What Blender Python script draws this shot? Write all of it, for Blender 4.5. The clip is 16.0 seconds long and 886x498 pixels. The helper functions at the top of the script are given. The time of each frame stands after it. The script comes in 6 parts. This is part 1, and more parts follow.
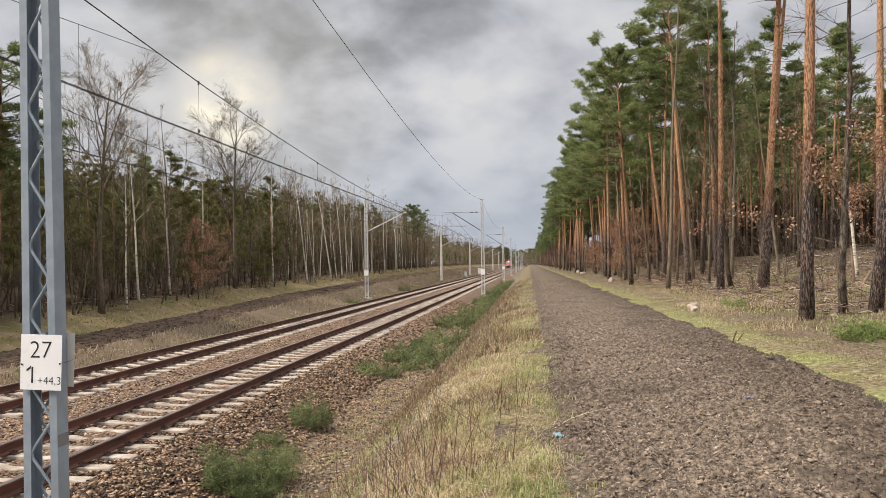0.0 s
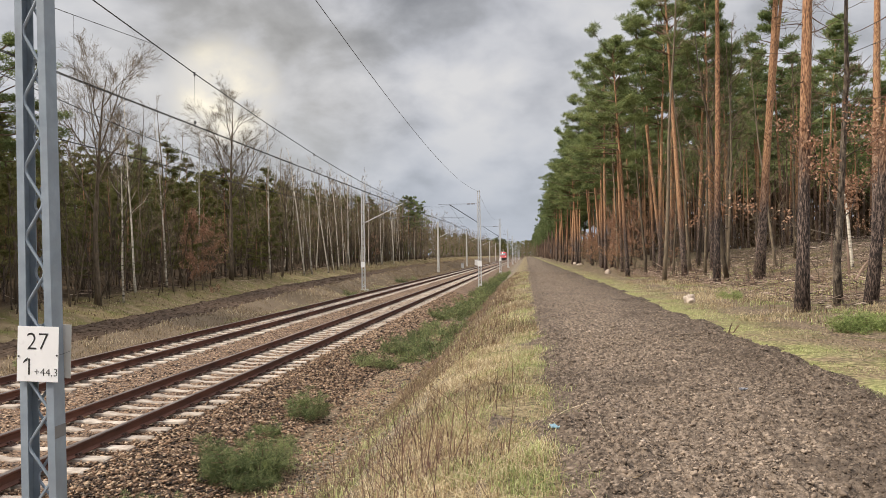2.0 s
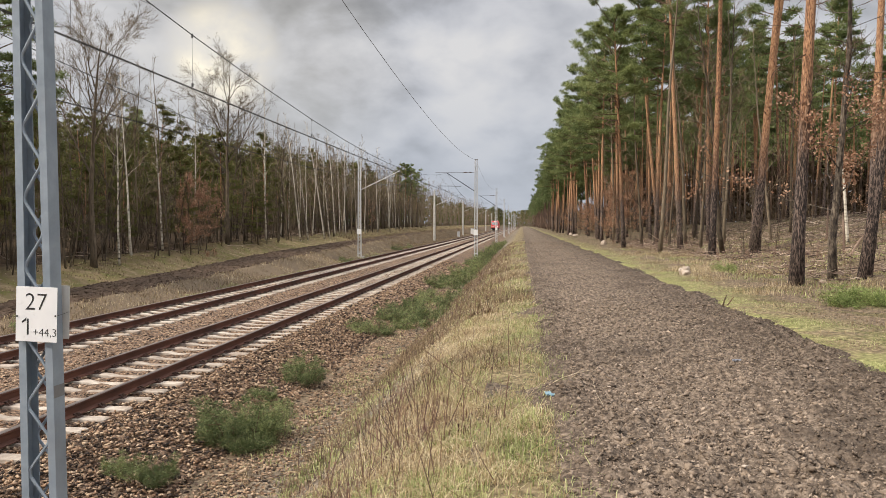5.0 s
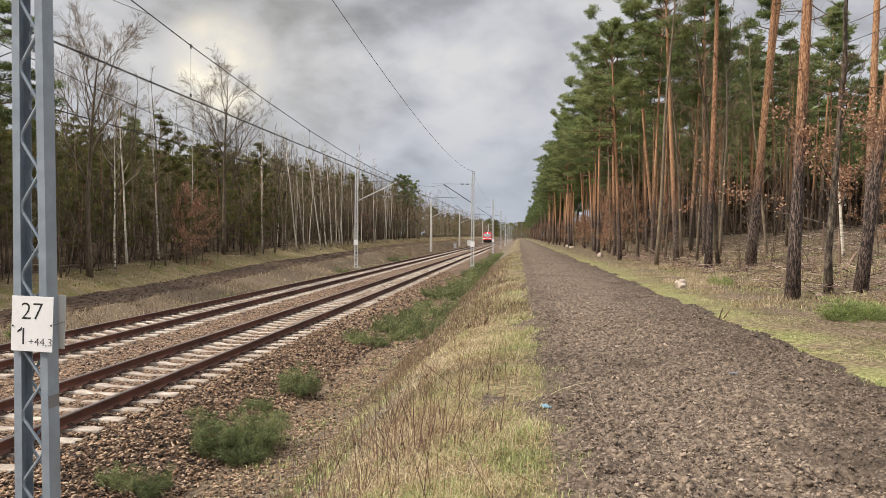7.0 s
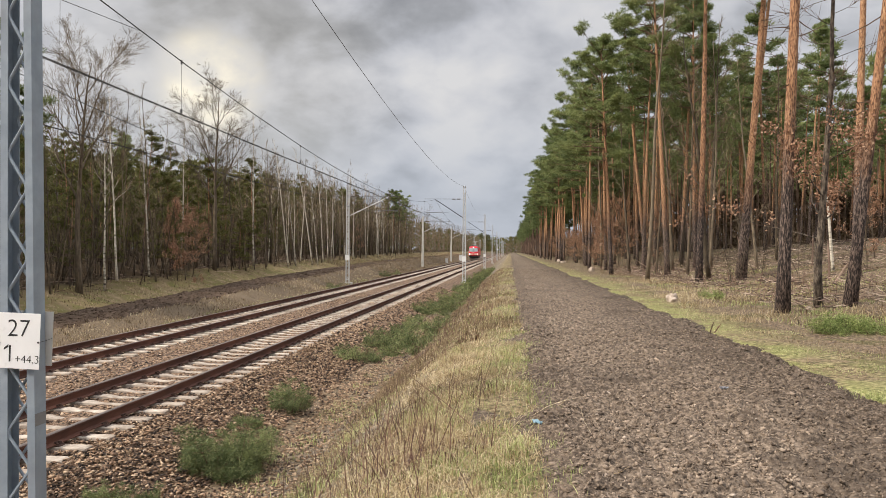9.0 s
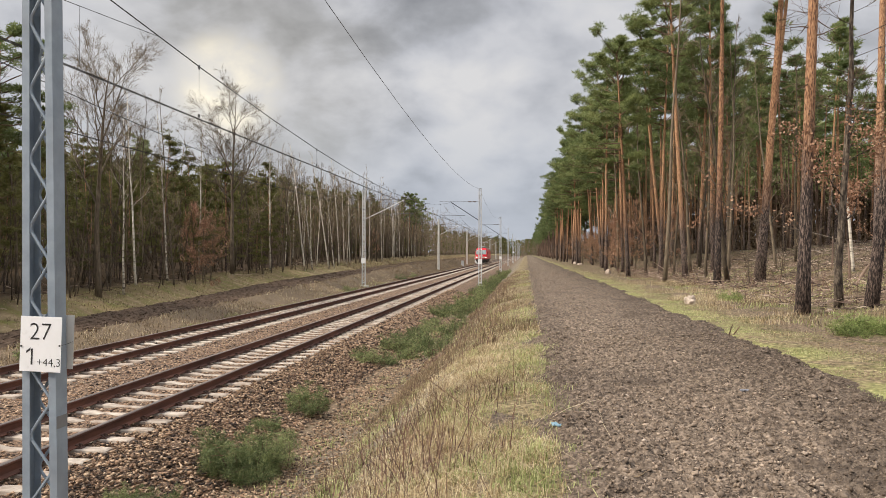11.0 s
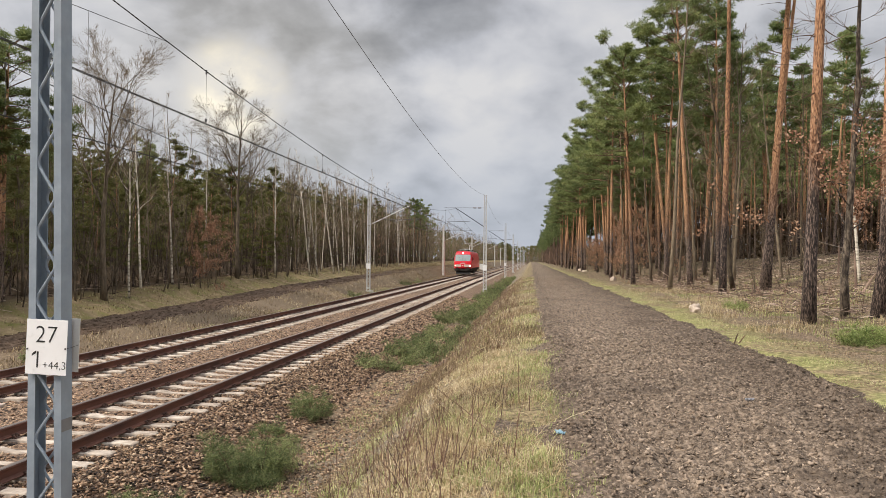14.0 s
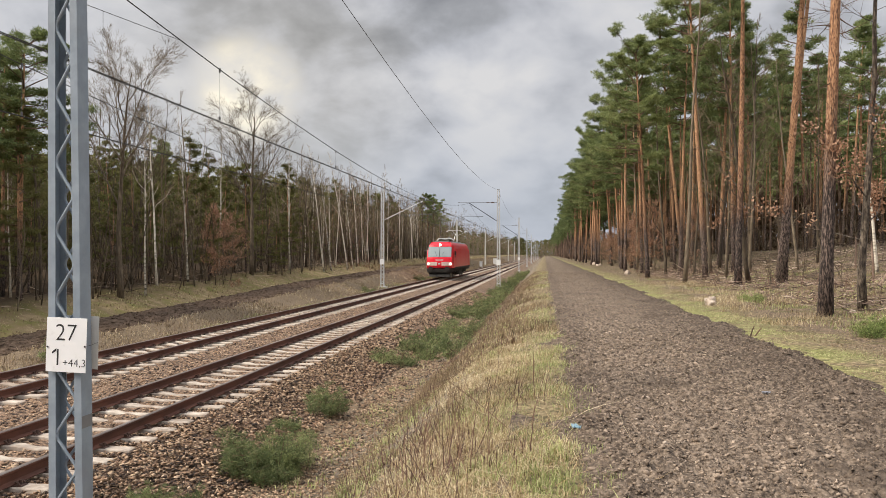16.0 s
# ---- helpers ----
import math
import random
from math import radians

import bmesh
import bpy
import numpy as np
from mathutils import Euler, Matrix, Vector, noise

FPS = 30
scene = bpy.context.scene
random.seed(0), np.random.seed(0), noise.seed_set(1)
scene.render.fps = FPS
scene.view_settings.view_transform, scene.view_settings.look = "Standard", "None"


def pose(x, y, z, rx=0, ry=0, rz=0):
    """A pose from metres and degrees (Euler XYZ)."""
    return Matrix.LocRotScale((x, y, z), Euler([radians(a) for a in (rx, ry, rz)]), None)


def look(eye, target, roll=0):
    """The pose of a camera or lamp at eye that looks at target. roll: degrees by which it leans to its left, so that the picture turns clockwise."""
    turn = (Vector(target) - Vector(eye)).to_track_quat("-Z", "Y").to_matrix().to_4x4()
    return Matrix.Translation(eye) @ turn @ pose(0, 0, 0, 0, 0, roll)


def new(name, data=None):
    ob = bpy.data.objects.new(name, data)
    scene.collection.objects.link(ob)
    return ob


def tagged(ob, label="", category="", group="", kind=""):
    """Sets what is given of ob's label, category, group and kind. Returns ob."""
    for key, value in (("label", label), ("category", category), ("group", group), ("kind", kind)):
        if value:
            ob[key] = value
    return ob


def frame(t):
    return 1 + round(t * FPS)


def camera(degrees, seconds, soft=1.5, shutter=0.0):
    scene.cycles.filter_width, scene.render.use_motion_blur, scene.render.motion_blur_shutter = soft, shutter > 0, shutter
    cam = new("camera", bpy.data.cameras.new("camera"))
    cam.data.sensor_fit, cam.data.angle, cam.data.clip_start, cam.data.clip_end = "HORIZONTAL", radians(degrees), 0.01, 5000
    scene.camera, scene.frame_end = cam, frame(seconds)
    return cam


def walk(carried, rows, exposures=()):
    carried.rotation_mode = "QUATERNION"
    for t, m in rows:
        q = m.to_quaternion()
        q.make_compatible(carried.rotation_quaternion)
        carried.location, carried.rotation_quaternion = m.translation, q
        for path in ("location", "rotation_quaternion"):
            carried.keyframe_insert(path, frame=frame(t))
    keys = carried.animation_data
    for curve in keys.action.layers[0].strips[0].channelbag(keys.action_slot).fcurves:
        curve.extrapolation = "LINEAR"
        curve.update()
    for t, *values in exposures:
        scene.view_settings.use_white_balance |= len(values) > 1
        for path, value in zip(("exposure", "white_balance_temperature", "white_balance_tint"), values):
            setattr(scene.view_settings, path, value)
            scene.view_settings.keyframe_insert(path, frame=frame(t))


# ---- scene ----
# ---------- camera and its walk ----------
cam = camera(59.4, 16.0, soft=0.65)
EYE_ROWS = [
    (0, -0.000, 0.000, 2.600, 91.121, 0.900, 6.351),
    (0.5, -0.003, -0.007, 2.603, 90.997, 1.055, 6.320),
    (1, -0.000, -0.015, 2.603, 90.872, 0.964, 6.276),
    (1.5, -0.004, -0.011, 2.600, 90.693, 0.759, 6.180),
    (2, 0.005, -0.012, 2.604, 90.501, 0.867, 6.114),
    (2.5, 0.003, -0.003, 2.599, 90.212, 1.108, 6.347),
    (3, -0.005, -0.005, 2.596, 89.567, 0.922, 6.683),
    (3.5, -0.014, -0.011, 2.594, 88.618, 0.417, 6.623),
    (4, -0.014, -0.014, 2.591, 88.018, 0.009, 6.483),
    (4.5, -0.017, -0.023, 2.594, 88.081, 0.057, 5.983),
    (7, -0.027, -0.035, 2.599, 89.003, -0.442, 5.572),
    (7.5, -0.029, -0.037, 2.599, 89.410, -0.377, 5.339),
    (8, -0.014, -0.025, 2.597, 89.720, -0.331, 4.976),
    (10.5, -0.015, -0.023, 2.605, 90.320, 0.103, 5.336),
    (11, -0.029, -0.022, 2.598, 90.310, -0.050, 6.125),
    (11.5, -0.034, -0.022, 2.599, 90.404, -0.384, 6.711),
    (12, -0.033, -0.030, 2.597, 90.288, -0.656, 7.048),
    (12.5, -0.045, -0.028, 2.597, 90.248, -0.743, 7.095),
    (13, -0.037, -0.021, 2.601, 90.488, -0.918, 6.658),
    (13.5, -0.040, -0.016, 2.600, 90.555, -0.611, 6.396),
    (14, -0.035, -0.026, 2.601, 90.748, -0.495, 6.474),
    (14.5, -0.038, -0.028, 2.603, 90.791, -0.582, 6.700),
    (15, -0.041, -0.029, 2.603, 90.285, -0.265, 6.953),
    (15.5, -0.042, -0.040, 2.605, 90.444, -0.164, 7.181),
    (16, -0.040, -0.048, 2.606, 90.372, 0.015, 7.472),
]
walk(cam, [(t, pose(x, y, z, rx, ry, rz)) for t, x, y, z, rx, ry, rz in EYE_ROWS], exposures=[(0, 0.20, 6930, 12), (16, 0.20, 6930, 12)])

# ---------- sky and sun ----------
SUN_AZ, SUN_EL = 116.0, 45.0      # degrees to the left of the line, and up


def toward(az_left, el):
    a, e = radians(az_left), radians(el)
    return Vector((-math.sin(a) * math.cos(e), math.cos(a) * math.cos(e), math.sin(e)))


def build_world():
    w = bpy.data.worlds.new("overcast_sky")
    w.use_nodes = True
    nt = w.node_tree
    nt.nodes.clear()
    N = nt.nodes.new
    L = nt.links.new

    def math_node(op, a, b=None, clamp=False):
        n = N("ShaderNodeMath")
        n.operation, n.use_clamp = op, clamp
        for i, v in enumerate((a, b)):
            if v is None:
                continue
            if isinstance(v, (int, float)):
                n.inputs[i].default_value = v
            else:
                L(v, n.inputs[i])
        return n.outputs[0]

    def ramp(fac, stops):
        n = N("ShaderNodeValToRGB")
        L(fac, n.inputs[0])
        while len(n.color_ramp.elements) < len(stops):
            n.color_ramp.elements.new(0.5)
        for e, (p, c) in zip(n.color_ramp.elements, stops):
            e.position, e.color = p, (*c, 1)
        return n.outputs[0]

    def mix(fac, a, b, kind="MIX"):
        n = N("ShaderNodeMix")
        n.data_type, n.blend_type = "RGBA", kind
        for i, v in ((0, fac), (6, a), (7, b)):
            if isinstance(v, (int, float)):
                n.inputs[i].default_value = v
            elif isinstance(v, tuple):
                n.inputs[i].default_value = (*v, 1)
            else:
                L(v, n.inputs[i])
        return n.outputs[2]

    tc = N("ShaderNodeTexCoord").outputs["Generated"]
    sky = N("ShaderNodeTexSky")
    sky.sky_type, sky.sun_disc = "NISHITA", False
    sky.sun_elevation, sky.sun_rotation = radians(SUN_EL), radians(-SUN_AZ)
    # cloud deck: directions laid out on a flat layer overhead, so clouds flatten to the horizon
    sep = N("ShaderNodeSeparateXYZ")
    L(tc, sep.inputs[0])
    up = math_node("MAXIMUM", sep.outputs[2], 0.0)
    den = math_node("ADD", up, 0.5)
    cx, cy = math_node("DIVIDE", sep.outputs[0], den), math_node("DIVIDE", sep.outputs[1], den)
    comb = N("ShaderNodeCombineXYZ")
    L(cx, comb.inputs[0])
    L(cy, comb.inputs[1])

    def cloud_noise(scale, detail, rough, dist, off):
        mp = N("ShaderNodeMapping")
        mp.inputs["Location"].default_value = off
        L(comb.outputs[0], mp.inputs[0])
        n = N("ShaderNodeTexNoise")
        n.inputs["Scale"].default_value, n.inputs["Detail"].default_value = scale, detail
        n.inputs["Roughness"].default_value, n.inputs["Distortion"].default_value = rough, dist
        L(mp.outputs[0], n.inputs["Vector"])
        return n.outputs[0]

    big = cloud_noise(2.2, 4, 0.5, 0.2, (7.1, 2.6, 0))
    fine = cloud_noise(7.0, 6, 0.5, 0.15, (2.9, 1.3, 5))

    def lobe(az, el, inner, outer):
        d = N("ShaderNodeVectorMath")
        d.operation = "DOT_PRODUCT"
        L(tc, d.inputs[0])
        d.inputs[1].default_value = toward(az, el)
        n = N("ShaderNodeMapRange")
        n.interpolation_type = "SMOOTHSTEP"
        L(d.outputs["Value"], n.inputs[0])
        n.inputs[1].default_value, n.inputs[2].default_value = math.cos(radians(outer)), math.cos(radians(inner))
        return n.outputs[0]

    dens = math_node("ADD", math_node("MULTIPLY", big, 0.44), math_node("MULTIPLY", fine, 0.56))
    dens = math_node("ADD", dens, math_node("MULTIPLY", math_node("MULTIPLY", lobe(15.5, 19.0, 0, 14), fine), 0.20))
    dens = math_node("ADD", dens, math_node("MULTIPLY", math_node("MULTIPLY", lobe(22.5, 17.5, 0, 8), fine), 0.09))
    dens = math_node("SUBTRACT", dens, math_node("MULTIPLY", lobe(21.5, 10.5, 0, 6.5), 0.09))
    dens = math_node("SUBTRACT", dens, math_node("MULTIPLY", lobe(3, 7.5, 0, 5), 0.07))
    cloud = ramp(dens, [(0.36, (0.64, 0.665, 0.70)), (0.46, (0.545, 0.578, 0.635)), (0.54, (0.44, 0.472, 0.53)), (0.62, (0.325, 0.348, 0.385)), (0.74, (0.205, 0.222, 0.25))])
    # bluish haze low on the horizon
    hz = N("ShaderNodeMapRange")
    L(sep.outputs[2], hz.inputs[0])
    hz.inputs[1].default_value, hz.inputs[2].default_value = 0.0, 0.19
    hz.inputs[3].default_value, hz.inputs[4].default_value = 0.9, 0.0
    cloud = mix(hz.outputs[0], cloud, (0.40, 0.465, 0.575))
    glow = math_node("MULTIPLY", lobe(21, 10.5, 0, 14), 0.12)
    cloud = mix(glow, cloud, (0.95, 0.88, 0.68))
    patchy = math_node("MULTIPLY_ADD", fine, 4.5)
    patchy.node.inputs[2].default_value, patchy.node.use_clamp = -1.7, True
    core = math_node("MULTIPLY", math_node("POWER", lobe(21.6, 11.7, 0.0, 4.6), 1.1), patchy)
    cloud = mix(core, cloud, (1.0, 0.96, 0.82))
    # an overcast sky is about three times as bright overhead as near the horizon
    ze = N("ShaderNodeMapRange")
    ze.interpolation_type = "SMOOTHSTEP"
    L(sep.outputs[2], ze.inputs[0])
    ze.inputs[1].default_value, ze.inputs[2].default_value = 0.30, 0.95
    ze.inputs[3].default_value, ze.inputs[4].default_value = 1.0, 2.7
    vm = N("ShaderNodeVectorMath")
    vm.operation = "SCALE"
    L(cloud, vm.inputs[0])
    L(ze.outputs[0], vm.inputs["Scale"])
    cloud = vm.outputs[0]
    a, b = N("ShaderNodeBackground"), N("ShaderNodeBackground")
    L(sky.outputs[0], a.inputs[0])
    a.inputs[1].default_value = 0.05
    L(cloud, b.inputs[0])
    b.inputs[1].default_value = 1.0
    m = N("ShaderNodeMixShader")
    m.inputs[0].default_value = 0.9
    L(a.outputs[0], m.inputs[1])
    L(b.outputs[0], m.inputs[2])
    o = N("ShaderNodeOutputWorld")
    L(m.outputs[0], o.inputs[0])
    scene.world = w


build_world()
sun = new("sun", bpy.data.lights.new("sun", "SUN"))
sun.data.energy, sun.data.angle, sun.data.color = 3.7, radians(10), (1.0, 0.94, 0.84)
sun.matrix_world = look((0, 0, 60), Vector((0, 0, 60)) - toward(SUN_AZ, SUN_EL))


# ---------- materials ----------
def material(name, stops, scale=8.0, rough=0.8, bump=0.2, bump_scale=None, metal=0.0, coords="Object", detail=6.0,
             island=0.0, rand=0.0, thin=0.0, stretch=(1, 1, 1), blotch=None, spec=0.5, height=None, bump_dist=0.02, glow=0.0, furrow=()):
    """Two scales of noise through a colour ramp, with bump. island, rand: spread of brightness from piece to piece.
    blotch: (scale, colour, low, high) of a second stain. height: (z0, z1, stops) another ramp that takes over between two heights.
    furrow: each (x0, x1, tint), moist tint on the side of x0."""
    m = bpy.data.materials.new(name)
    m.use_nodes = True
    nt = m.node_tree
    N, L = nt.nodes.new, nt.links.new
    b = nt.nodes["Principled BSDF"]
    b.inputs["Metallic"].default_value = metal
    b.inputs["Specular IOR Level"].default_value = spec
    if coords == "World":
        vec = N("ShaderNodeNewGeometry").outputs["Position"]
    else:
        vec = N("ShaderNodeTexCoord").outputs["Object"]
    mp = N("ShaderNodeMapping")
    mp.inputs["Scale"].default_value = stretch
    L(vec, mp.inputs[0])
    info = N("ShaderNodeObjectInfo")
    if coords != "World":
        add = N("ShaderNodeVectorMath")
        add.operation = "MULTIPLY"
        L(info.outputs["Random"], add.inputs[0])
        add.inputs[1].default_value = (37, 11, 53)
        L(add.outputs[0], mp.inputs["Location"])

    def noise_tex(s, d):
        n = N("ShaderNodeTexNoise")
        n.inputs["Scale"].default_value, n.inputs["Detail"].default_value, n.inputs["Roughness"].default_value = s, d, 0.62
        L(mp.outputs[0], n.inputs["Vector"])
        return n.outputs[0]

    def ramp(fac, st):
        n = N("ShaderNodeValToRGB")
        L(fac, n.inputs[0])
        while len(n.color_ramp.elements) < len(st):
            n.color_ramp.elements.new(0.5)
        for e, (p, c) in zip(n.color_ramp.elements, st):
            e.position, e.color = p, (*c, 1)
        return n.outputs[0]

    def mixc(fac, a, c, kind="MIX"):
        n = N("ShaderNodeMix")
        n.data_type, n.blend_type = "RGBA", kind
        for i, v in ((0, fac), (6, a), (7, c)):
            if isinstance(v, (int, float)):
                n.inputs[i].default_value = v
            elif isinstance(v, tuple):
                n.inputs[i].default_value = (*v, 1)
            else:
                L(v, n.inputs[i])
        return n.outputs[2]

    tex = noise_tex(scale, detail)
    fac = tex
    for amount, source in ((island, "island"), (rand, "object")):
        if amount:
            src = N("ShaderNodeNewGeometry").outputs["Random Per Island"] if source == "island" else info.outputs["Random"]
            mr = N("ShaderNodeMapRange")
            L(src, mr.inputs[0])
            mr.inputs[3].default_value, mr.inputs[4].default_value = -amount / 2, amount / 2
            ad = N("ShaderNodeMath")
            ad.operation = "ADD"
            L(fac, ad.inputs[0])
            L(mr.outputs[0], ad.inputs[1])
            fac = ad.outputs[0]
    col = ramp(fac, stops)
    if height:
        z0, z1, st2 = height
        sp = N("ShaderNodeSeparateXYZ")
        L(vec, sp.inputs[0])
        wob = N("ShaderNodeMath")
        wob.operation = "MULTIPLY_ADD"
        L(noise_tex(1.3, 3), wob.inputs[0])
        wob.inputs[1].default_value = (z1 - z0) * 1.2
        L(sp.outputs[2], wob.inputs[2])
        mr = N("ShaderNodeMapRange")
        L(wob.outputs[0], mr.inputs[0])
        mr.inputs[1].default_value, mr.inputs[2].default_value = z0 + (z1 - z0) * 0.6, z1 + (z1 - z0) * 0.6
        col = mixc(mr.outputs[0], col, ramp(fac, st2))
    if blotch:
        s, c, lo, hi = blotch
        mr = N("ShaderNodeMapRange")
        L(noise_tex(s, 3), mr.inputs[0])
        mr.inputs[1].default_value, mr.inputs[2].default_value = lo, hi
        col = mixc(mr.outputs[0], col, c)
    for x0, x1, c in furrow:
        sp = N("ShaderNodeSeparateXYZ")
        L(vec, sp.inputs[0])
        wob = N("ShaderNodeMath")
        wob.operation = "MULTIPLY_ADD"
        L(noise_tex(1.1, 5), wob.inputs[0])
        wob.inputs[1].default_value = 1.2
        L(sp.outputs[0], wob.inputs[2])
        mr = N("ShaderNodeMapRange")
        L(wob.outputs[0], mr.inputs[0])
        mr.inputs[1].default_value, mr.inputs[2].default_value = x0 + 0.6, x1 + 0.6
        mr.inputs[3].default_value, mr.inputs[4].default_value = 0.7, 0.0
        col = mixc(mr.outputs[0], col, mixc(1.0, col, c, "MULTIPLY"))
    L(col, b.inputs["Base Color"])
    rr = N("ShaderNodeMapRange")
    L(tex, rr.inputs[0])
    rr.inputs[3].default_value, rr.inputs[4].default_value = max(0.05, rough - 0.12), min(1.0, rough + 0.12)
    L(rr.outputs[0], b.inputs["Roughness"])
    if bump:
        bp = N("ShaderNodeBump")
        bp.inputs["Strength"].default_value, bp.inputs["Distance"].default_value = bump, bump_dist
        L(noise_tex(bump_scale or scale * 4, 5), bp.inputs["Height"])
        L(bp.outputs[0], b.inputs["Normal"])
    if thin:
        tl = N("ShaderNodeBsdfTranslucent")
        L(col, tl.inputs[0])
        ms = N("ShaderNodeMixShader")
        ms.inputs[0].default_value = thin
        L(b.outputs[0], ms.inputs[1])
        L(tl.outputs[0], ms.inputs[2])
        L(ms.outputs[0], nt.nodes["Material Output"].inputs["Surface"])
    if glow:
        L(col, b.inputs["Emission Color"])
        b.inputs["Emission Strength"].default_value = glow
    return m


def grey(*v):
    return [(p, (c, c, c)) for p, c in v]


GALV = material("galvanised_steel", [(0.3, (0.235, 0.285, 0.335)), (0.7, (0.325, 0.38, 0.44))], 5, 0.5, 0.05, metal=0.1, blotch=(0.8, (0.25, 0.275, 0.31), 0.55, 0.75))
# paler, greyer steel for masts beyond the nearest, brackets and posts
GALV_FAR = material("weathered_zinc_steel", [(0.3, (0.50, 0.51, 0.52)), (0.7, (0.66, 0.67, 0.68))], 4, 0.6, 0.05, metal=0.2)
PLATE = material("white_enamel", [(0.3, (0.86, 0.865, 0.87)), (0.7, (0.91, 0.915, 0.92))], 6, 0.4, 0.02, blotch=(9, (0.74, 0.74, 0.73), 0.64, 0.82))
PLATE_BACK = material("plate_back_grey", [(0.3, (0.64, 0.62, 0.58)), (0.7, (0.74, 0.72, 0.68))], 6, 0.6, 0.03)
INK = material("black_sign_paint", grey((0.3, 0.012), (0.7, 0.03)), 20, 0.6, 0.0)
RUST = material("rusty_rail_side", [(0.3, (0.050, 0.020, 0.013)), (0.55, (0.125, 0.048, 0.030)), (0.75, (0.21, 0.088, 0.052))], 3, 0.85, 0.25, stretch=(1, 0.25, 1), bump_dist=0.006)
RAILTOP = material("worn_rail_head", [(0.3, (0.20, 0.15, 0.13)), (0.7, (0.33, 0.28, 0.25))], 2.5, 0.42, 0.03, metal=0.7, stretch=(6, 0.3, 1))
CONCRETE = material("sleeper_concrete", [(0.25, (0.25, 0.20, 0.16)), (0.5, (0.42, 0.355, 0.295)), (0.75, (0.60, 0.53, 0.45))], 7, 0.9, 0.3, rand=0.25, blotch=(1.6, (0.28, 0.205, 0.155), 0.52, 0.72), bump_dist=0.006)
POLE = material("pole_concrete", [(0.3, (0.42, 0.41, 0.38)), (0.7, (0.58, 0.57, 0.54))], 3, 0.9, 0.2, rand=0.1)
CLIPS = material("rusty_fastening", [(0.3, (0.045, 0.025, 0.02)), (0.7, (0.12, 0.06, 0.04))], 20, 0.8, 0.1)
# the near-black low stops paint the shade in gaps between stones
BALLAST_BED = material("ballast_gravel", [(0.36, (0.020, 0.013, 0.009)), (0.46, (0.105, 0.064, 0.041)), (0.6, (0.29, 0.185, 0.117)), (0.78, (0.52, 0.36, 0.24))], 18, 0.95, 1.0, bump_scale=14, coords="World", bump_dist=0.05, detail=3)
STONE = material("crushed_stone", [(0.15, (0.036, 0.024, 0.018)), (0.42, (0.165, 0.098, 0.061)), (0.6, (0.315, 0.198, 0.122)), (0.9, (0.50, 0.365, 0.25))], 5, 0.92, 0.2, coords="World", island=0.95)
SOIL = material("ploughed_soil", [(0.34, (0.040, 0.030, 0.023)), (0.48, (0.140, 0.106, 0.080)), (0.66, (0.33, 0.257, 0.195))], 19, 0.97, 0.9, bump_scale=34, coords="World", bump_dist=0.03, blotch=(0.55, (0.085, 0.064, 0.049), 0.55, 0.78), spec=0.2, furrow=((0.25, 0.9, (0.72, 0.71, 0.71)), (3.9, 2.1, (0.44, 0.43, 0.43))))
SOIL_MOIST = material("moist_ploughed_soil", [(0.25, (0.036, 0.025, 0.018)), (0.48, (0.092, 0.063, 0.045)), (0.7, (0.17, 0.122, 0.09))], 4, 0.97, 0.9, bump_scale=14, coords="World", bump_dist=0.06, spec=0.1)
CLOD = material("soil_clod", [(0.2, (0.075, 0.056, 0.043)), (0.5, (0.235, 0.180, 0.137)), (0.8, (0.50, 0.395, 0.305))], 11, 0.97, 0.5, coords="World", island=0.35, bump_scale=40, spec=0.2, blotch=(0.55, (0.095, 0.072, 0.055), 0.56, 0.80), furrow=((0.25, 0.9, (0.72, 0.71, 0.71)), (3.9, 2.1, (0.44, 0.43, 0.43))))
PINE_BARK = material("pine_bark", [(0.42, (0.020, 0.014, 0.012)), (0.49, (0.074, 0.051, 0.042)), (0.57, (0.225, 0.165, 0.138))], 7.5, 0.95, 1.0, bump_scale=7, stretch=(4.6, 4.6, 1.0), bump_dist=0.05, rand=0.10,
                     height=(3.0, 5.6, [(0.38, (0.13, 0.066, 0.040)), (0.46, (0.37, 0.185, 0.098)), (0.66, (0.62, 0.375, 0.215))]))
# pine bark again, with the wood's shade put into a darker colour
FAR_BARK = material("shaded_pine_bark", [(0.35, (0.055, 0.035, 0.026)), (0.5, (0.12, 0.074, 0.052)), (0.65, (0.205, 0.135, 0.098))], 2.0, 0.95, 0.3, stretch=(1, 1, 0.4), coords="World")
OAK_BARK = material("oak_bark", [(0.38, (0.028, 0.021, 0.016)), (0.5, (0.095, 0.073, 0.055)), (0.62, (0.21, 0.17, 0.13))], 6, 0.95, 0.9, bump_scale=9, stretch=(3, 3, 0.9), bump_dist=0.03)
LIMB_BARK = material("pine_limb_bark", [(0.3, (0.07, 0.045, 0.03)), (0.7, (0.20, 0.12, 0.075))], 4, 0.95, 0.3)
NEEDLES = material("pine_needles", [(0.2, (0.072, 0.098, 0.038)), (0.5, (0.178, 0.225, 0.090)), (0.85, (0.36, 0.39, 0.17))], 1.1, 0.7, 0.0, island=0.35, rand=0.3, spec=0.25, thin=0.45)
# needles again, shade put into a darker, more olive colour
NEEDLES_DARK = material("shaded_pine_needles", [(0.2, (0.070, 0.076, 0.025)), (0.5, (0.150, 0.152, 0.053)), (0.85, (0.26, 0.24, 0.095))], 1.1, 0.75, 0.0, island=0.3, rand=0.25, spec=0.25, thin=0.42)
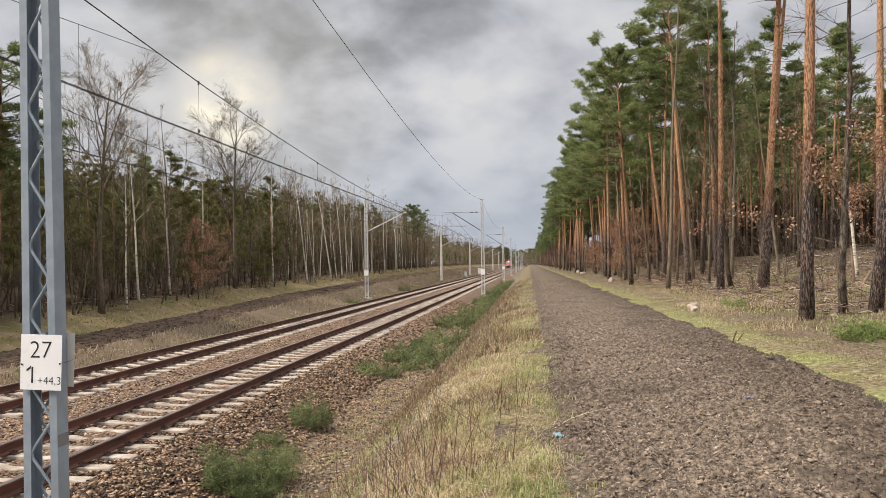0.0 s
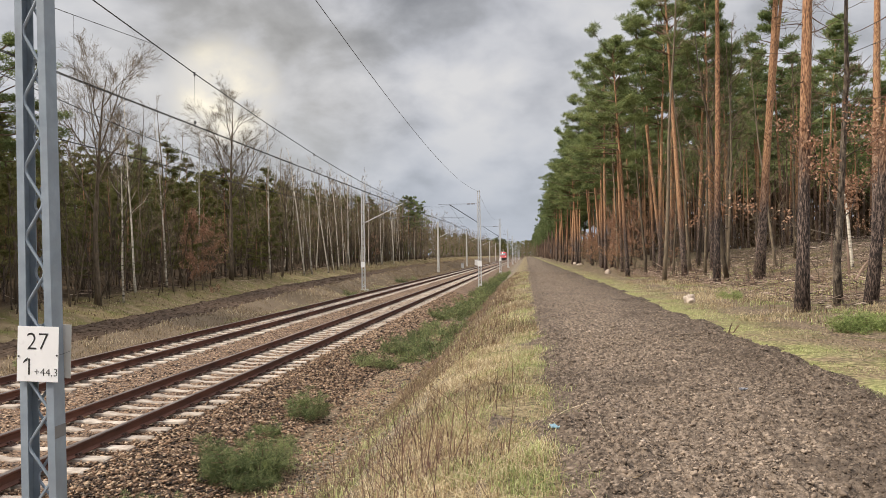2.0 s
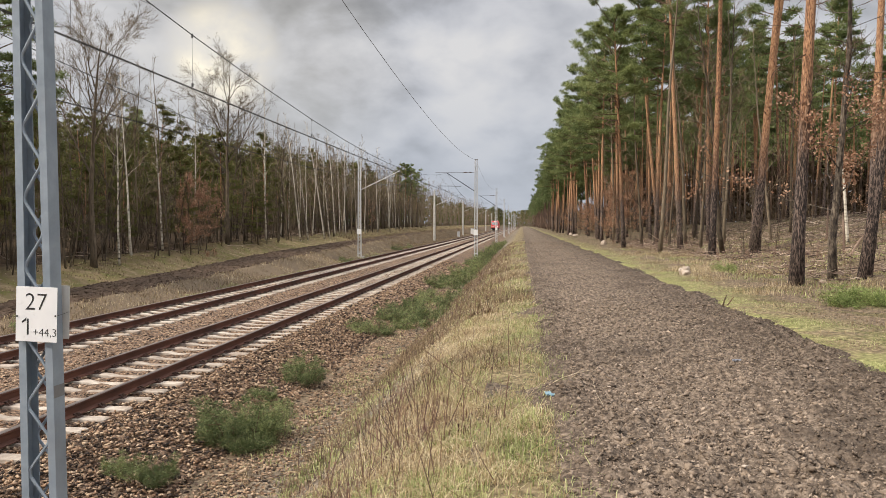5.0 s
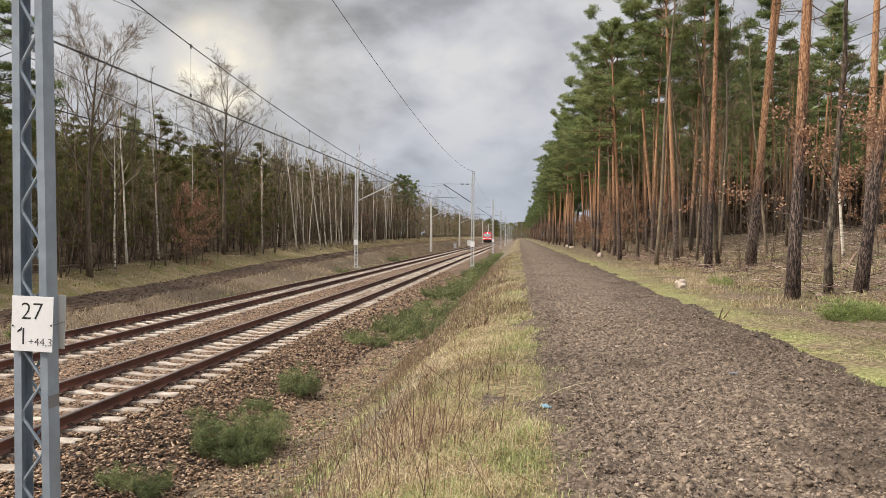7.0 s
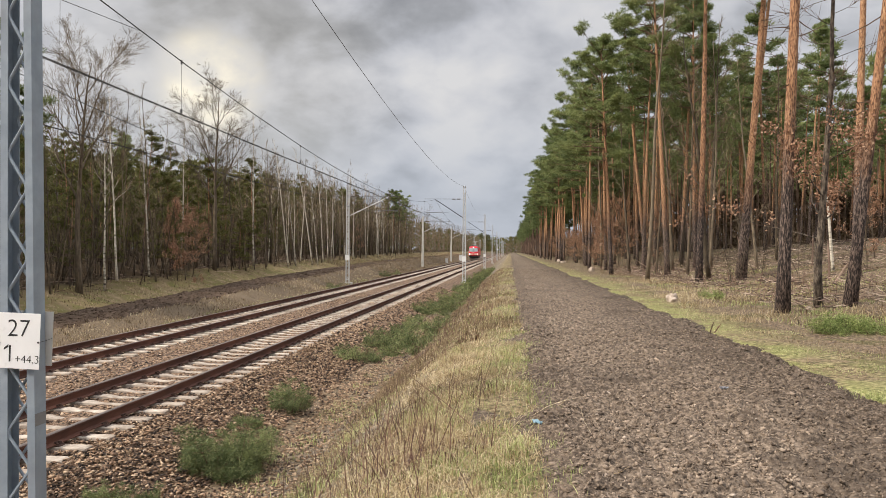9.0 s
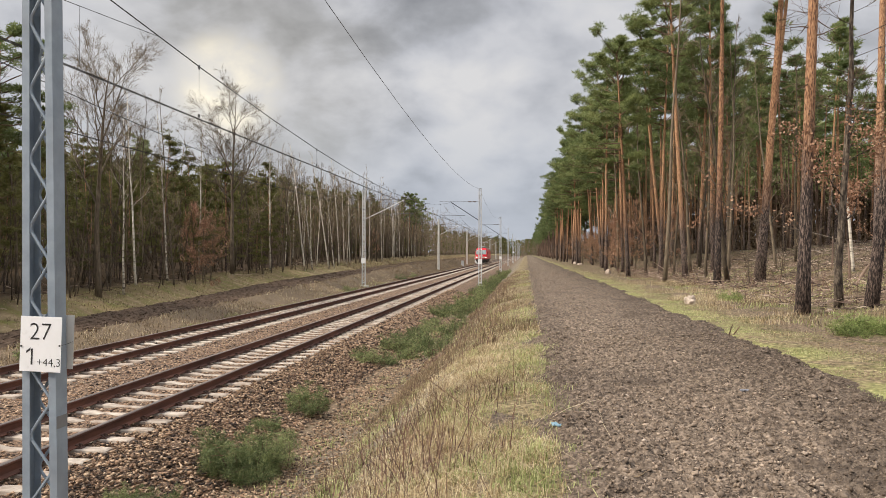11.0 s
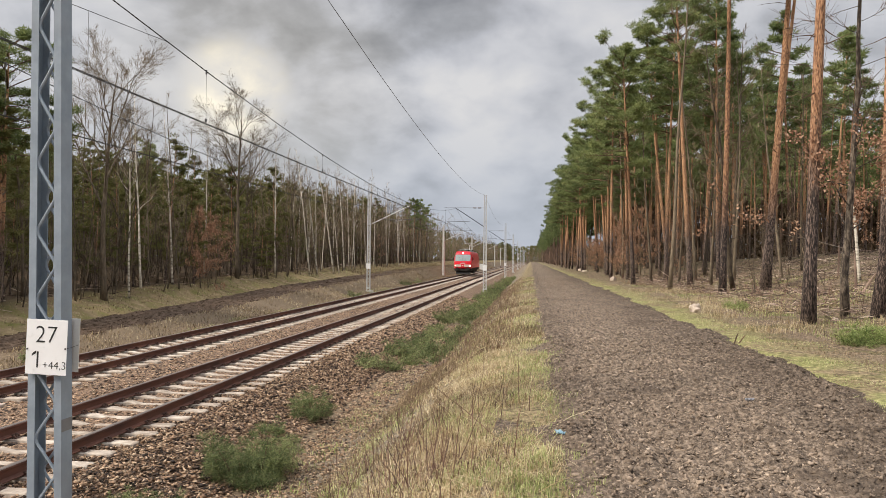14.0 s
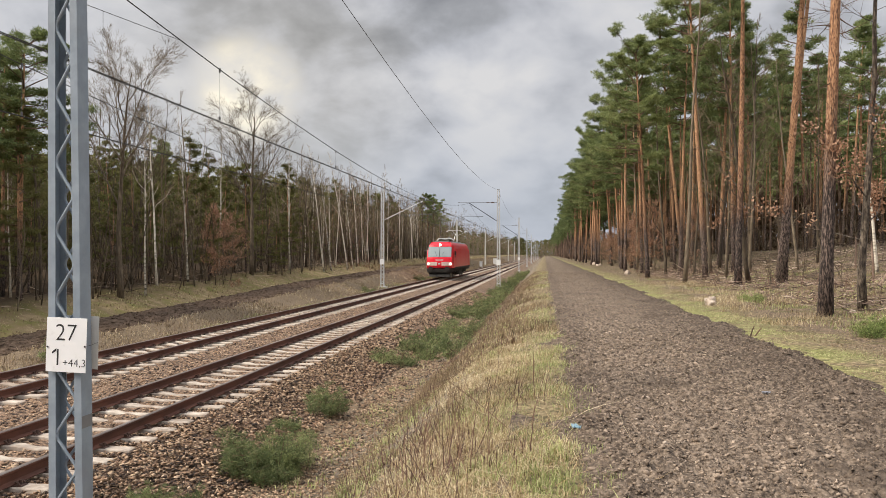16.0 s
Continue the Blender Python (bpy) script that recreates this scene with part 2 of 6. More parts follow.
# brown of dry branches, with the dimness deep in the wood coloured in
DIM_DRY_THICKET = material("dry_thicket", [(0.2, (0.055, 0.039, 0.027)), (0.5, (0.105, 0.074, 0.050)), (0.85, (0.19, 0.14, 0.093))], 0.8, 0.9, 0.0, island=0.5, spec=0.1)
LUSH = material("lush_bramble_green", [(0.2, (0.10, 0.14, 0.042)), (0.5, (0.23, 0.30, 0.095)), (0.85, (0.44, 0.50, 0.20))], 4, 0.65, 0.0, island=0.8, rand=0.15, spec=0.3, thin=0.35)
BUSH_NEEDLES = material("young_pine_needles", [(0.2, (0.062, 0.085, 0.034)), (0.5, (0.168, 0.205, 0.085)), (0.85, (0.38, 0.42, 0.19))], 6, 0.65, 0.0, island=0.6, rand=0.3, spec=0.3, thin=0.3)
BARE_BARK = material("grey_bark", [(0.3, (0.058, 0.043, 0.029)), (0.55, (0.128, 0.098, 0.066)), (0.75, (0.235, 0.185, 0.128))], 4, 0.95, 0.4, stretch=(2, 2, 0.6), rand=0.4)
TWIGS = material("bare_twigs", [(0.3, (0.135, 0.097, 0.058)), (0.7, (0.28, 0.212, 0.135))], 2, 0.9, 0.0, rand=0.35)
BIRCH_BARK = material("birch_bark", [(0.33, (0.06, 0.048, 0.040)), (0.44, (0.48, 0.43, 0.35)), (0.68, (0.80, 0.74, 0.64))], 2.6, 0.75, 0.15, stretch=(0.8, 0.8, 2.6), rand=0.12)
DEAD_LEAF = material("brown_oak_leaves", [(0.2, (0.21, 0.108, 0.066)), (0.5, (0.40, 0.225, 0.145)), (0.85, (0.58, 0.39, 0.27))], 3, 0.8, 0.0, island=0.6, spec=0.2, thin=0.25)
STRAW = material("dry_grass", [(0.2, (0.17, 0.115, 0.062)), (0.45, (0.47, 0.355, 0.20)), (0.65, (0.64, 0.53, 0.34)), (0.9, (0.82, 0.72, 0.53))], 1.4, 0.8, 0.0, coords="World", island=0.6, spec=0.2, thin=0.3)
GREEN = material("green_grass", [(0.2, (0.16, 0.190, 0.060)), (0.5, (0.37, 0.405, 0.165)), (0.85, (0.66, 0.64, 0.34))], 1.0, 0.7, 0.0, coords="World", island=0.6, spec=0.25, thin=0.3)
HEATH = material("heath_stalks", [(0.2, (0.10, 0.075, 0.05)), (0.5, (0.23, 0.165, 0.10)), (0.85, (0.44, 0.335, 0.205))], 0.5, 0.85, 0.0, coords="World", island=0.5, spec=0.2)
STALK = material("reddish_dry_stalk", [(0.2, (0.06, 0.030, 0.024)), (0.5, (0.14, 0.070, 0.052)), (0.85, (0.32, 0.21, 0.14))], 1.5, 0.85, 0.0, coords="World", island=0.6)
DEADWOOD = material("dead_branchwood", [(0.2, (0.052, 0.032, 0.025)), (0.5, (0.175, 0.115, 0.087)), (0.75, (0.34, 0.245, 0.19)), (0.95, (0.66, 0.53, 0.43))], 1.5, 0.9, 0.1, coords="World", island=0.9)
ROCK = material("pale_boulder", [(0.3, (0.32, 0.25, 0.20)), (0.7, (0.55, 0.46, 0.38))], 5, 0.9, 0.4)
WIRE = material("dark_copper_wire", grey((0.3, 0.03), (0.7, 0.06)), 5, 0.6, 0.0, metal=0.3)
WIRE_THIN = material("grey_steel_wire", grey((0.3, 0.10), (0.7, 0.16)), 5, 0.5, 0.0, metal=0.5)
INSUL = material("brown_insulator", [(0.3, (0.07, 0.045, 0.035)), (0.7, (0.12, 0.08, 0.06))], 5, 0.3, 0.0)
BLUE_SCRAP = material("blue_plastic", [(0.3, (0.12, 0.24, 0.33)), (0.7, (0.24, 0.38, 0.46))], 20, 0.4, 0.1)
PAPER = material("white_litter", [(0.3, (0.20, 0.21, 0.24)), (0.7, (0.36, 0.38, 0.42))], 20, 0.6, 0.1)
RED = material("red_loco_paint", [(0.3, (0.68, 0.006, 0.022)), (0.7, (0.76, 0.008, 0.028))], 2, 0.32, 0.0, blotch=(0.7, (0.62, 0.016, 0.022), 0.6, 0.85))
PALE = material("pale_grey_paint", grey((0.3, 0.66), (0.7, 0.74)), 3, 0.4, 0.0)
LAMP_PANEL = material("pale_lamp_panel", [(0.3, (0.62, 0.47, 0.42)), (0.7, (0.74, 0.60, 0.54))], 3, 0.4, 0.0)
BLACKISH = material("sooty_underframe", [(0.3, (0.012, 0.011, 0.010)), (0.7, (0.030, 0.027, 0.024))], 4, 0.75, 0.15)
ROOFGREY = material("grey_roof_paint", [(0.3, (0.16, 0.16, 0.16)), (0.7, (0.26, 0.255, 0.25))], 3, 0.7, 0.05)
STEEL = material("wheel_steel", grey((0.3, 0.16), (0.7, 0.28)), 6, 0.4, 0.0, metal=0.8)
LAMP_ON = material("lit_headlamp", [(0.3, (1.0, 0.93, 0.80)), (0.7, (1.0, 0.95, 0.85))], 3, 0.3, 0.0, glow=6.0)
CABINET = material("pale_cabinet_paint", grey((0.3, 0.62), (0.7, 0.72)), 3, 0.5, 0.0)


def glass(name, tint):
    m = bpy.data.materials.new(name)
    m.use_nodes = True
    b = m.node_tree.nodes["Principled BSDF"]
    b.inputs["Base Color"].default_value = (*tint, 1)
    b.inputs["Roughness"].default_value = 0.06
    b.inputs["Specular IOR Level"].default_value = 1.0
    b.inputs["Coat Weight"].default_value = 1.0
    return m


# the base colour is raised to carry the sky's pale reflection
CAB_GLASS = glass("tinted_cab_glass", (0.22, 0.27, 0.27))


def ground_material():
    """One sheet: litter under the trees, mossy and dry grass on the banks, bare dirt in the drain."""
    m = bpy.data.materials.new("ground_cover")
    m.use_nodes = True
    nt = m.node_tree
    N, L = nt.nodes.new, nt.links.new
    b = nt.nodes["Principled BSDF"]
    b.inputs["Roughness"].default_value = 0.95
    b.inputs["Specular IOR Level"].default_value = 0.2
    pos = N("ShaderNodeNewGeometry").outputs["Position"]

    def tex(s, d, off=0.0):
        n = N("ShaderNodeTexNoise")
        mp = N("ShaderNodeMapping")
        mp.inputs["Location"].default_value = (off, off * 2, 0)
        L(pos, mp.inputs[0])
        L(mp.outputs[0], n.inputs["Vector"])
        n.inputs["Scale"].default_value, n.inputs["Detail"].default_value, n.inputs["Roughness"].default_value = s, d, 0.65
        return n.outputs[0]

    def ramp(fac, st):
        n = N("ShaderNodeValToRGB")
        L(fac, n.inputs[0])
        while len(n.color_ramp.elements) < len(st):
            n.color_ramp.elements.new(0.5)
        for e, (p, c) in zip(n.color_ramp.elements, st):
            e.position, e.color = p, (*c, 1)
        return n.outputs[0]

    def mixc(fac, a, c):
        n = N("ShaderNodeMix")
        n.data_type = "RGBA"
        L(fac, n.inputs[0])
        L(a, n.inputs[6])
        L(c, n.inputs[7])
        return n.outputs[2]

    sp = N("ShaderNodeSeparateXYZ")
    L(pos, sp.inputs[0])
    wob = N("ShaderNodeMath")
    wob.operation = "MULTIPLY_ADD"
    L(tex(0.8, 5), wob.inputs[0])
    wob.inputs[1].default_value = 1.4
    L(sp.outputs[0], wob.inputs[2])          # x shifted by 0 to 1.4, 0.7 on the mean
    fine, mid = tex(14, 6), tex(1.1, 5, 7.0)
    litter_l = ramp(fine, [(0.3, (0.034, 0.023, 0.014)), (0.55, (0.078, 0.052, 0.030)), (0.75, (0.15, 0.10, 0.058))])
    moss = ramp(mid, [(0.30, (0.135, 0.140, 0.040)), (0.43, (0.205, 0.175, 0.068)), (0.53, (0.235, 0.175, 0.097)), (0.66, (0.35, 0.265, 0.155))])
    heath = ramp(fine, [(0.3, (0.085, 0.062, 0.042)), (0.55, (0.19, 0.142, 0.095)), (0.75, (0.32, 0.25, 0.165))])
    dirt = ramp(fine, [(0.32, (0.050, 0.041, 0.031)), (0.50, (0.165, 0.134, 0.102)), (0.66, (0.36, 0.30, 0.235))])
    straw = ramp(fine, [(0.34, (0.062, 0.053, 0.030)), (0.48, (0.185, 0.145, 0.084)), (0.6, (0.30, 0.238, 0.142)), (0.72, (0.44, 0.35, 0.22))])
    dry = N("ShaderNodeMapRange")
    L(mid, dry.inputs[0])
    dry.inputs[1].default_value, dry.inputs[2].default_value = 0.44, 0.60
    green = mixc(dry.outputs[0], ramp(fine, [(0.34, (0.12, 0.135, 0.043)), (0.5, (0.26, 0.265, 0.098)), (0.66, (0.43, 0.41, 0.18))]),
                 ramp(fine, [(0.34, (0.06, 0.045, 0.026)), (0.5, (0.21, 0.16, 0.09)), (0.66, (0.42, 0.33, 0.20))]))
    litter_r = ramp(fine, [(0.34, (0.042, 0.030, 0.022)), (0.5, (0.150, 0.108, 0.075)), (0.68, (0.38, 0.29, 0.20))])
    tuft = N("ShaderNodeMapRange")
    L(tex(0.9, 6, 11.0), tuft.inputs[0])
    tuft.inputs[1].default_value, tuft.inputs[2].default_value = 0.50, 0.60
    litter_r = mixc(tuft.outputs[0], litter_r, ramp(fine, [(0.34, (0.045, 0.040, 0.018)), (0.52, (0.125, 0.108, 0.050)), (0.70, (0.24, 0.20, 0.105))]))
    col = litter_l
    for edge, soft, c in ((-23.3, 1.6, moss), (-20.0, 0.3, heath), (-3.4, 0.5, dirt), (-1.35, 0.6, straw), (1.5, 0.2, green), (4.6, 1.0, litter_r)):
        mr = N("ShaderNodeMapRange")
        L(wob.outputs[0], mr.inputs[0])
        mr.inputs[1].default_value, mr.inputs[2].default_value = edge + 0.7 - soft, edge + 0.7 + soft
        col = mixc(mr.outputs[0], col, c)
    L(col, b.inputs["Base Color"])
    bp = N("ShaderNodeBump")
    bp.inputs["Strength"].default_value, bp.inputs["Distance"].default_value = 0.8, 0.06
    L(tex(9, 6, 3.0), bp.inputs["Height"])
    L(bp.outputs[0], b.inputs["Normal"])
    return m


GROUND = ground_material()


# ---------- mesh building ----------
class Build:
    """Vertices and faces gathered for one mesh."""

    def __init__(self):
        self.v, self.f, self.mi, self.slot = [], [], [], 0

    def add(self, verts, faces):
        n = len(self.v)
        self.v.extend(tuple(p) for p in verts)
        self.f.extend(tuple(i + n for i in f) for f in faces)
        self.mi.extend([self.slot] * len(faces))
        return self

    def box(self, x0, x1, y0, y1, z0, z1, bevel=0.0):
        """A box; with bevel its twelve edges are chamfered."""
        if not bevel:
            vs = [(x, y, z) for z in (z0, z1) for y in (y0, y1) for x in (x0, x1)]
            return self.add(vs, [(0, 2, 3, 1), (4, 5, 7, 6), (0, 1, 5, 4), (2, 6, 7, 3), (0, 4, 6, 2), (1, 3, 7, 5)])
        b = min(bevel, abs(x1 - x0) * 0.45, abs(y1 - y0) * 0.45, abs(z1 - z0) * 0.45)
        bm = bmesh.new()
        bmesh.ops.create_cube(bm, size=1)
        for v in bm.verts:
            v.co = Vector(((x0 + x1) / 2 + v.co.x * (x1 - x0), (y0 + y1) / 2 + v.co.y * (y1 - y0), (z0 + z1) / 2 + v.co.z * (z1 - z0)))
        bmesh.ops.bevel(bm, geom=bm.edges[:], offset=b, segments=1, affect="EDGES")
        bm.verts.ensure_lookup_table()
        self.add([v.co[:] for v in bm.verts], [[v.index for v in f.verts] for f in bm.faces])
        bm.free()
        return self

    def tube(self, pts, radii, sides=8, caps=True, phase=0.0):
        """A round bar along a line of points."""
        pts = [Vector(p) for p in pts]
        if isinstance(radii, (int, float)):
            radii = [radii] * len(pts)
        d = (pts[1] - pts[0]).normalized()
        u = d.orthogonal().normalized()
        rings, verts = [], []
        for i, p in enumerate(pts):
            t = (pts[min(i + 1, len(pts) - 1)] - pts[max(i - 1, 0)]).normalized()
            u = (u - t * u.dot(t)).normalized()
            w = t.cross(u)
            rings.append(len(verts))
            for k in range(sides):
                a = 2 * math.pi * k / sides + phase
                verts.append(p + (u * math.cos(a) + w * math.sin(a)) * radii[i])
        faces = [(r + k, r + (k + 1) % sides, r + sides + (k + 1) % sides, r + sides + k) for r in rings[:-1] for k in range(sides)]
        if caps:
            faces += [tuple(range(sides - 1, -1, -1)), tuple(range(rings[-1], rings[-1] + sides))]
        return self.add(verts, faces)

    def bar(self, a, b, w, h, up=(0, 0, 1)):
        """A flat bar from a to b, w wide and h thick."""
        a, b = Vector(a), Vector(b)
        d = (b - a).normalized()
        s = d.cross(Vector(up)).normalized() * w / 2
        n = s.cross(d).normalized() * h / 2
        vs = [p + i * s + j * n for p in (a, b) for i, j in ((-1, -1), (1, -1), (1, 1), (-1, 1))]
        return self.add(vs, [(3, 2, 1, 0), (4, 5, 6, 7), (0, 1, 5, 4), (1, 2, 6, 5), (2, 3, 7, 6), (3, 0, 4, 7)])

    def loft(self, rings, closed=True, caps=True):
        n = len(rings[0])
        verts = [p for r in rings for p in r]
        faces = [(i * n + k, i * n + (k + 1) % n, (i + 1) * n + (k + 1) % n, (i + 1) * n + k)
                 for i in range(len(rings) - 1) for k in range(n if closed else n - 1)]
        if caps:
            faces += [tuple(range(n - 1, -1, -1)), tuple(range((len(rings) - 1) * n, len(rings) * n))]
        return self.add(verts, faces)

    def mesh(self, name, mats, smooth=False):
        me = bpy.data.meshes.new(name)
        me.from_pydata(self.v, [], self.f)
        for m in mats if isinstance(mats, (list, tuple)) else [mats]:
            me.materials.append(m)
        if any(self.mi):
            me.polygons.foreach_set("material_index", self.mi)
        if smooth:
            me.polygons.foreach_set("use_smooth", [True] * len(me.polygons))
        me.update()
        return me


def part(name, build, mat, parent=None, label="", smooth=False, at=None):
    """One mesh object, under a thing or a part where one is given."""
    ob = new(name, build if isinstance(build, bpy.types.Mesh) else build.mesh(name, mat, smooth))
    if parent:
        ob.parent = parent
    if at is not None:
        ob.matrix_basis = at
    return tagged(ob, label)


def thing(name, label, category, group="", kind="", at=None):
    ob = new(name)
    if at is not None:
        ob.matrix_basis = at
    return tagged(ob, label, category, group, kind)


def arrays_mesh(name, verts, tris, mat, smooth=False):
    """A mesh from numpy arrays: verts n x 3, faces m x 3."""
    me = bpy.data.meshes.new(name)
    me.vertices.add(len(verts))
    me.vertices.foreach_set("co", np.asarray(verts, dtype=np.float32).ravel())
    k = tris.shape[1]
    me.loops.add(tris.size)
    me.loops.foreach_set("vertex_index", np.asarray(tris, dtype=np.int32).ravel())
    me.polygons.add(len(tris))
    me.polygons.foreach_set("loop_start", np.arange(0, tris.size, k, dtype=np.int32))
    me.polygons.foreach_set("loop_total", np.full(len(tris), k, dtype=np.int32))
    if smooth:
        me.polygons.foreach_set("use_smooth", np.ones(len(tris), dtype=bool))
    me.materials.append(mat)
    me.update(calc_edges=True)
    return me


# ---------- lie of the land ----------
RAIL_R, RAIL_L, HALF_GAUGE = -7.20, -11.18, 0.7525      # axes of the two tracks; z is 0 on the rail heads
SECTION_X = [-400, -60, -30, -23.2, -20.8, -16.8, -15.0, -13.9, -12.7, -5.45, -3.9, -2.85, -0.95, -0.3, 0.1, 4.0, 6.0, 8.0, 45, 400]
RISE_X, RISE_Z = [8.0, 12.0, 20.0, 30.0, 45.0, 400.0], [0.0, 0.40, 1.75, 2.6, 3.0, 4.0]      # the near wood's floor climbs
SECTION_Z = [1.6, 1.3, 1.0, 0.8, 0.0, 0.0, -0.62, -0.62, -0.27, -0.27, -0.65, -0.57, 0.82, 0.98, 1.02, 1.02, 1.05, 1.08, 1.2, 1.2]
LEFT_Y = [-200, 0, 27, 33, 44, 60, 110, 155, 300, 3000]
LEFT_Z = [-0.9, -0.9, -0.60, -0.36, -0.22, 0.22, 0.85, 1.10, 1.3, 1.5]


def land(x, y):
    """Height of the ground, smooth; for numbers or arrays."""
    x, y = np.asarray(x, dtype=float), np.asarray(y, dtype=float)
    share = np.interp(x, [-16.8, -13.9], [1.0, 0.0])
    rise = np.interp(x, RISE_X, RISE_Z) * np.interp(y, [0, 60, 130], [1.0, 1.0, 0.5])
    return np.interp(x, SECTION_X, SECTION_Z) + share * np.interp(y, LEFT_Y, LEFT_Z) + rise


def lattice(ix, iy, seed):
    h = (ix.astype(np.int64) * 374761393 + iy.astype(np.int64) * 668265263 + seed * 974711) & 0x7FFFFFFF
    h = ((h ^ (h >> 13)) * 1274126177) & 0x7FFFFFFF
    return ((h ^ (h >> 16)) & 0xFFFF) / 65535.0


def relief(x, y, size, seed=0, octaves=3):
    """Smooth noise of about -1 to 1; size is the widest bump."""
    out, amp = 0.0, 1.0
    for o in range(octaves):
        u, v = np.asarray(x) / size * 2 ** o, np.asarray(y) / size * 2 ** o
        iu, iv = np.floor(u), np.floor(v)
        fu, fv = u - iu, v - iv
        fu, fv = fu * fu * (3 - 2 * fu), fv * fv * (3 - 2 * fv)
        a, b = lattice(iu, iv, seed + o), lattice(iu + 1, iv, seed + o)
        c, d = lattice(iu, iv + 1, seed + o), lattice(iu + 1, iv + 1, seed + o)
        out = out + amp * ((a * (1 - fu) + b * fu) * (1 - fv) + (c * (1 - fu) + d * fu) * fv - 0.5) * 2
        amp *= 0.5
    return out


def ground_top(x, y):
    """Height of the ground sheet with its unevenness."""
    x, y = np.asarray(x, dtype=float), np.asarray(y, dtype=float)
    rough = np.interp(x, [-60, -24, -21, -16.5, -14.2, -13.6, -4.0, -2.9, -1.2, 0.0, 4.0, 6, 9, 40], [0.25, 0.16, 0.10, 0.10, 0.12, 0.0, 0.0, 0.05, 0.10, 0.04, 0.05, 0.07, 0.14, 0.3])
    under = np.where((x > -20.6) & (x < -17.0), -0.07, 0.0) + np.where((x > 0.25) & (x < 3.8), -0.10, 0.0) + np.where((x > -13.6) & (x < -4.2), -0.12, 0.0)
    return land(x, y) + rough * relief(x, y, 1.9, 3) + under


def sheet(name, xs, ys, height, mat, smooth=True):
    X, Y = np.meshgrid(xs, ys)
    V = np.stack([X, Y, height(X, Y)], -1).reshape(-1, 3)
    nx, ny = len(xs), len(ys)
    i = (np.arange(ny - 1)[:, None] * nx + np.arange(nx - 1)[None]).ravel()
    return new(name, arrays_mesh(name, V, np.stack([i, i + 1, i + nx + 1, i + nx], 1), mat, smooth))


def steps(*runs):
    """Runs of (start, end, step) joined into one rising list."""
    return np.unique(np.round(np.concatenate([np.arange(a, b, s) for a, b, s in runs]), 4))


gx = steps((-2500, -400, 300), (-400, -60, 20), (-60, -24, 1.5), (-24, -13, 0.3), (-13, -4, 0.6), (-4, 1, 0.14), (1, 3.6, 0.4), (3.6, 9, 0.16), (9, 24, 0.5), (24, 60, 1.5), (60, 400, 20), (400, 2600, 300))
gy = steps((-600, -20, 40), (-20, 2, 1.0), (2, 26, 0.2), (26, 60, 0.5), (60, 160, 1.5), (160, 400, 6), (400, 3600, 100))
tagged(sheet("ground", gx, gy, ground_top, GROUND), "dry grass banks, mossy verge and brown forest litter", "ground", kind="structure")


def strip_edge(y):
    """Ragged line where the bank's grass meets the soil."""
    return 0.14 + 0.20 * relief(np.asarray(y) * 0, y, 1.1, 31, 4) + 0.14 * relief(np.asarray(y) * 0, y, 0.35, 37, 2) - 0.10 * np.exp(-((np.asarray(y) - 7.3) / 0.5) ** 2)


def right_edge(y):
    """Ragged line where the soil meets the wood's verge."""
    return 4.0 + 0.17 * relief(np.asarray(y) * 0, y, 1.6, 33, 4) + 0.12 * relief(np.asarray(y) * 0, y, 0.5, 39, 2)


def soil_top(x, y):
    edge = np.minimum(np.minimum(x - strip_edge(y), right_edge(y) - x) / 0.30, 1.0)
    near = np.interp(y, [3, 30, 80], [1.0, 0.95, 0.9])
    rut = 0.035 * np.cos((x - 2.0) * 3.1 + 0.4 * relief(x * 0, y, 5.0, 9))
    return 1.00 + 0.045 * np.maximum(edge, -0.9) + edge.clip(0, 1) * near * (0.030 * relief(x, y, 0.40, 5, 2) + 0.048 * np.abs(relief(x, y, 0.09, 7, 3)) ** 0.8 + 0.020 * relief(x, y, 0.075, 8, 1) + rut * 0.5 + 0.02 * relief(x, y, 1.7, 6))


def soil_left_top(x, y):
    edge = np.minimum(np.minimum(x + 20.55, -16.95 - x) / 0.4, 1.0)
    return land(x, y) - 0.04 + 0.10 * np.maximum(edge, -0.9) + edge.clip(0, 1) * 0.07 * relief(x, y, 0.6, 15)


tagged(sheet("ploughed_strip", np.arange(-0.38, 4.21, 0.032), steps((-8, 3.6, 0.5), (3.6, 12, 0.030), (12, 24, 0.075), (24, 40, 0.2), (40, 120, 0.6), (120, 700, 6)), soil_top, SOIL, False),
       "bare dark brown ploughed soil strip beside the railway", "soil strip", kind="structure")
tagged(sheet("far_ploughed_strip", np.arange(-20.75, -16.7, 0.16), steps((0, 18, 2), (18, 70, 0.3), (70, 200, 1.5), (200, 600, 10)), soil_left_top, SOIL_MOIST),
       "bare dark ploughed firebreak before the birch wood", "soil strip", kind="structure")


def bed_top(x, y):
    z = np.interp(x, [-14.0, -12.75, -9.6, -9.1, -8.9, -5.5, -4.0, -3.75], [-0.66, -0.235, -0.238, -0.28, -0.238, -0.232, -0.66, -0.75])
    return z + 0.018 * relief(x, y, 0.16, 21, 2)


tagged(sheet("ballast_bed", np.arange(-14.0, -3.7, 0.10), steps((-30, 4, 1), (4, 30, 0.10), (30, 80, 0.5), (80, 300, 4), (300, 1500, 40)), bed_top, BALLAST_BED),
       "reddish brown crushed stone ballast bed of two tracks", "ballast", kind="structure")


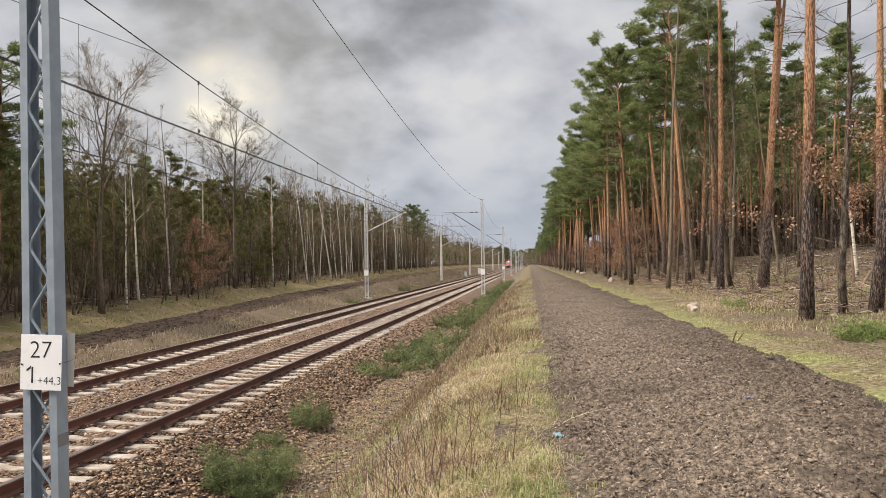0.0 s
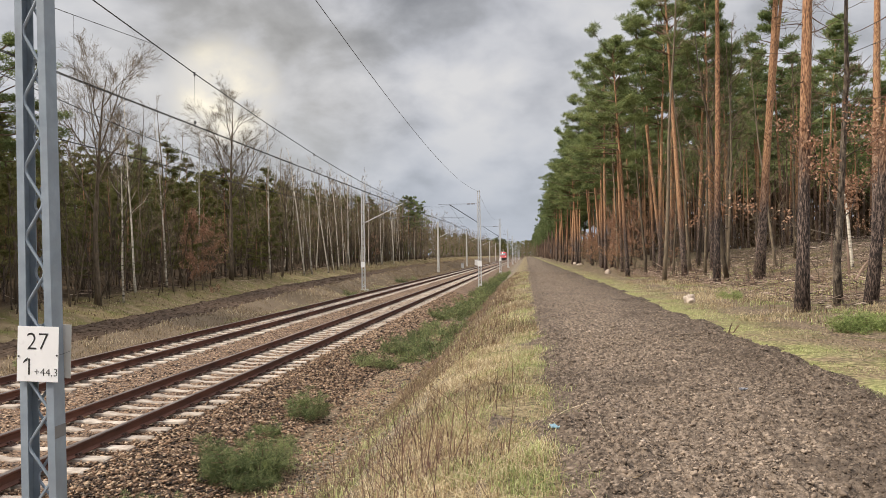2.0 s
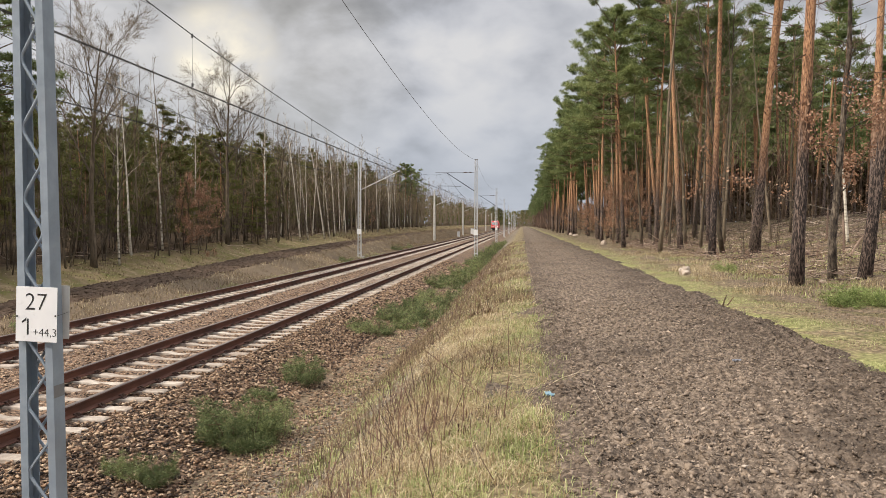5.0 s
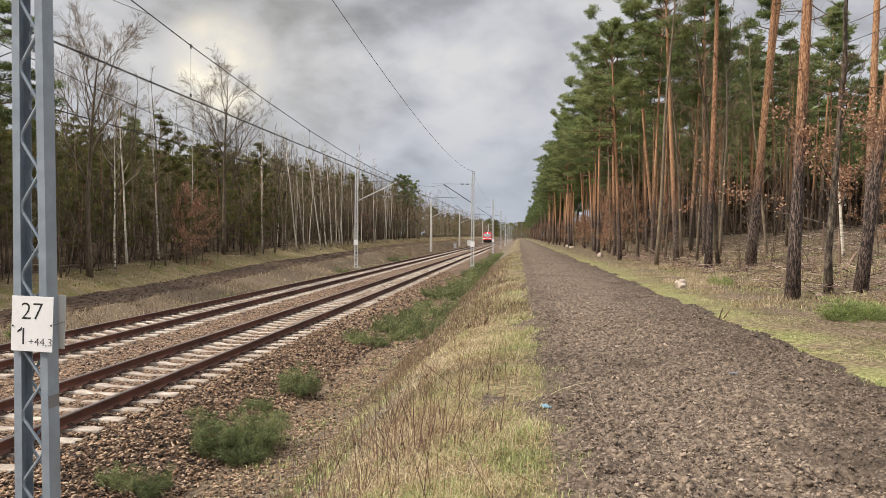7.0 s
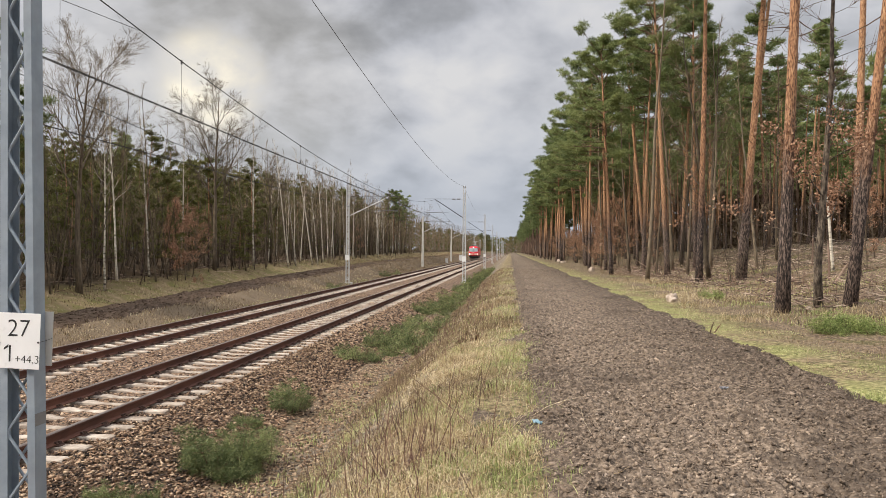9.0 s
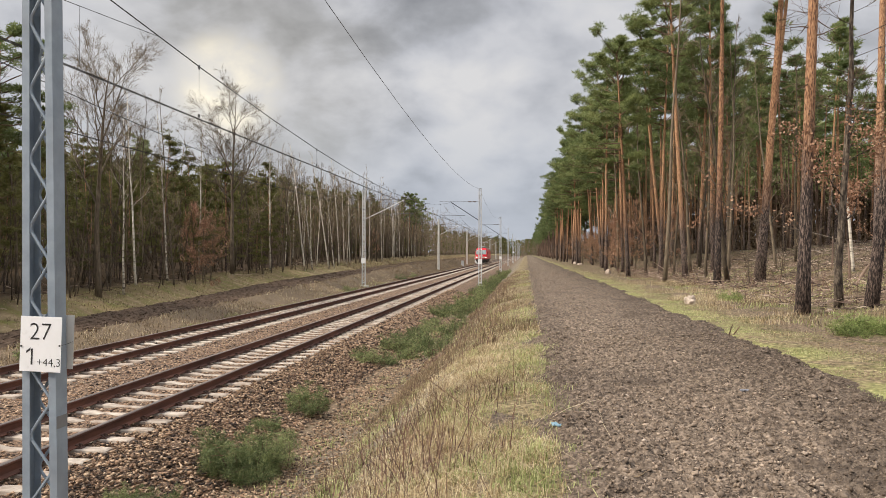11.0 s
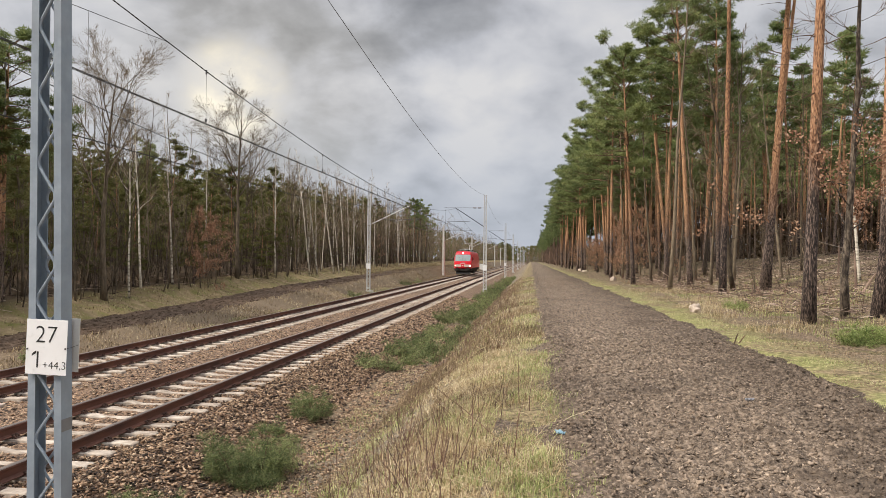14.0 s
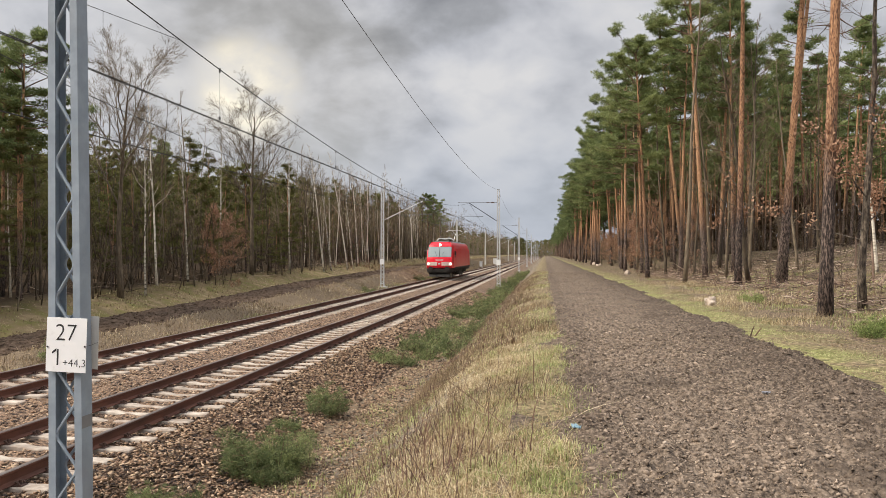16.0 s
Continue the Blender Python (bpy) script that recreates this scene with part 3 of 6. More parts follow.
# ---------- railway tracks ----------
RAIL_PROFILE = [(-0.075, -0.172), (0.075, -0.172), (0.075, -0.160), (0.012, -0.136), (0.010, -0.050), (0.036, -0.034), (0.036, -0.010), (0.028, 0.0),
                (-0.028, 0.0), (-0.036, -0.010), (-0.036, -0.034), (-0.010, -0.050), (-0.012, -0.136), (-0.075, -0.160)]
SLEEPER_PITCH, SLEEPER_START = 0.622, 9.84


def rail_mesh():
    b = Build()
    ys = [-30, 0, 20, 60, 200, 600, 1400]
    b.loft([[(x, y, z) for x, z in RAIL_PROFILE] for y in ys])
    n = len(RAIL_PROFILE)
    for i, f in enumerate(b.f):
        if len(f) == 4 and f[0] % n in (6, 7, 8):
            b.mi[i] = 1
    return b.mesh("rail", [RUST, RAILTOP])


def sleeper_mesh():
    """Prestressed concrete sleeper: trapezoid in section, lower in the middle."""
    b = Build()
    rings = []
    for x, top, w in ((-1.30, -0.200, 0.100), (-1.27, -0.186, 0.110), (-0.45, -0.186, 0.110), (-0.25, -0.222, 0.090), (0.25, -0.222, 0.090), (0.45, -0.186, 0.110), (1.27, -0.186, 0.110), (1.30, -0.200, 0.100)):
        rings.append([(x, -w - 0.03, -0.36), (x, w + 0.03, -0.36), (x, w, top - 0.012), (x, w - 0.015, top), (x, -w + 0.015, top), (x, -w, top - 0.012)])
    return b.loft(rings).mesh("sleeper", CONCRETE)


def clip_mesh():
    """Rail seat: base plate and two bent spring clips with their bolts."""
    b = Build()
    b.box(-0.16, 0.16, -0.07, 0.07, -0.186, -0.171, 0.004)
    for s in (-1, 1):
        b.tube([(s * 0.13, -0.05, -0.165), (s * 0.10, -0.05, -0.135), (s * 0.06, -0.03, -0.142), (s * 0.06, 0.03, -0.142), (s * 0.10, 0.05, -0.135), (s * 0.13, 0.05, -0.165)], 0.012, 5)
        b.tube([(s * 0.11, 0, -0.171), (s * 0.11, 0, -0.115)], 0.018, 6)
    return b.mesh("rail_clip", CLIPS)


RAIL_ME, SLEEPER_ME, CLIP_ME = rail_mesh(), sleeper_mesh(), clip_mesh()


def railway_track(axis, label):
    tr = thing("railway_track", label, "railway track", "the two parallel tracks")
    for s in (-1, 1):
        part("rail", RAIL_ME, None, tr, "rusty brown steel rail", at=pose(axis + s * HALF_GAUGE, 0, 0))
    for k in range(-9, 230):
        y = SLEEPER_START + SLEEPER_PITCH * k
        sl = part("sleeper", SLEEPER_ME, None, tr, at=pose(axis + random.uniform(-0.02, 0.02), y + random.uniform(-0.012, 0.012), random.uniform(-0.006, 0.0), 0, 0, random.uniform(-0.4, 0.4)))
        if y < 48:
            for s in (-1, 1):
                part("rail_clip", CLIP_ME, None, sl, at=pose(s * HALF_GAUGE, 0, 0))
    far = Build()
    for k in range(230, 900):
        y = SLEEPER_START + SLEEPER_PITCH * k
        far.box(axis - 1.3, axis + 1.3, y - 0.125, y + 0.125, -0.3, -0.19)
    ob = part("distant_sleepers", far, CONCRETE, tr)
    tagged(ob, kind="stuff")
    return tr


railway_track(RAIL_R, "ballasted railway track with rusty rails on pale concrete sleepers")
railway_track(RAIL_L, "parallel railway track the red locomotive runs on")

# ---------- masts, brackets and wires ----------
MAST_R = [7.10, 74.0, 133.0, 190.0, 252.0, 315.0, 378.0, 441.0, 504.0]
MAST_L = [6.0, 70.5, 132.0, 196.0, 258.0, 320.0, 383.0]
MAST_RX, MAST_LX = -4.655, -14.95
FOOT = -0.62


def mast_parts(root, top=8.75, far=False):
    """Two channel legs with zigzag lacing; x across the line, narrower at the top."""
    h0, h1, d = 0.183, 0.131, 0.090     # half widths at foot and top, half depth
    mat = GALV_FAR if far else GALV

    def half(z):
        return h0 + (h1 - h0) * (z - FOOT) / (top - FOOT)

    t, fl = 0.010, 0.075
    for s in (-1, 1):
        b = Build()
        rings = []
        for z in (FOOT, top):
            o = half(z)
            prof = [(o, -d), (o, d), (o - fl, d), (o - fl, d - t), (o - t, d - t), (o - t, -d + t), (o - fl, -d + t), (o - fl, -d)]
            if s < 0:
                prof = [(x, y) for x, y in prof[::-1]]
            rings.append([(s * x, y, z) for x, y in prof])
        b.loft(rings)
        part("leg", b, mat, root)
    pitch = 0.669
    n = int((top + 0.15) / pitch * 2)
    for side in (-1, 1):
        b = Build()
        y = side * (d - t - 0.012)
        line = []
        for i in range(n):
            z = -0.171 + i * pitch / 2
            x = (half(z) - 0.076) * (-1 if (i + (side > 0)) % 2 else 1)
            line += [(x * 0.90, y, z - 0.045), (x, y, z - 0.012), (x, y, z + 0.012), (x * 0.90, y, z + 0.045)]
        b.tube(line, 0.0155, 6)
        part("lacing", b, mat, root)
    b = Build()
    b.box(-half(top) - 0.03, half(top) + 0.03, -d - 0.03, d + 0.03, top, top + 0.025, 0.006)
    part("cap_plate", b, mat, root)
    b = Build()
    b.box(-0.42, 0.42, -0.36, 0.36, FOOT - 0.6, FOOT + 0.16, 0.03)
    part("foundation", b, POLE, root, "grey concrete foundation block")
    z = -0.28
    part("batten", Build().box(-half(z) - 0.004, half(z) + 0.004, -d - 0.012, -d - 0.002, z, z + 0.12, 0.002), mat, root)


def sign_plate(root, y, facing, w=0.42, h=0.53, z=1.455):
    b = Build()
    off = 0.038 if facing < 0 else 0.018
    b.box(-w / 2 + off, w / 2 + off, y - 0.0015, y + 0.0015, z, z + h, 0.001)
    return part("number_plate", b, PLATE if facing < 0 else PLATE_BACK, root, "white kilometre plate with black figures" if facing < 0 else "bare grey back of the opposite number plate")


def write(text, size, x, y, z, parent):
    """Built-in font turned into a mesh, upright and facing the viewer of the plate."""
    cu = bpy.data.curves.new("figures", "FONT")
    cu.body, cu.size, cu.extrude, cu.offset = text, size, 0.0006, -0.012 * size
    tmp = bpy.data.objects.new("figures", cu)
    scene.collection.objects.link(tmp)
    dg = bpy.context.evaluated_depsgraph_get()
    me = bpy.data.meshes.new_from_object(tmp.evaluated_get(dg))
    bpy.data.objects.remove(tmp)
    me.materials.clear()
    me.materials.append(INK)
    ob = new("figure_text", me)
    ob.parent = parent
    ob.matrix_basis = pose(x, y, z, 90, 0, 0)
    return ob


near_mast = thing("catenary_mast", "grey laced steel mast with white kilometre plate beside the track", "mast", "lattice masts along the line", at=pose(MAST_RX - 0.028, MAST_R[0], 0, 0, -0.6, 0))
mast_parts(near_mast)
plate = sign_plate(near_mast, -0.118, -1)
write("27", 0.235, -0.084, -0.1205, 1.762, plate)
write("1", 0.235, -0.107, -0.1205, 1.518, plate)
part("figure_flag", Build().add([(-0.0630, -0.1212, 1.6860), (-0.0630, -0.1212, 1.659), (-0.1080, -0.1212, 1.630), (-0.1080, -0.1212, 1.650)], [(0, 3, 2, 1)]), INK, plate)
write("+44,3", 0.108, 0.001, -0.1205, 1.512, plate)
b = Build()
for sx in (-0.157, 0.233):
    b.tube([(sx, -0.121, 1.705), (sx, -0.126, 1.705)], 0.009, 8)
b.tube([(0.233, -0.124, 1.705), (0.24, -0.03, 1.71), (0.222, 0.124, 1.72)], 0.0025, 4)
b.tube([(-0.157, -0.124, 1.705), (-0.182, 0.0, 1.71), (-0.19, 0.124, 1.72)], 0.0025, 4)
part("wire_tie", b, INK, near_mast, "thin wire tying the plates to the mast")
sign_plate(near_mast, 0.122, 1)
for ob in near_mast.children:
    if ob.name.startswith("number_plate"):
        ob.matrix_basis = pose(0.06, 0, 1.72) @ pose(0, 0, 0, 0, 2.4, 0) @ pose(-0.06, 0, -1.72)
part("patch_plate", Build().box(0.1735, 0.1785, -0.088, 0.088, 0.90, 1.02, 0.002), ROOFGREY, near_mast, "small bolted patch plate")

for y in MAST_R[1:]:
    m = thing("catenary_mast", "pale zinc lattice mast standing in ballast beside the track", "mast", "lattice masts along the line", at=pose(MAST_RX + 0.24, y, 0))
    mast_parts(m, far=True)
    if y < 140:
        b = Build()
        b.box(-0.2, 0.2, -0.152, -0.148, 1.55, 2.05)
        part("number_plate", b, PLATE, m, "small white number plate")


def pole_parts(root, top=8.2):
    """Tapered concrete pole with flattened flanks."""
    b = Build()
    rings = []
    for z, w, d in ((FOOT + 0.2, 0.22, 0.17), (top, 0.14, 0.11)):
        rings.append([(sx * w - c * sx * 0.05, sy * d - (1 - c) * sy * 0.05, z) for sx, sy, c in ((1, -1, 0), (1, 1, 0), (1, 1, 1), (-1, 1, 1), (-1, 1, 0), (-1, -1, 0), (-1, -1, 1), (1, -1, 1))])
    part("shaft", b.loft(rings), POLE, root)


for y in MAST_L:
    if y < 100:
        m = thing("catenary_mast", "pale zinc lattice mast with a small white plate before the wood", "mast", "lattice masts along the line", at=pose(MAST_LX, y, 0.10))
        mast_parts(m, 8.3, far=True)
        b = Build()
        b.box(-0.2, 0.2, -0.152, -0.148, 1.55, 2.05)
        part("number_plate", b, PLATE, m, "small white number plate")
    else:
        m = thing("concrete_mast", "pale weathered concrete catenary pole at the track side", "mast", "concrete poles along the line", at=pose(MAST_LX, y, 0.2))
        pole_parts(m)


def bracket(x_mast, y, x_wire, sign):
    """Swivelling bracket: rising strut, level tie, steady arm, insulators. sign: the way from mast to track."""
    r = thing("wire_bracket", "steel bracket with strut and tie holding the overhead wires", "bracket", "brackets on the masts")
    x0 = x_mast + sign * 0.15
    b = Build()
    b.tube([(x0, y, 5.75), (x_wire, y, 7.48)], 0.035, 6)
    part("strut", b, GALV_FAR if sign > 0 else WIRE, r)
    b = Build()
    b.tube([(x0, y, 7.52), (x_wire + sign * 1.1, y, 7.54)], 0.016, 5)
    part("tie_rod", b, WIRE_THIN, r)
    b = Build()
    b.tube([(x0 + sign * 1.3, y, 6.20), (x_wire + sign * 0.9, y, 6.25)], 0.022, 5)
    b.tube([(x_wire + sign * 0.9, y, 6.25), (x_wire - sign * 0.1, y, 5.68)], 0.014, 5)
    part("steady_arm", b, WIRE_THIN, r)
    b = Build()
    for c in (0.25, 0.7):
        a = Vector((x0 + sign * c, y, 7.52))
        b.tube([a, a + Vector((sign * 0.3, 0, 0))], 0.05, 7)
    part("insulator", b, INSUL, r)
    return r


for y in MAST_R[:6]:
    bracket(MAST_RX + (0.24 if y > 10 else 0), y, RAIL_R, -1)
for y in MAST_L[:6]:
    bracket(MAST_LX, y, RAIL_L, 1)


def sag(y, stations, low, k):
    i = max(0, min(len(stations) - 2, int(np.searchsorted(stations, y) - 1)))
    a, b_ = stations[i], stations[i + 1]
    f = ((y - (a + b_) / 2) / ((b_ - a) / 2)) ** 2
    return low + k * f


def wire_points(x, stations, low, k, n=14, zig=0.0):
    pts = []
    for i, (a, b_) in enumerate(zip(stations[:-1], stations[1:])):
        for j in range(n):
            y = a + (b_ - a) * j / n
            s = zig * ((-1) ** i * (1 - 2 * j / n))
            pts.append((x + s, y, sag(y, stations, low, k)))
    return pts


def overhead_line(axis, stations, label):
    st = [stations[0] - 63] + stations
    w = thing("overhead_line", label, "overhead line", "overhead lines of the tracks")
    for s in (-0.025, 0.025):
        b = Build().tube([(x + s, y, z) for x, y, z in wire_points(axis, st, 5.57, 0.06, 4, 0.2)], 0.009, 4, False)
        part("contact_wire", b, WIRE, w)
    b = Build().tube(wire_points(axis, st, 5.86, 1.62), 0.011, 4, False)
    part("messenger_cable", b, WIRE, w)
    for y in stations[:4]:
        b = Build().tube([(axis, y - 7.4, sag(y - 7.4, st, 5.86, 1.62)), (axis, y - 3, 6.42), (axis, y + 3, 6.42), (axis, y + 7.4, sag(y + 7.4, st, 5.86, 1.62))], 0.006, 4, False)
        part("stitch_wire", b, WIRE_THIN, w)
        for dy in (-4.7, -1.6, 1.6, 4.7):
            top = 6.42 if abs(dy) < 3 else 6.42 + (abs(dy) - 3) / 4.4 * (sag(y + 7.4, st, 5.86, 1.62) - 6.42)
            part("dropper", Build().tube([(axis, y + dy, top), (axis, y + dy, 5.62)], 0.004, 3, False), WIRE_THIN, w)
    for a, c in zip(st[:4], st[1:5]):
        for j in range(6):
            y = a + 9.3 + (c - a - 18.6) * j / 5
            top = sag(y, st, 5.86, 1.62)
            b = Build().tube([(axis, y, top + 0.02), (axis, y, 5.60)], 0.004, 3, False)
            b.tube([(axis, y, top - 0.06), (axis, y, top + 0.03)], 0.022, 5)
            b.tube([(axis, y, 5.58), (axis, y, 5.66)], 0.026, 5)
            part("dropper", b, WIRE_THIN, w)
    return w


overhead_line(RAIL_R, MAST_R, "sagging messenger cable and twin contact wires over the track")
overhead_line(RAIL_L, MAST_L, "messenger cable and twin contact wires over the far track")
st = [MAST_R[0] - 63] + MAST_R
part("earth_wire", Build().tube([(x, y, z + 0.0) for x, y, z in wire_points(MAST_RX + 0.2, st, 7.62, 1.12)], 0.008, 4, False), WIRE)
tagged(bpy.data.objects["earth_wire"], "thin dark wire strung along the mast tops", "wire")


# ---------- trees ----------
def needle_tris(rng, centres, radius, per, length, width, flat=0.55, lay=0.0):
    """Thin needle sprays round clump centres: arrays of verts and triangles. lay: how far the sprays lie level in their pad."""
    n = len(centres) * per
    c = np.repeat(np.asarray(centres, dtype=float), per, 0)
    r = np.repeat(np.asarray(radius, dtype=float), per)
    off = rng.normal(size=(n, 3))
    off /= np.linalg.norm(off, axis=1, keepdims=True)
    off *= (rng.random(n) ** 0.45 * r)[:, None]
    off[:, 2] *= flat
    p = c + off
    d = off * 1.3 + rng.normal(size=(n, 3)) * 0.45 * r[:, None]
    d[:, 2] += 0.30 * r
    d /= np.linalg.norm(d, axis=1, keepdims=True) + 1e-9
    s = np.cross(d, rng.normal(size=(n, 3)) * (1 - 0.5 * lay) + np.array([[0, 0, 1.5 * lay]]))
    s /= np.linalg.norm(s, axis=1, keepdims=True) + 1e-9
    ln = length * (0.6 + 0.8 * rng.random(n))[:, None]
    V = np.stack([p - s * width / 2, p + s * width / 2, p + d * ln], 1).reshape(-1, 3)
    return V, np.arange(3 * n).reshape(-1, 3)


def bent_line(rng, start, direction, length, n, wander, lift=0.0):
    p, d, pts = Vector(start), Vector(direction).normalized(), [Vector(start)]
    for _ in range(n):
        d = (d + Vector(rng.normal(size=3)) * wander + Vector((0, 0, lift))).normalized()
        p = p + d * (length / n)
        pts.append(p.copy())
    return pts


def pine_meshes(seed, height=22.0, girth=0.17, crown_from=0.58, spread=2.3, limbs=26, per=34, size=(0.34, 0.075), lean=0.02, stubs=10, needles=NEEDLES, sides=10, limb_sides=4, bark=PINE_BARK, pull=0.0, pads=5, pad=0.55, taper=0.75):
    """Scots pine: trunk, limbs and flat pads of needles, as three meshes. pull: how much further the limbs reach toward -x, to the light."""
    rng = np.random.default_rng(seed)
    pts = bent_line(rng, (0, 0, -0.3), (rng.normal() * lean, rng.normal() * lean, 1), height + 0.3, 12, 0.5 * lean, 0.01)
    rad = [girth * (1.34 if i == 0 else 1.0) * (1 - 0.80 * (i / 12) ** 1.15) for i in range(13)]
    trunk = Build().tube(pts, rad, sides)

    def on_trunk(f):
        i = min(11, int(f * 12))
        return pts[i].lerp(pts[i + 1], f * 12 - i), rad[i]

    lb, centres, radii = Build(), [], []
    for k in range(limbs):
        f = crown_from + (1 - crown_from) * (k + rng.random()) / limbs
        base, r0 = on_trunk(min(f, 0.995))
        a = k * 2.4 + rng.normal() * 0.5
        rel = (f - crown_from) / (1 - crown_from)
        reach = spread * (1.05 - taper * rel ** 1.5) * rng.uniform(0.55, 1.2) * (1 - pull * math.cos(a))
        up = 0.02 + 0.85 * rel ** 1.3 + rng.normal() * 0.14
        limb = bent_line(rng, base, (math.cos(a), math.sin(a), up), reach, 5, 0.13, 0.035)
        if sides > 5:
            lb.tube(limb, [0.060 * (1 - rel * 0.5), 0.046, 0.034, 0.024, 0.016, 0.006], limb_sides, False)
        else:
            lb.tube([limb[0], limb[3], limb[5]], [0.055, 0.028, 0.008], 3, False)
        size_here = pad * rng.uniform(0.75, 1.25) * (1.05 - 0.35 * rel)
        centres.append(limb[5])
        radii.append(size_here)
        for j in range(pads - 1):
            q = rng.uniform(0.40, 0.97) * 5
            i = min(4, int(q))
            p = limb[i].lerp(limb[i + 1], q - i)
            side = (-1) ** j * rng.uniform(0.35, 1.0)
            way = (limb[i + 1] - limb[i]).normalized()
            across = way.cross(Vector((0, 0, 1))).normalized()
            e = p + (way * 0.5 + across * side + Vector((0, 0, rng.uniform(-0.05, 0.35)))) * reach * rng.uniform(0.14, 0.30)
            if sides > 5:
                lb.tube([p, p.lerp(e, 0.5) + Vector((0, 0, 0.03)), e], [0.02, 0.013, 0.005], 3, False)
            centres.append(e)
            radii.append(size_here * rng.uniform(0.65, 1.1))
    for _ in range(4):
        centres.append(pts[-1] + Vector(rng.normal(size=3)) * 0.4)
        radii.append(pad * 0.9)
    for _ in range(stubs):
        f = rng.uniform(0.2, crown_from + 0.06)
        base, r0 = on_trunk(f)
        a = rng.uniform(0, 6.28)
        ln = rng.uniform(0.25, 1.6)
        lb.tube(bent_line(rng, base, (math.cos(a), math.sin(a), rng.normal() * 0.25), ln, 3, 0.2), [0.022, 0.016, 0.01, 0.004], 3, False)
    V, T = needle_tris(rng, centres, radii, per, size[0], size[1], 0.42, 0.7)
    return trunk.mesh("trunk", bark, True), lb.mesh("branchwork", LIMB_BARK), arrays_mesh("crown", V, T, needles)


def crowned_meshes(seed, height=15.0, girth=0.16, fork=0.40, spread=4.0, limbs=8):
    """Leafless broadleaf tree: a short trunk that parts into rising limbs, forked again and again into a fan of fine twigs."""
    rng = np.random.default_rng(seed)
    pts = bent_line(rng, (0, 0, -0.2), (rng.normal() * 0.03, rng.normal() * 0.03, 1), height * 0.86, 10, 0.03, 0.03)
    rad = [girth * (1.3 if i == 0 else 1.0) * (1 - 0.90 * (i / 10) ** 1.2) + 0.006 for i in range(11)]
    wood, twigs = Build().tube(pts, rad, 7), Build()

    def grow(start, way, length, r, level):
        n = (5, 4, 3, 2)[level]
        line = bent_line(rng, start, way, length, n, (0.07, 0.10, 0.13, 0.15)[level], (0.05, 0.03, 0.01, 0.0)[level])
        radii = [max(0.0042, r * (1 - 0.75 * i / n)) for i in range(n + 1)]
        (wood if level < 2 else twigs).tube(line, radii, (5, 4, 3, 3)[level], False)
        if level == 3:
            return
        for k in range((8, 8, 8)[level]):
            f = rng.uniform(0.28, 1.0) * n
            i = min(n - 1, int(f))
            fwd = (line[i + 1] - line[i]).normalized()
            out = fwd.orthogonal().normalized()
            out.rotate(Matrix.Rotation(k * 2.4 + rng.normal() * 0.5, 3, fwd))
            ang = rng.uniform(0.35, 0.65)
            grow(line[i].lerp(line[i + 1], f - i), fwd * math.cos(ang) + out * math.sin(ang), length * rng.uniform(0.36, 0.55), radii[i] * 0.6, level + 1)

    for k in range(limbs):
        f = (fork + (0.95 - fork) * (k + rng.random() * 0.6) / limbs) * 10
        i = min(9, int(f))
        a = k * 2.4 + rng.normal() * 0.4
        open_up = rng.uniform(0.32, 0.66)
        grow(pts[i].lerp(pts[i + 1], f - i), (math.cos(a) * math.sin(open_up), math.sin(a) * math.sin(open_up), math.cos(open_up)),
             spread * (1.15 - 0.55 * k / limbs) * rng.uniform(0.8, 1.15), rad[i] * 0.55, 0)
    return [wood.mesh("trunk", BARE_BARK, True), twigs.mesh("branchwork", BARE_BARK)]


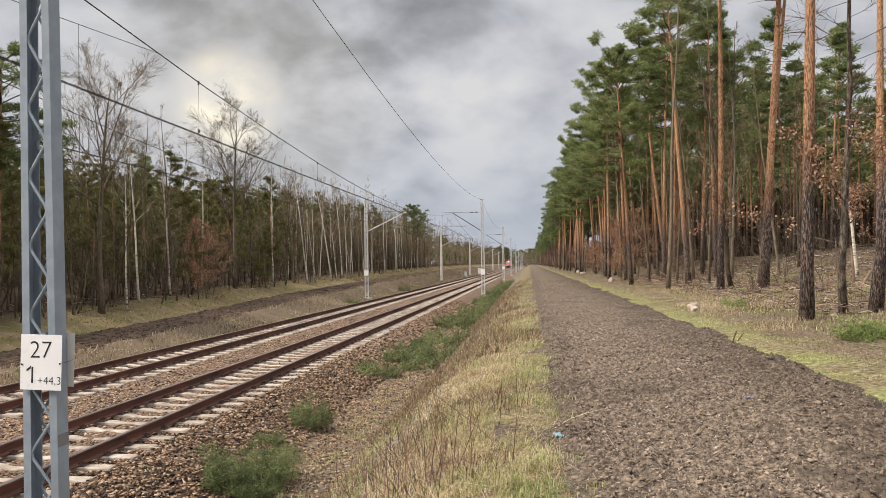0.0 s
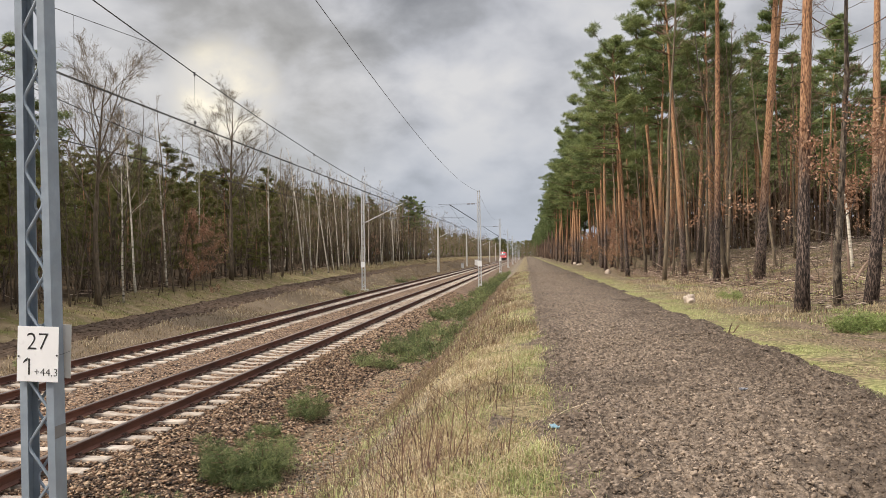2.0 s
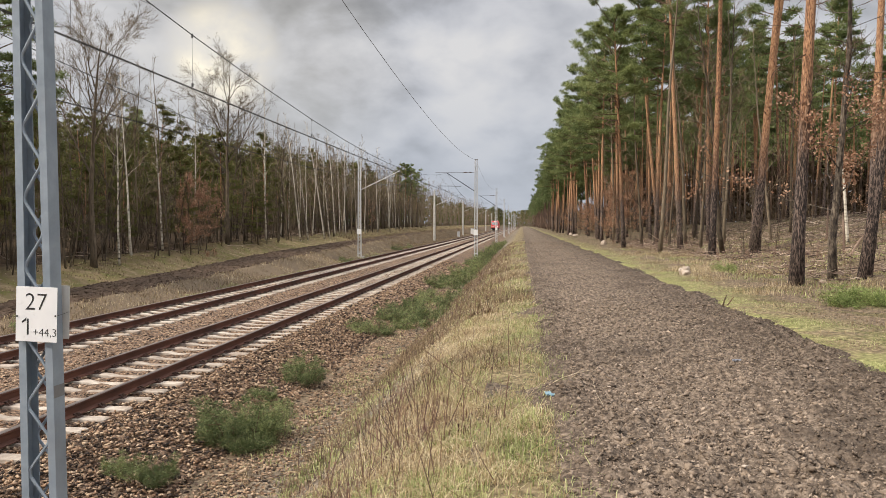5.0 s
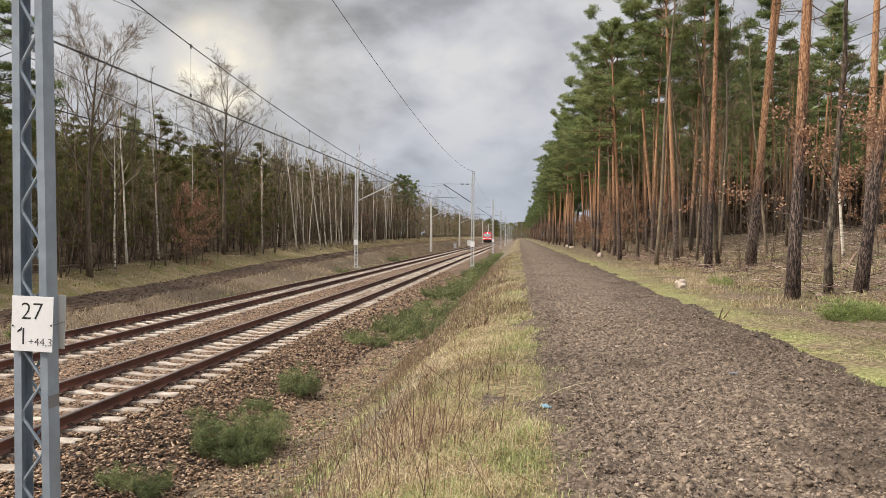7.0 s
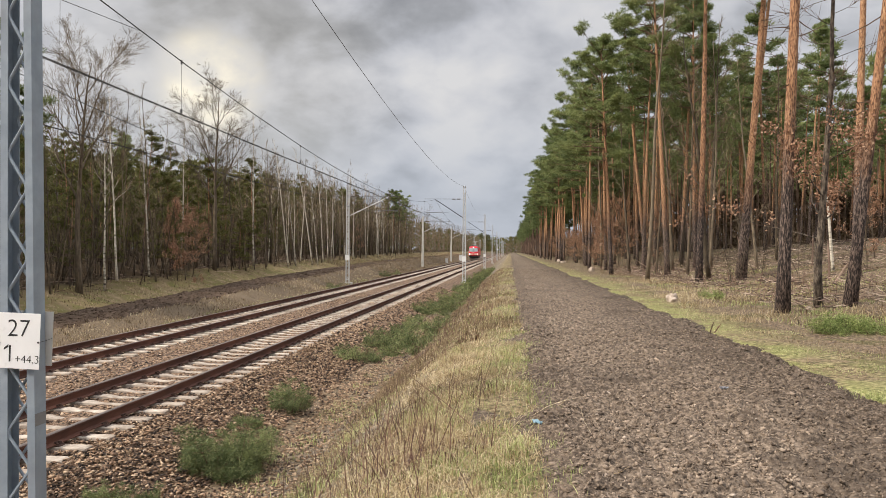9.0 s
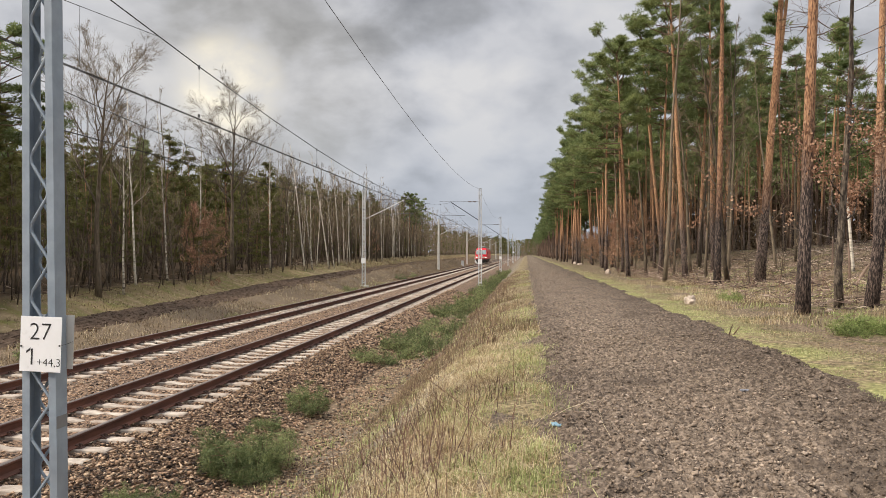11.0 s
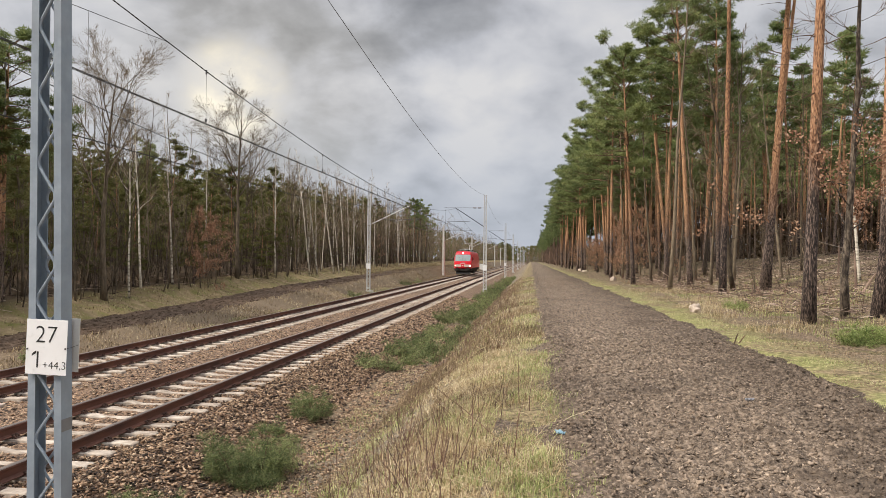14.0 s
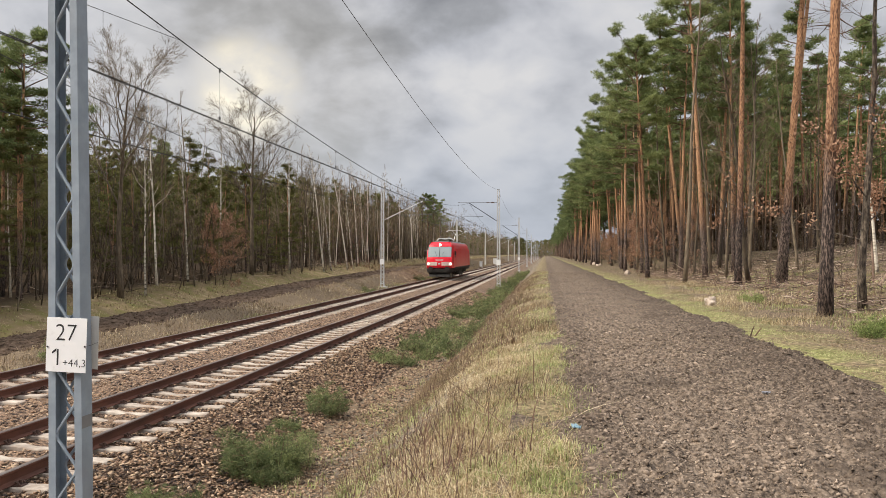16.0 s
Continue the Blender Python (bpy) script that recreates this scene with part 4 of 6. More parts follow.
def bare_meshes(seed, height=13.0, girth=0.09, limbs=16, limb_from=0.3, reach=2.6, up=1.1, twigs=9, bark=BARE_BARK, lean=0.05, leaf=0, wander=0.05, subs=3, twig_r=0.011, leaf_top=99.0, leaf_size=0.14, wood=TWIGS, stout=0.38, leaf_tufts=0):
    """Leafless tree: trunk, branches with fine twigs, and dead leaves where they still hang."""
    rng = np.random.default_rng(seed)
    pts = bent_line(rng, (0, 0, -0.2), (rng.normal() * lean, rng.normal() * lean, 1), height + 0.2, 10, wander, 0.02)
    rad = [girth * (1.25 if i == 0 else 1.0) * (1 - 0.93 * (i / 10)) + 0.006 for i in range(11)]
    trunk = Build().tube(pts, rad, 7)
    br, leaves = Build(), []

    def spray(line, n, ln):
        for _ in range(n):
            i = rng.integers(0, len(line) - 1)
            p = line[i].lerp(line[i + 1], rng.random())
            d = (line[i + 1] - line[i]).normalized() + Vector(rng.normal(size=3)) * 0.55 + Vector((0, 0, 0.25))
            q = p + d.normalized() * ln * rng.uniform(0.4, 1.2)
            br.tube([p, q], [twig_r * 0.8, twig_r * 0.3], 3, False)
            leaves.append(q)
            leaves.append(p.lerp(q, 0.6))

    for k in range(limbs):
        f = limb_from + (0.97 - limb_from) * (k + rng.random()) / limbs
        i = min(9, int(f * 10))
        base = pts[i].lerp(pts[i + 1], f * 10 - i)
        a = k * 2.4 + rng.normal() * 0.6
        ln = reach * (1.15 - 0.75 * f) * rng.uniform(0.6, 1.3)
        r0 = max(0.012, rad[i] * stout)
        limb = bent_line(rng, base, (math.cos(a), math.sin(a), up * rng.uniform(0.6, 1.3)), ln, 4, 0.16, 0.06)
        trunk.tube(limb, [r0, r0 * 0.75, r0 * 0.5, r0 * 0.35, 0.004], 4, False)
        spray(limb[1:], twigs, min(0.95, ln * 0.32))
        for _ in range(subs):
            j = rng.integers(1, 4)
            d = (limb[j + 1] - limb[j]).normalized() + Vector(rng.normal(size=3)) * 0.5 + Vector((0, 0, 0.2))
            sub = bent_line(rng, limb[j], d, ln * 0.5, 3, 0.15, 0.05)
            trunk.tube(sub, [r0 * 0.45, r0 * 0.3, r0 * 0.2, 0.004], 3, False)
            spray(sub, twigs * 2 // 3, min(0.75, ln * 0.25))
    out = [trunk.mesh("trunk", bark, True), br.mesh("branchwork", wood)]
    if leaf:
        leaves = [q for q in leaves if q.z < leaf_top]
        if leaf_tufts:
            leaves = [leaves[i] for i in rng.integers(0, len(leaves), leaf_tufts)]
        c = np.array([leaves[i] for i in rng.integers(0, len(leaves), leaf)])
        c += rng.normal(size=c.shape) * (0.13 if leaf_tufts else 0.08)
        d = rng.normal(size=c.shape)
        d /= np.linalg.norm(d, axis=1, keepdims=True)
        s = np.cross(d, rng.normal(size=c.shape))
        s /= np.linalg.norm(s, axis=1, keepdims=True)
        L, W = leaf_size, leaf_size * 0.36
        V = np.stack([c - d * L / 2, c + s * W, c + d * L / 2, c - s * W], 1).reshape(-1, 3)
        out.append(arrays_mesh("dead_foliage", V, np.arange(len(V)).reshape(-1, 4), DEAD_LEAF))
    return out


def plant_tree(name, meshes, x, y, label, category, group, turn=None, scale=1.0, tilt=(0, 0), widen=1.0):
    z = float(ground_top(x, y)) - 0.02
    t = thing(name, label, category, group, at=pose(x, y, z, tilt[0], tilt[1], 0) @ pose(0, 0, 0, 0, 0, random.uniform(0, 360) if turn is None else turn) @ Matrix.Diagonal((scale * widen, scale * widen, scale, 1)))
    for me in meshes:
        ob = part(me.name.split(".")[0], me, None, t)
        if not me.name.startswith("trunk"):
            tagged(ob, kind="stuff")
    return t


PINE_NEAR = [pine_meshes(10 + i, 21 + i % 3, 0.150 + 0.008 * (i % 3), 0.66 + 0.02 * (i % 2), 2.9, 28, 120, (0.20, 0.045), lean=0.008, pads=7, pad=0.46, stubs=14) for i in range(4)]
PINE_MID = [pine_meshes(30 + i, 16.5 + 0.8 * (i % 3), 0.125, 0.62 + 0.03 * (i % 3), 2.4, 17, 50, (0.27, 0.080), sides=7, stubs=14, limb_sides=3, pads=6, pad=0.52) for i in range(5)]
PINE_EDGE = [pine_meshes(50 + i, 16.8 + 0.7 * i, 0.150, 0.50 + 0.03 * i, 2.7, 32, 110, (0.21, 0.052), lean=0.008, stubs=10, limb_sides=3, pull=0.42, pads=7, pad=0.50, taper=0.42) for i in range(4)]
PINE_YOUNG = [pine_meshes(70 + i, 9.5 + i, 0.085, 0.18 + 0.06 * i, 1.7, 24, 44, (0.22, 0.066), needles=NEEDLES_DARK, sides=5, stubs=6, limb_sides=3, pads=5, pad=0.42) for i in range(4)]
BARE = [bare_meshes(90 + i, 10.5 + i * 0.8, 0.060 + 0.006 * i, 15, 0.22 + 0.05 * (i % 2), 2.6, 1.2, 8, subs=2, lean=0.02, wander=0.035) for i in range(5)]
BIRCH = [bare_meshes(110 + i, 12 + i * 0.7, 0.07 + 0.006 * i, 16, 0.40, 1.7, 1.6, 7, BIRCH_BARK, 0.0, wander=0.018) for i in range(5)]
BIG_BARE = [crowned_meshes(130 + i, 15.5 + i * 0.5, 0.17, 0.40, 4.4, 9) for i in range(3)]
OAK = [bare_meshes(150 + i, 5.5 + i, 0.05, 16, 0.12, 2.2, 0.6, 7, leaf=2400, leaf_size=0.11) for i in range(2)]
RUST_OAK = bare_meshes(155, 5.6, 0.05, 22, 0.10, 1.75, 0.12, 8, leaf=3600, leaf_size=0.12, leaf_tufts=150, lean=0.0)
TALL_OAK = [bare_meshes(160, 12.5, 0.105, 30, 0.14, 2.6, 0.30, 8, leaf=2300, wander=0.035, lean=0.0, leaf_top=5.2, leaf_size=0.085, bark=OAK_BARK, wood=LIMB_BARK, stout=0.22, twig_r=0.008, leaf_tufts=80)]
SLENDER = bare_meshes(168, 19, 0.105, 14, 0.62, 2.4, 1.2, 8, lean=0.0, wander=0.015)
SAPLING = [bare_meshes(170 + i, 5.5 + i, 0.03, 10, 0.25, 1.4, 1.3, 5, lean=0.1) for i in range(4)]

PINE_LABEL = "tall Scots pine with orange upper bark and dark foot"


# front pines of the wood beside the ploughed strip: x, y, girth factor, height factor, lean in degrees to the right, mesh
FRONT_PINES = [
    (6.95, 20.6, 1.05, 1.0, 1.4, 0), (8.74, 20.9, 0.95, 1.0, 6.6, 1), (12.75, 30.0, 0.95, 1.0, 1.2, 2), (11.0, 38.2, 1.2, 1.05, 4.1, 2), (11.55, 40.6, 1.0, 1.03, 6.2, 3),
    (8.69, 36.83, 1.02, 1.0, 1.8, 0), (9.34, 47.3, 1.0, 0.88, -2.9, 1), (10.3, 60.0, 0.98, 0.90, -4.4, 3), (11.45, 67.9, 0.80, 0.85, -1.1, 0),
    (13.77, 75.5, 0.85, 0.85, 1.4, 2), (13.15, 61.3, 1.05, 0.88, 2.7, 1), (10.66, 66.5, 0.75, 0.85, -2.1, 2),
]
EDGE_PINES = [(6.75, 53.0, 1.05, 0.90, -3.2, 0), (7.7, 63.5, 0.9, 1.0, -1.5, 1), (7.2, 72.0, 0.95, 1.0, 0.5, 2), (8.2, 98.0, 1.0, 1.0, -4.0, 3), (9.8, 103.0, 0.85, 1.0, -2.7, 1)]
for x, y, g, h, side, k in FRONT_PINES:
    plant_tree("pine_tree", PINE_NEAR[k], x, y, PINE_LABEL, "pine tree", "pines of the near wood", scale=h, widen=g / h, tilt=(0, side))
for x, y, g, h, side, k in EDGE_PINES:
    plant_tree("pine_tree", PINE_EDGE[k], x, y, "edge pine with crown reaching out over the strip", "pine tree", "pines of the near wood", turn=k * 11.0 + 24, scale=h, widen=1.0, tilt=(0, side))
plant_tree("slender_tree", SLENDER, 7.21, 41.9, "slender grey-brown leaning tree at the edge of the pine wood", "tree", "", turn=40, tilt=(0, 3.6))
plant_tree("oak_tree", TALL_OAK[0], 8.27, 21.75, "dark crooked oak with some brown leaves still hanging", "oak tree", "", turn=200, widen=1.0, tilt=(0, -3.0))
plant_tree("bare_tree", BARE[2], 9.88, 39.6, "thin grey leafless tree among the pines", "tree", "leafless trees of the near wood", turn=10, tilt=(0, -3.5), widen=1.5)

rng = np.random.default_rng(5)
taken = [(p[0], p[1]) for p in FRONT_PINES + EDGE_PINES] + [(7.21, 41.9), (8.27, 21.75), (9.88, 39.6)]


def scatter(x0, x1, y0, y1, gap, tries, keep=None):
    """Random places at least gap apart, also from those taken before."""
    out = []
    for _ in range(tries):
        x, y = rng.uniform(x0, x1), rng.uniform(y0, y1)
        if keep and not keep(x, y):
            continue
        if all((x - a) ** 2 + (y - b_) ** 2 > gap * gap for a, b_ in taken):
            taken.append((x, y))
            out.append((x, y))
    return out


def stand_height(x, y):
    """The stand is older along the strip and lower in the wood's depth."""
    return float(np.interp(x, [12, 17, 22], [1.0, 0.97, 0.93]))


NEAR_WOOD = "pines of the near wood"
for x, y in scatter(6.4, 9.5, 76, 172, 3.0, 400):
    plant_tree("pine_tree", PINE_EDGE[rng.integers(4)], x, y, "edge pine with crown reaching out over the strip", "pine tree", NEAR_WOOD, turn=rng.uniform(-30, 30), scale=rng.uniform(0.86, 1.04), tilt=(rng.normal() * 1.0, rng.normal() * 1.5))
# open felled floor lies behind the front trees, then the dense stand
for x, y in scatter(10, 30, 60, 170, 3.0, 900, lambda x, y: x < 13 + (y - 60) * 0.12 + 12):
    plant_tree("pine_tree", PINE_MID[rng.integers(5)], x, y, "straight pine in the stand, reddish upper trunk", "pine tree", NEAR_WOOD, scale=rng.uniform(0.9, 1.1) * stand_height(x, y), tilt=(rng.normal(), rng.normal()))
for x, y in scatter(19, 62, 38, 100, 3.1, 1500, lambda x, y: x > 12 + (100 - y) * 0.10 and x / y < 0.85 and x * x + y * y > 60 * 60):
    plant_tree("pine_tree", PINE_MID[rng.integers(5)], x, y, "straight pine in the stand, reddish upper trunk", "pine tree", NEAR_WOOD, scale=rng.uniform(0.85, 1.05) * (0.70 if x > 0.36 * y else 0.97), tilt=(rng.normal(), rng.normal()))
for x, y in scatter(9.0, 16.5, 50, 80, 2.9, 90, lambda x, y: x < 0.27 * y):
    plant_tree("pine_tree", PINE_EDGE[rng.integers(4)], x, y, "pine with a full crown behind the wood's front row", "pine tree", NEAR_WOOD, scale=rng.uniform(0.92, 1.08), widen=0.9, tilt=(rng.normal(), rng.normal()))
for x, y, k, s in ((9.9, 44.5, 0, 1.15), (11.6, 46.5, 1, 1.2), (10.6, 52.0, 3, 1.25), (12.4, 49.5, 4, 1.15), (8.6, 57.5, 2, 1.2), (13.2, 43.0, 2, 0.95), (9.2, 50.2, 1, 1.0), (12.0, 56.0, 0, 1.3), (15.5, 47.0, 3, 0.9), (7.9, 69.0, 4, 1.1)):
    taken.append((x, y))
    plant_tree("bare_tree", BARE[k], x, y, "thin brown leafless tree among the pines", "tree", "leafless trees of the near wood", scale=s, widen=1.1)
for x, y in scatter(8.5, 26, 30, 120, 2.4, 70):
    plant_tree("bare_sapling", SAPLING[rng.integers(4)], x, y, "thin leafless sapling under the pines", "sapling", "saplings of the near wood", scale=rng.uniform(0.5, 1.0))
for x, y, s in ((7.6, 62.0, 0.8), (9.3, 68.0, 0.9), (8.5, 80.0, 0.9), (8.0, 95, 0.8), (8.2, 72, 0.6), (9.0, 75, 0.8), (7.8, 88, 0.6), (8.6, 104, 0.8), (7.9, 112, 0.7), (8.4, 121, 0.8), (8.0, 131, 0.7), (8.8, 140, 0.9), (8.1, 150, 0.8), (10.5, 58, 0.7), (14.5, 33.0, 0.5)):
    plant_tree("young_oak", OAK[int(s * 10) % 2], x, y, "young oak still holding rust brown leaves", "oak tree", "young oaks with brown leaves", scale=s)

# left wood: birches and bare trees before dark young pines
LEFT_BIRCH = [(-22.43, 41.3, -1.6), (-23.48, 48.8, -5.0), (-22.04, 75.7, -7.5), (-22.2, 79.0, -6.1), (-21.95, 84.8, -8), (-21.9, 87.1, -8), (-22.6, 98.0, -2), (-22.4, 104.0, -3),
              (-22.6, 107.0, 0), (-22.2, 118.0, -2), (-22.6, 121.0, 1), (-22.3, 130.0, -1), (-23.4, 44.5, -5), (-23.0, 68.0, 2), (-22.5, 92.0, -3), (-22.5, 96.0, 2)]
for i, (x, y, side) in enumerate(LEFT_BIRCH):
    taken.append((x, y))
    plant_tree("birch_tree", BIRCH[i % 5], x, y, "slender white-barked birch without leaves at the wood's edge", "birch tree", "birches of the far wood", scale=rng.uniform(0.75, 0.95), tilt=(rng.normal() * 1.2, side * 0.9), widen=1.0)
for x, y, k, s in ((-22.7, 39.2, 0, 0.93), (-22.84, 58.4, 1, 0.96), (-24.5, 63.0, 2, 0.72), (-26.5, 47.0, 2, 0.72), (-24.6, 78.0, 0, 0.72), (-24.5, 96.0, 1, 0.72)):
    taken.append((x, y))
    plant_tree("bare_tree", BIG_BARE[k], x, y, "tall leafless tree with a wide crown of fine twigs", "tree", "large leafless trees of the far wood", scale=s)
plant_tree("young_oak", RUST_OAK, -22.45, 50.8, "bushy young oak thick with rust brown leaves", "oak tree", "young oaks with brown leaves", turn=60, widen=0.66)
for x, y, s in ((-22.6, 53.6, 0.75), (-24.0, 120, 0.8), (-24.5, 58.5, 0.7), (-23.5, 29.0, 0.7)):
    plant_tree("young_oak", OAK[int(s * 100) % 2], x, y, "young oak still holding rust brown leaves", "oak tree", "young oaks with brown leaves", scale=s)
for x, y in scatter(-25.5, -23.6, 22, 82, 1.6, 60):
    plant_tree("young_pine", PINE_YOUNG[rng.integers(4)], x, y, "small olive green pine among the birches", "pine tree", "young pines of the far wood", scale=rng.uniform(0.4, 0.85), widen=1.2)
plant_tree("young_pine", PINE_YOUNG[0], -22.7, 63.5, "bushy dark green young pine at the foot of the wood", "pine tree", "young pines of the far wood", turn=20, scale=0.42, widen=1.7)
for x, y in scatter(-24.4, -22.4, 24, 80, 1.0, 160):
    plant_tree("bare_sapling", SAPLING[rng.integers(4)], x, y, "tangled leafless sapling under the birches", "sapling", "saplings of the far wood", scale=rng.uniform(0.5, 0.95), widen=1.3)
for x, y in scatter(-25.5, -22.2, 24, 175, 1.1, 900):
    k = rng.random()
    if k < (0.16 if y < 68 else 0.22):
        plant_tree("birch_tree", BIRCH[rng.integers(5)], x, y, "slender white-barked birch without leaves at the wood's edge", "birch tree", "birches of the far wood", scale=rng.uniform(0.62, 0.92), tilt=(rng.normal() * 1.2, rng.normal() * 1.4))
    else:
        plant_tree("bare_tree", BARE[rng.integers(5)], x, y, "thin grey leafless tree at the wood's edge", "tree", "leafless trees of the far wood", scale=rng.uniform(0.6, 1.0), tilt=(rng.normal() * 1.2, rng.normal() * 1.4))
for x, y in scatter(-30, -24.5, 22, 170, 1.6, 800):
    if rng.random() < (0.78 if y < 85 else 0.55):
        plant_tree("young_pine", PINE_YOUNG[rng.integers(4)], x, y, "dark dense young pine behind the birches", "pine tree", "young pines of the far wood", scale=rng.uniform(0.65, 0.95) * (0.84 if y < 90 else 1.0))
    else:
        plant_tree("bare_tree", BARE[rng.integers(5)], x, y, "thin grey leafless tree at the wood's edge", "tree", "leafless trees of the far wood", scale=rng.uniform(0.7, 1.05))
for x, y in scatter(-38, -29.0, 85, 175, 1.8, 420):
    plant_tree("bare_tree", BARE[rng.integers(5)], x, y, "thin grey leafless tree in the birch wood", "tree", "leafless trees of the far wood", scale=rng.uniform(0.8, 1.08))
for x, y in scatter(-40, -29.0, 22, 88, 2.2, 380):
    plant_tree("young_pine", PINE_YOUNG[rng.integers(4)], x, y, "dark dense young pine behind the birches", "pine tree", "young pines of the far wood", scale=rng.uniform(0.75, 1.0) * (0.82 if y > 34 else 1.0))
for x, y, s in ((-24.2, 160.0, 0.70), (-24.0, 167.0, 0.66), (-25.4, 173.0, 0.76), (-24.6, 180.0, 0.72), (-26.0, 164.0, 0.72), (-33.0, 43.0, 0.72), (-29.5, 36, 0.66), (-29, 29.5, 0.80), (-31, 60, 0.60)):
    plant_tree("pine_tree", PINE_EDGE[int(s * 100) % 4], x, y, "taller green pine standing above the birch wood", "pine tree", "tall pines of the far wood", scale=s)


plant_tree("pine_tree", PINE_EDGE[1], -24.7, 33.8, "tall pine with orange trunk at the edge of the far wood", "pine tree", "tall pines of the far wood", turn=170, scale=0.69, widen=1.2)
plant_tree("pine_tree", PINE_EDGE[3], -26.2, 34.6, "tall pine with orange trunk at the edge of the far wood", "pine tree", "tall pines of the far wood", turn=120, scale=0.62, widen=1.2)


def far_wood(name, label, places, sets):
    """Many far trees joined in one mesh of kind stuff, trunks and crowns by material slot."""
    V, F, M, mats, n = [], [], [], [], 0
    for x, y, s in places:
        ms = sets[rng.integers(len(sets))]
        a = rng.uniform(0, 6.28)
        ca, sa = math.cos(a) * s, math.sin(a) * s
        z = float(land(x, y))
        for me in ms:
            if me.materials[0] not in mats:
                mats.append(me.materials[0])
            co = np.empty(len(me.vertices) * 3, dtype=np.float32)
            me.vertices.foreach_get("co", co)
            co = co.reshape(-1, 3)
            V.append(np.stack([co[:, 0] * ca - co[:, 1] * sa + x, co[:, 0] * sa + co[:, 1] * ca + y, co[:, 2] * s + z], 1))
            me.calc_loop_triangles()
            tris = np.empty(len(me.loop_triangles) * 3, dtype=np.int32)
            me.loop_triangles.foreach_get("vertices", tris)
            F.append(tris.reshape(-1, 3) + n)
            M.append(np.full(len(tris) // 3, mats.index(me.materials[0]), dtype=np.int32))
            n += len(co)
    me = arrays_mesh(name, np.concatenate(V), np.concatenate(F), mats[0])
    for m in mats[1:]:
        me.materials.append(m)
    me.polygons.foreach_set("material_index", np.concatenate(M))
    return tagged(new(name, me), label, "wood", kind="stuff")


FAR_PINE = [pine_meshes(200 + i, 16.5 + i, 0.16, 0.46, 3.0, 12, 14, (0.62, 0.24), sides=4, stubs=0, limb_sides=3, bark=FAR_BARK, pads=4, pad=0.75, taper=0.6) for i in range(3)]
FAR_BARE = [bare_meshes(210 + i, 11 + i, 0.08, 8, 0.3, 2.4, 1.4, 4, BARE_BARK, twig_r=0.03, subs=1) for i in range(3)]
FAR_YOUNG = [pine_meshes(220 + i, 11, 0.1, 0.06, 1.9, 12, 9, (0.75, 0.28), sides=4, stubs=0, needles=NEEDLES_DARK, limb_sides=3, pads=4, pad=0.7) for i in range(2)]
far_wood("far_pine_wood", "distant pine wood lining the strip toward the horizon",
         [(7.2 + rng.uniform(0, 15) * (1 if k % 2 else 0.28), 172 + (k / 330) ** 1.5 * 620, rng.uniform(0.88, 1.08)) for k in range(330)], FAR_PINE)
far_wood("far_birch_wood", "distant leafless birch wood lining the railway toward the horizon",
         [(-22.4 - rng.uniform(0, 9), 170 + (k / 420) ** 1.5 * 600, rng.uniform(0.75, 1.05)) for k in range(380)], FAR_BARE)
far_wood("far_young_pine_wood", "distant dark young pines behind the birches",
         [(-27.0 - rng.uniform(0, 16), 110 + (k / 230) ** 1.4 * 660, rng.uniform(0.75, 0.95)) for k in range(230)], FAR_YOUNG)
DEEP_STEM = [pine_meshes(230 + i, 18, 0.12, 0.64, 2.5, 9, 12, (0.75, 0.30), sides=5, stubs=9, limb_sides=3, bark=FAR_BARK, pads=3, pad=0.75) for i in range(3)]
# added growth that closes the gaps between trunks with dim brown
THICKET = [pine_meshes(235 + i, 11, 0.07, 0.10, 1.9, 12, 7, (0.8, 0.30), sides=4, stubs=0, needles=DIM_DRY_THICKET, limb_sides=3, bark=FAR_BARK, pads=3, pad=0.7) for i in range(2)]
BRUSH = [bare_meshes(240 + i, 4.2 + i * 0.6, 0.022, 7, 0.06, 1.5, 1.1, 3, lean=0.2, twig_r=0.012, subs=1) for i in range(3)]
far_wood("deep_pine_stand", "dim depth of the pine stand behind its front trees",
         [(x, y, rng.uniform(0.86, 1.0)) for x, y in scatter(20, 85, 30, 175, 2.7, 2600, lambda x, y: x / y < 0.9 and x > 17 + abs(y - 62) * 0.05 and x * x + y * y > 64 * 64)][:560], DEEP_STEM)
far_wood("deep_young_growth", "dim brown thicket of dead lower branches deep in the stand",
         [(rng.uniform(30, 110), rng.uniform(48, 260), rng.uniform(0.45, 0.8)) for k in range(210)] + [(9.5 + rng.uniform(0, 25), rng.uniform(130, 420), rng.uniform(0.3, 0.6)) for k in range(110)], THICKET)
far_wood("far_back_stand", "dim brown far back rows of the pine stand",
         [(b_ * y, y, rng.uniform(1.2, 1.8)) for b_, y in zip(rng.uniform(0.13, 0.95, 330), rng.uniform(135, 215, 330))], THICKET)
far_wood("closing_growth", "dark young growth closing the view at the end of the line",
         [(x, y, rng.uniform(0.85, 1.35)) for x, y in zip(rng.uniform(-75, 95, 170), rng.uniform(610, 790, 170)) if y > 745 or x < -15.5 or x > -2.5], FAR_YOUNG)
far_wood("strip_end_brush", "leafless brown brushwood where the ploughed strip ends",
         [(rng.uniform(-3.6, 7.5), rng.uniform(470, 560), rng.uniform(0.55, 0.95)) for k in range(60)], FAR_BARE)
far_wood("horizon_growth", "dark wood closing the far end of the line",
         [(x, y, rng.uniform(1.0, 1.5)) for x, y in zip(rng.uniform(-45, 25, 80), rng.uniform(800, 860, 80))], FAR_YOUNG)
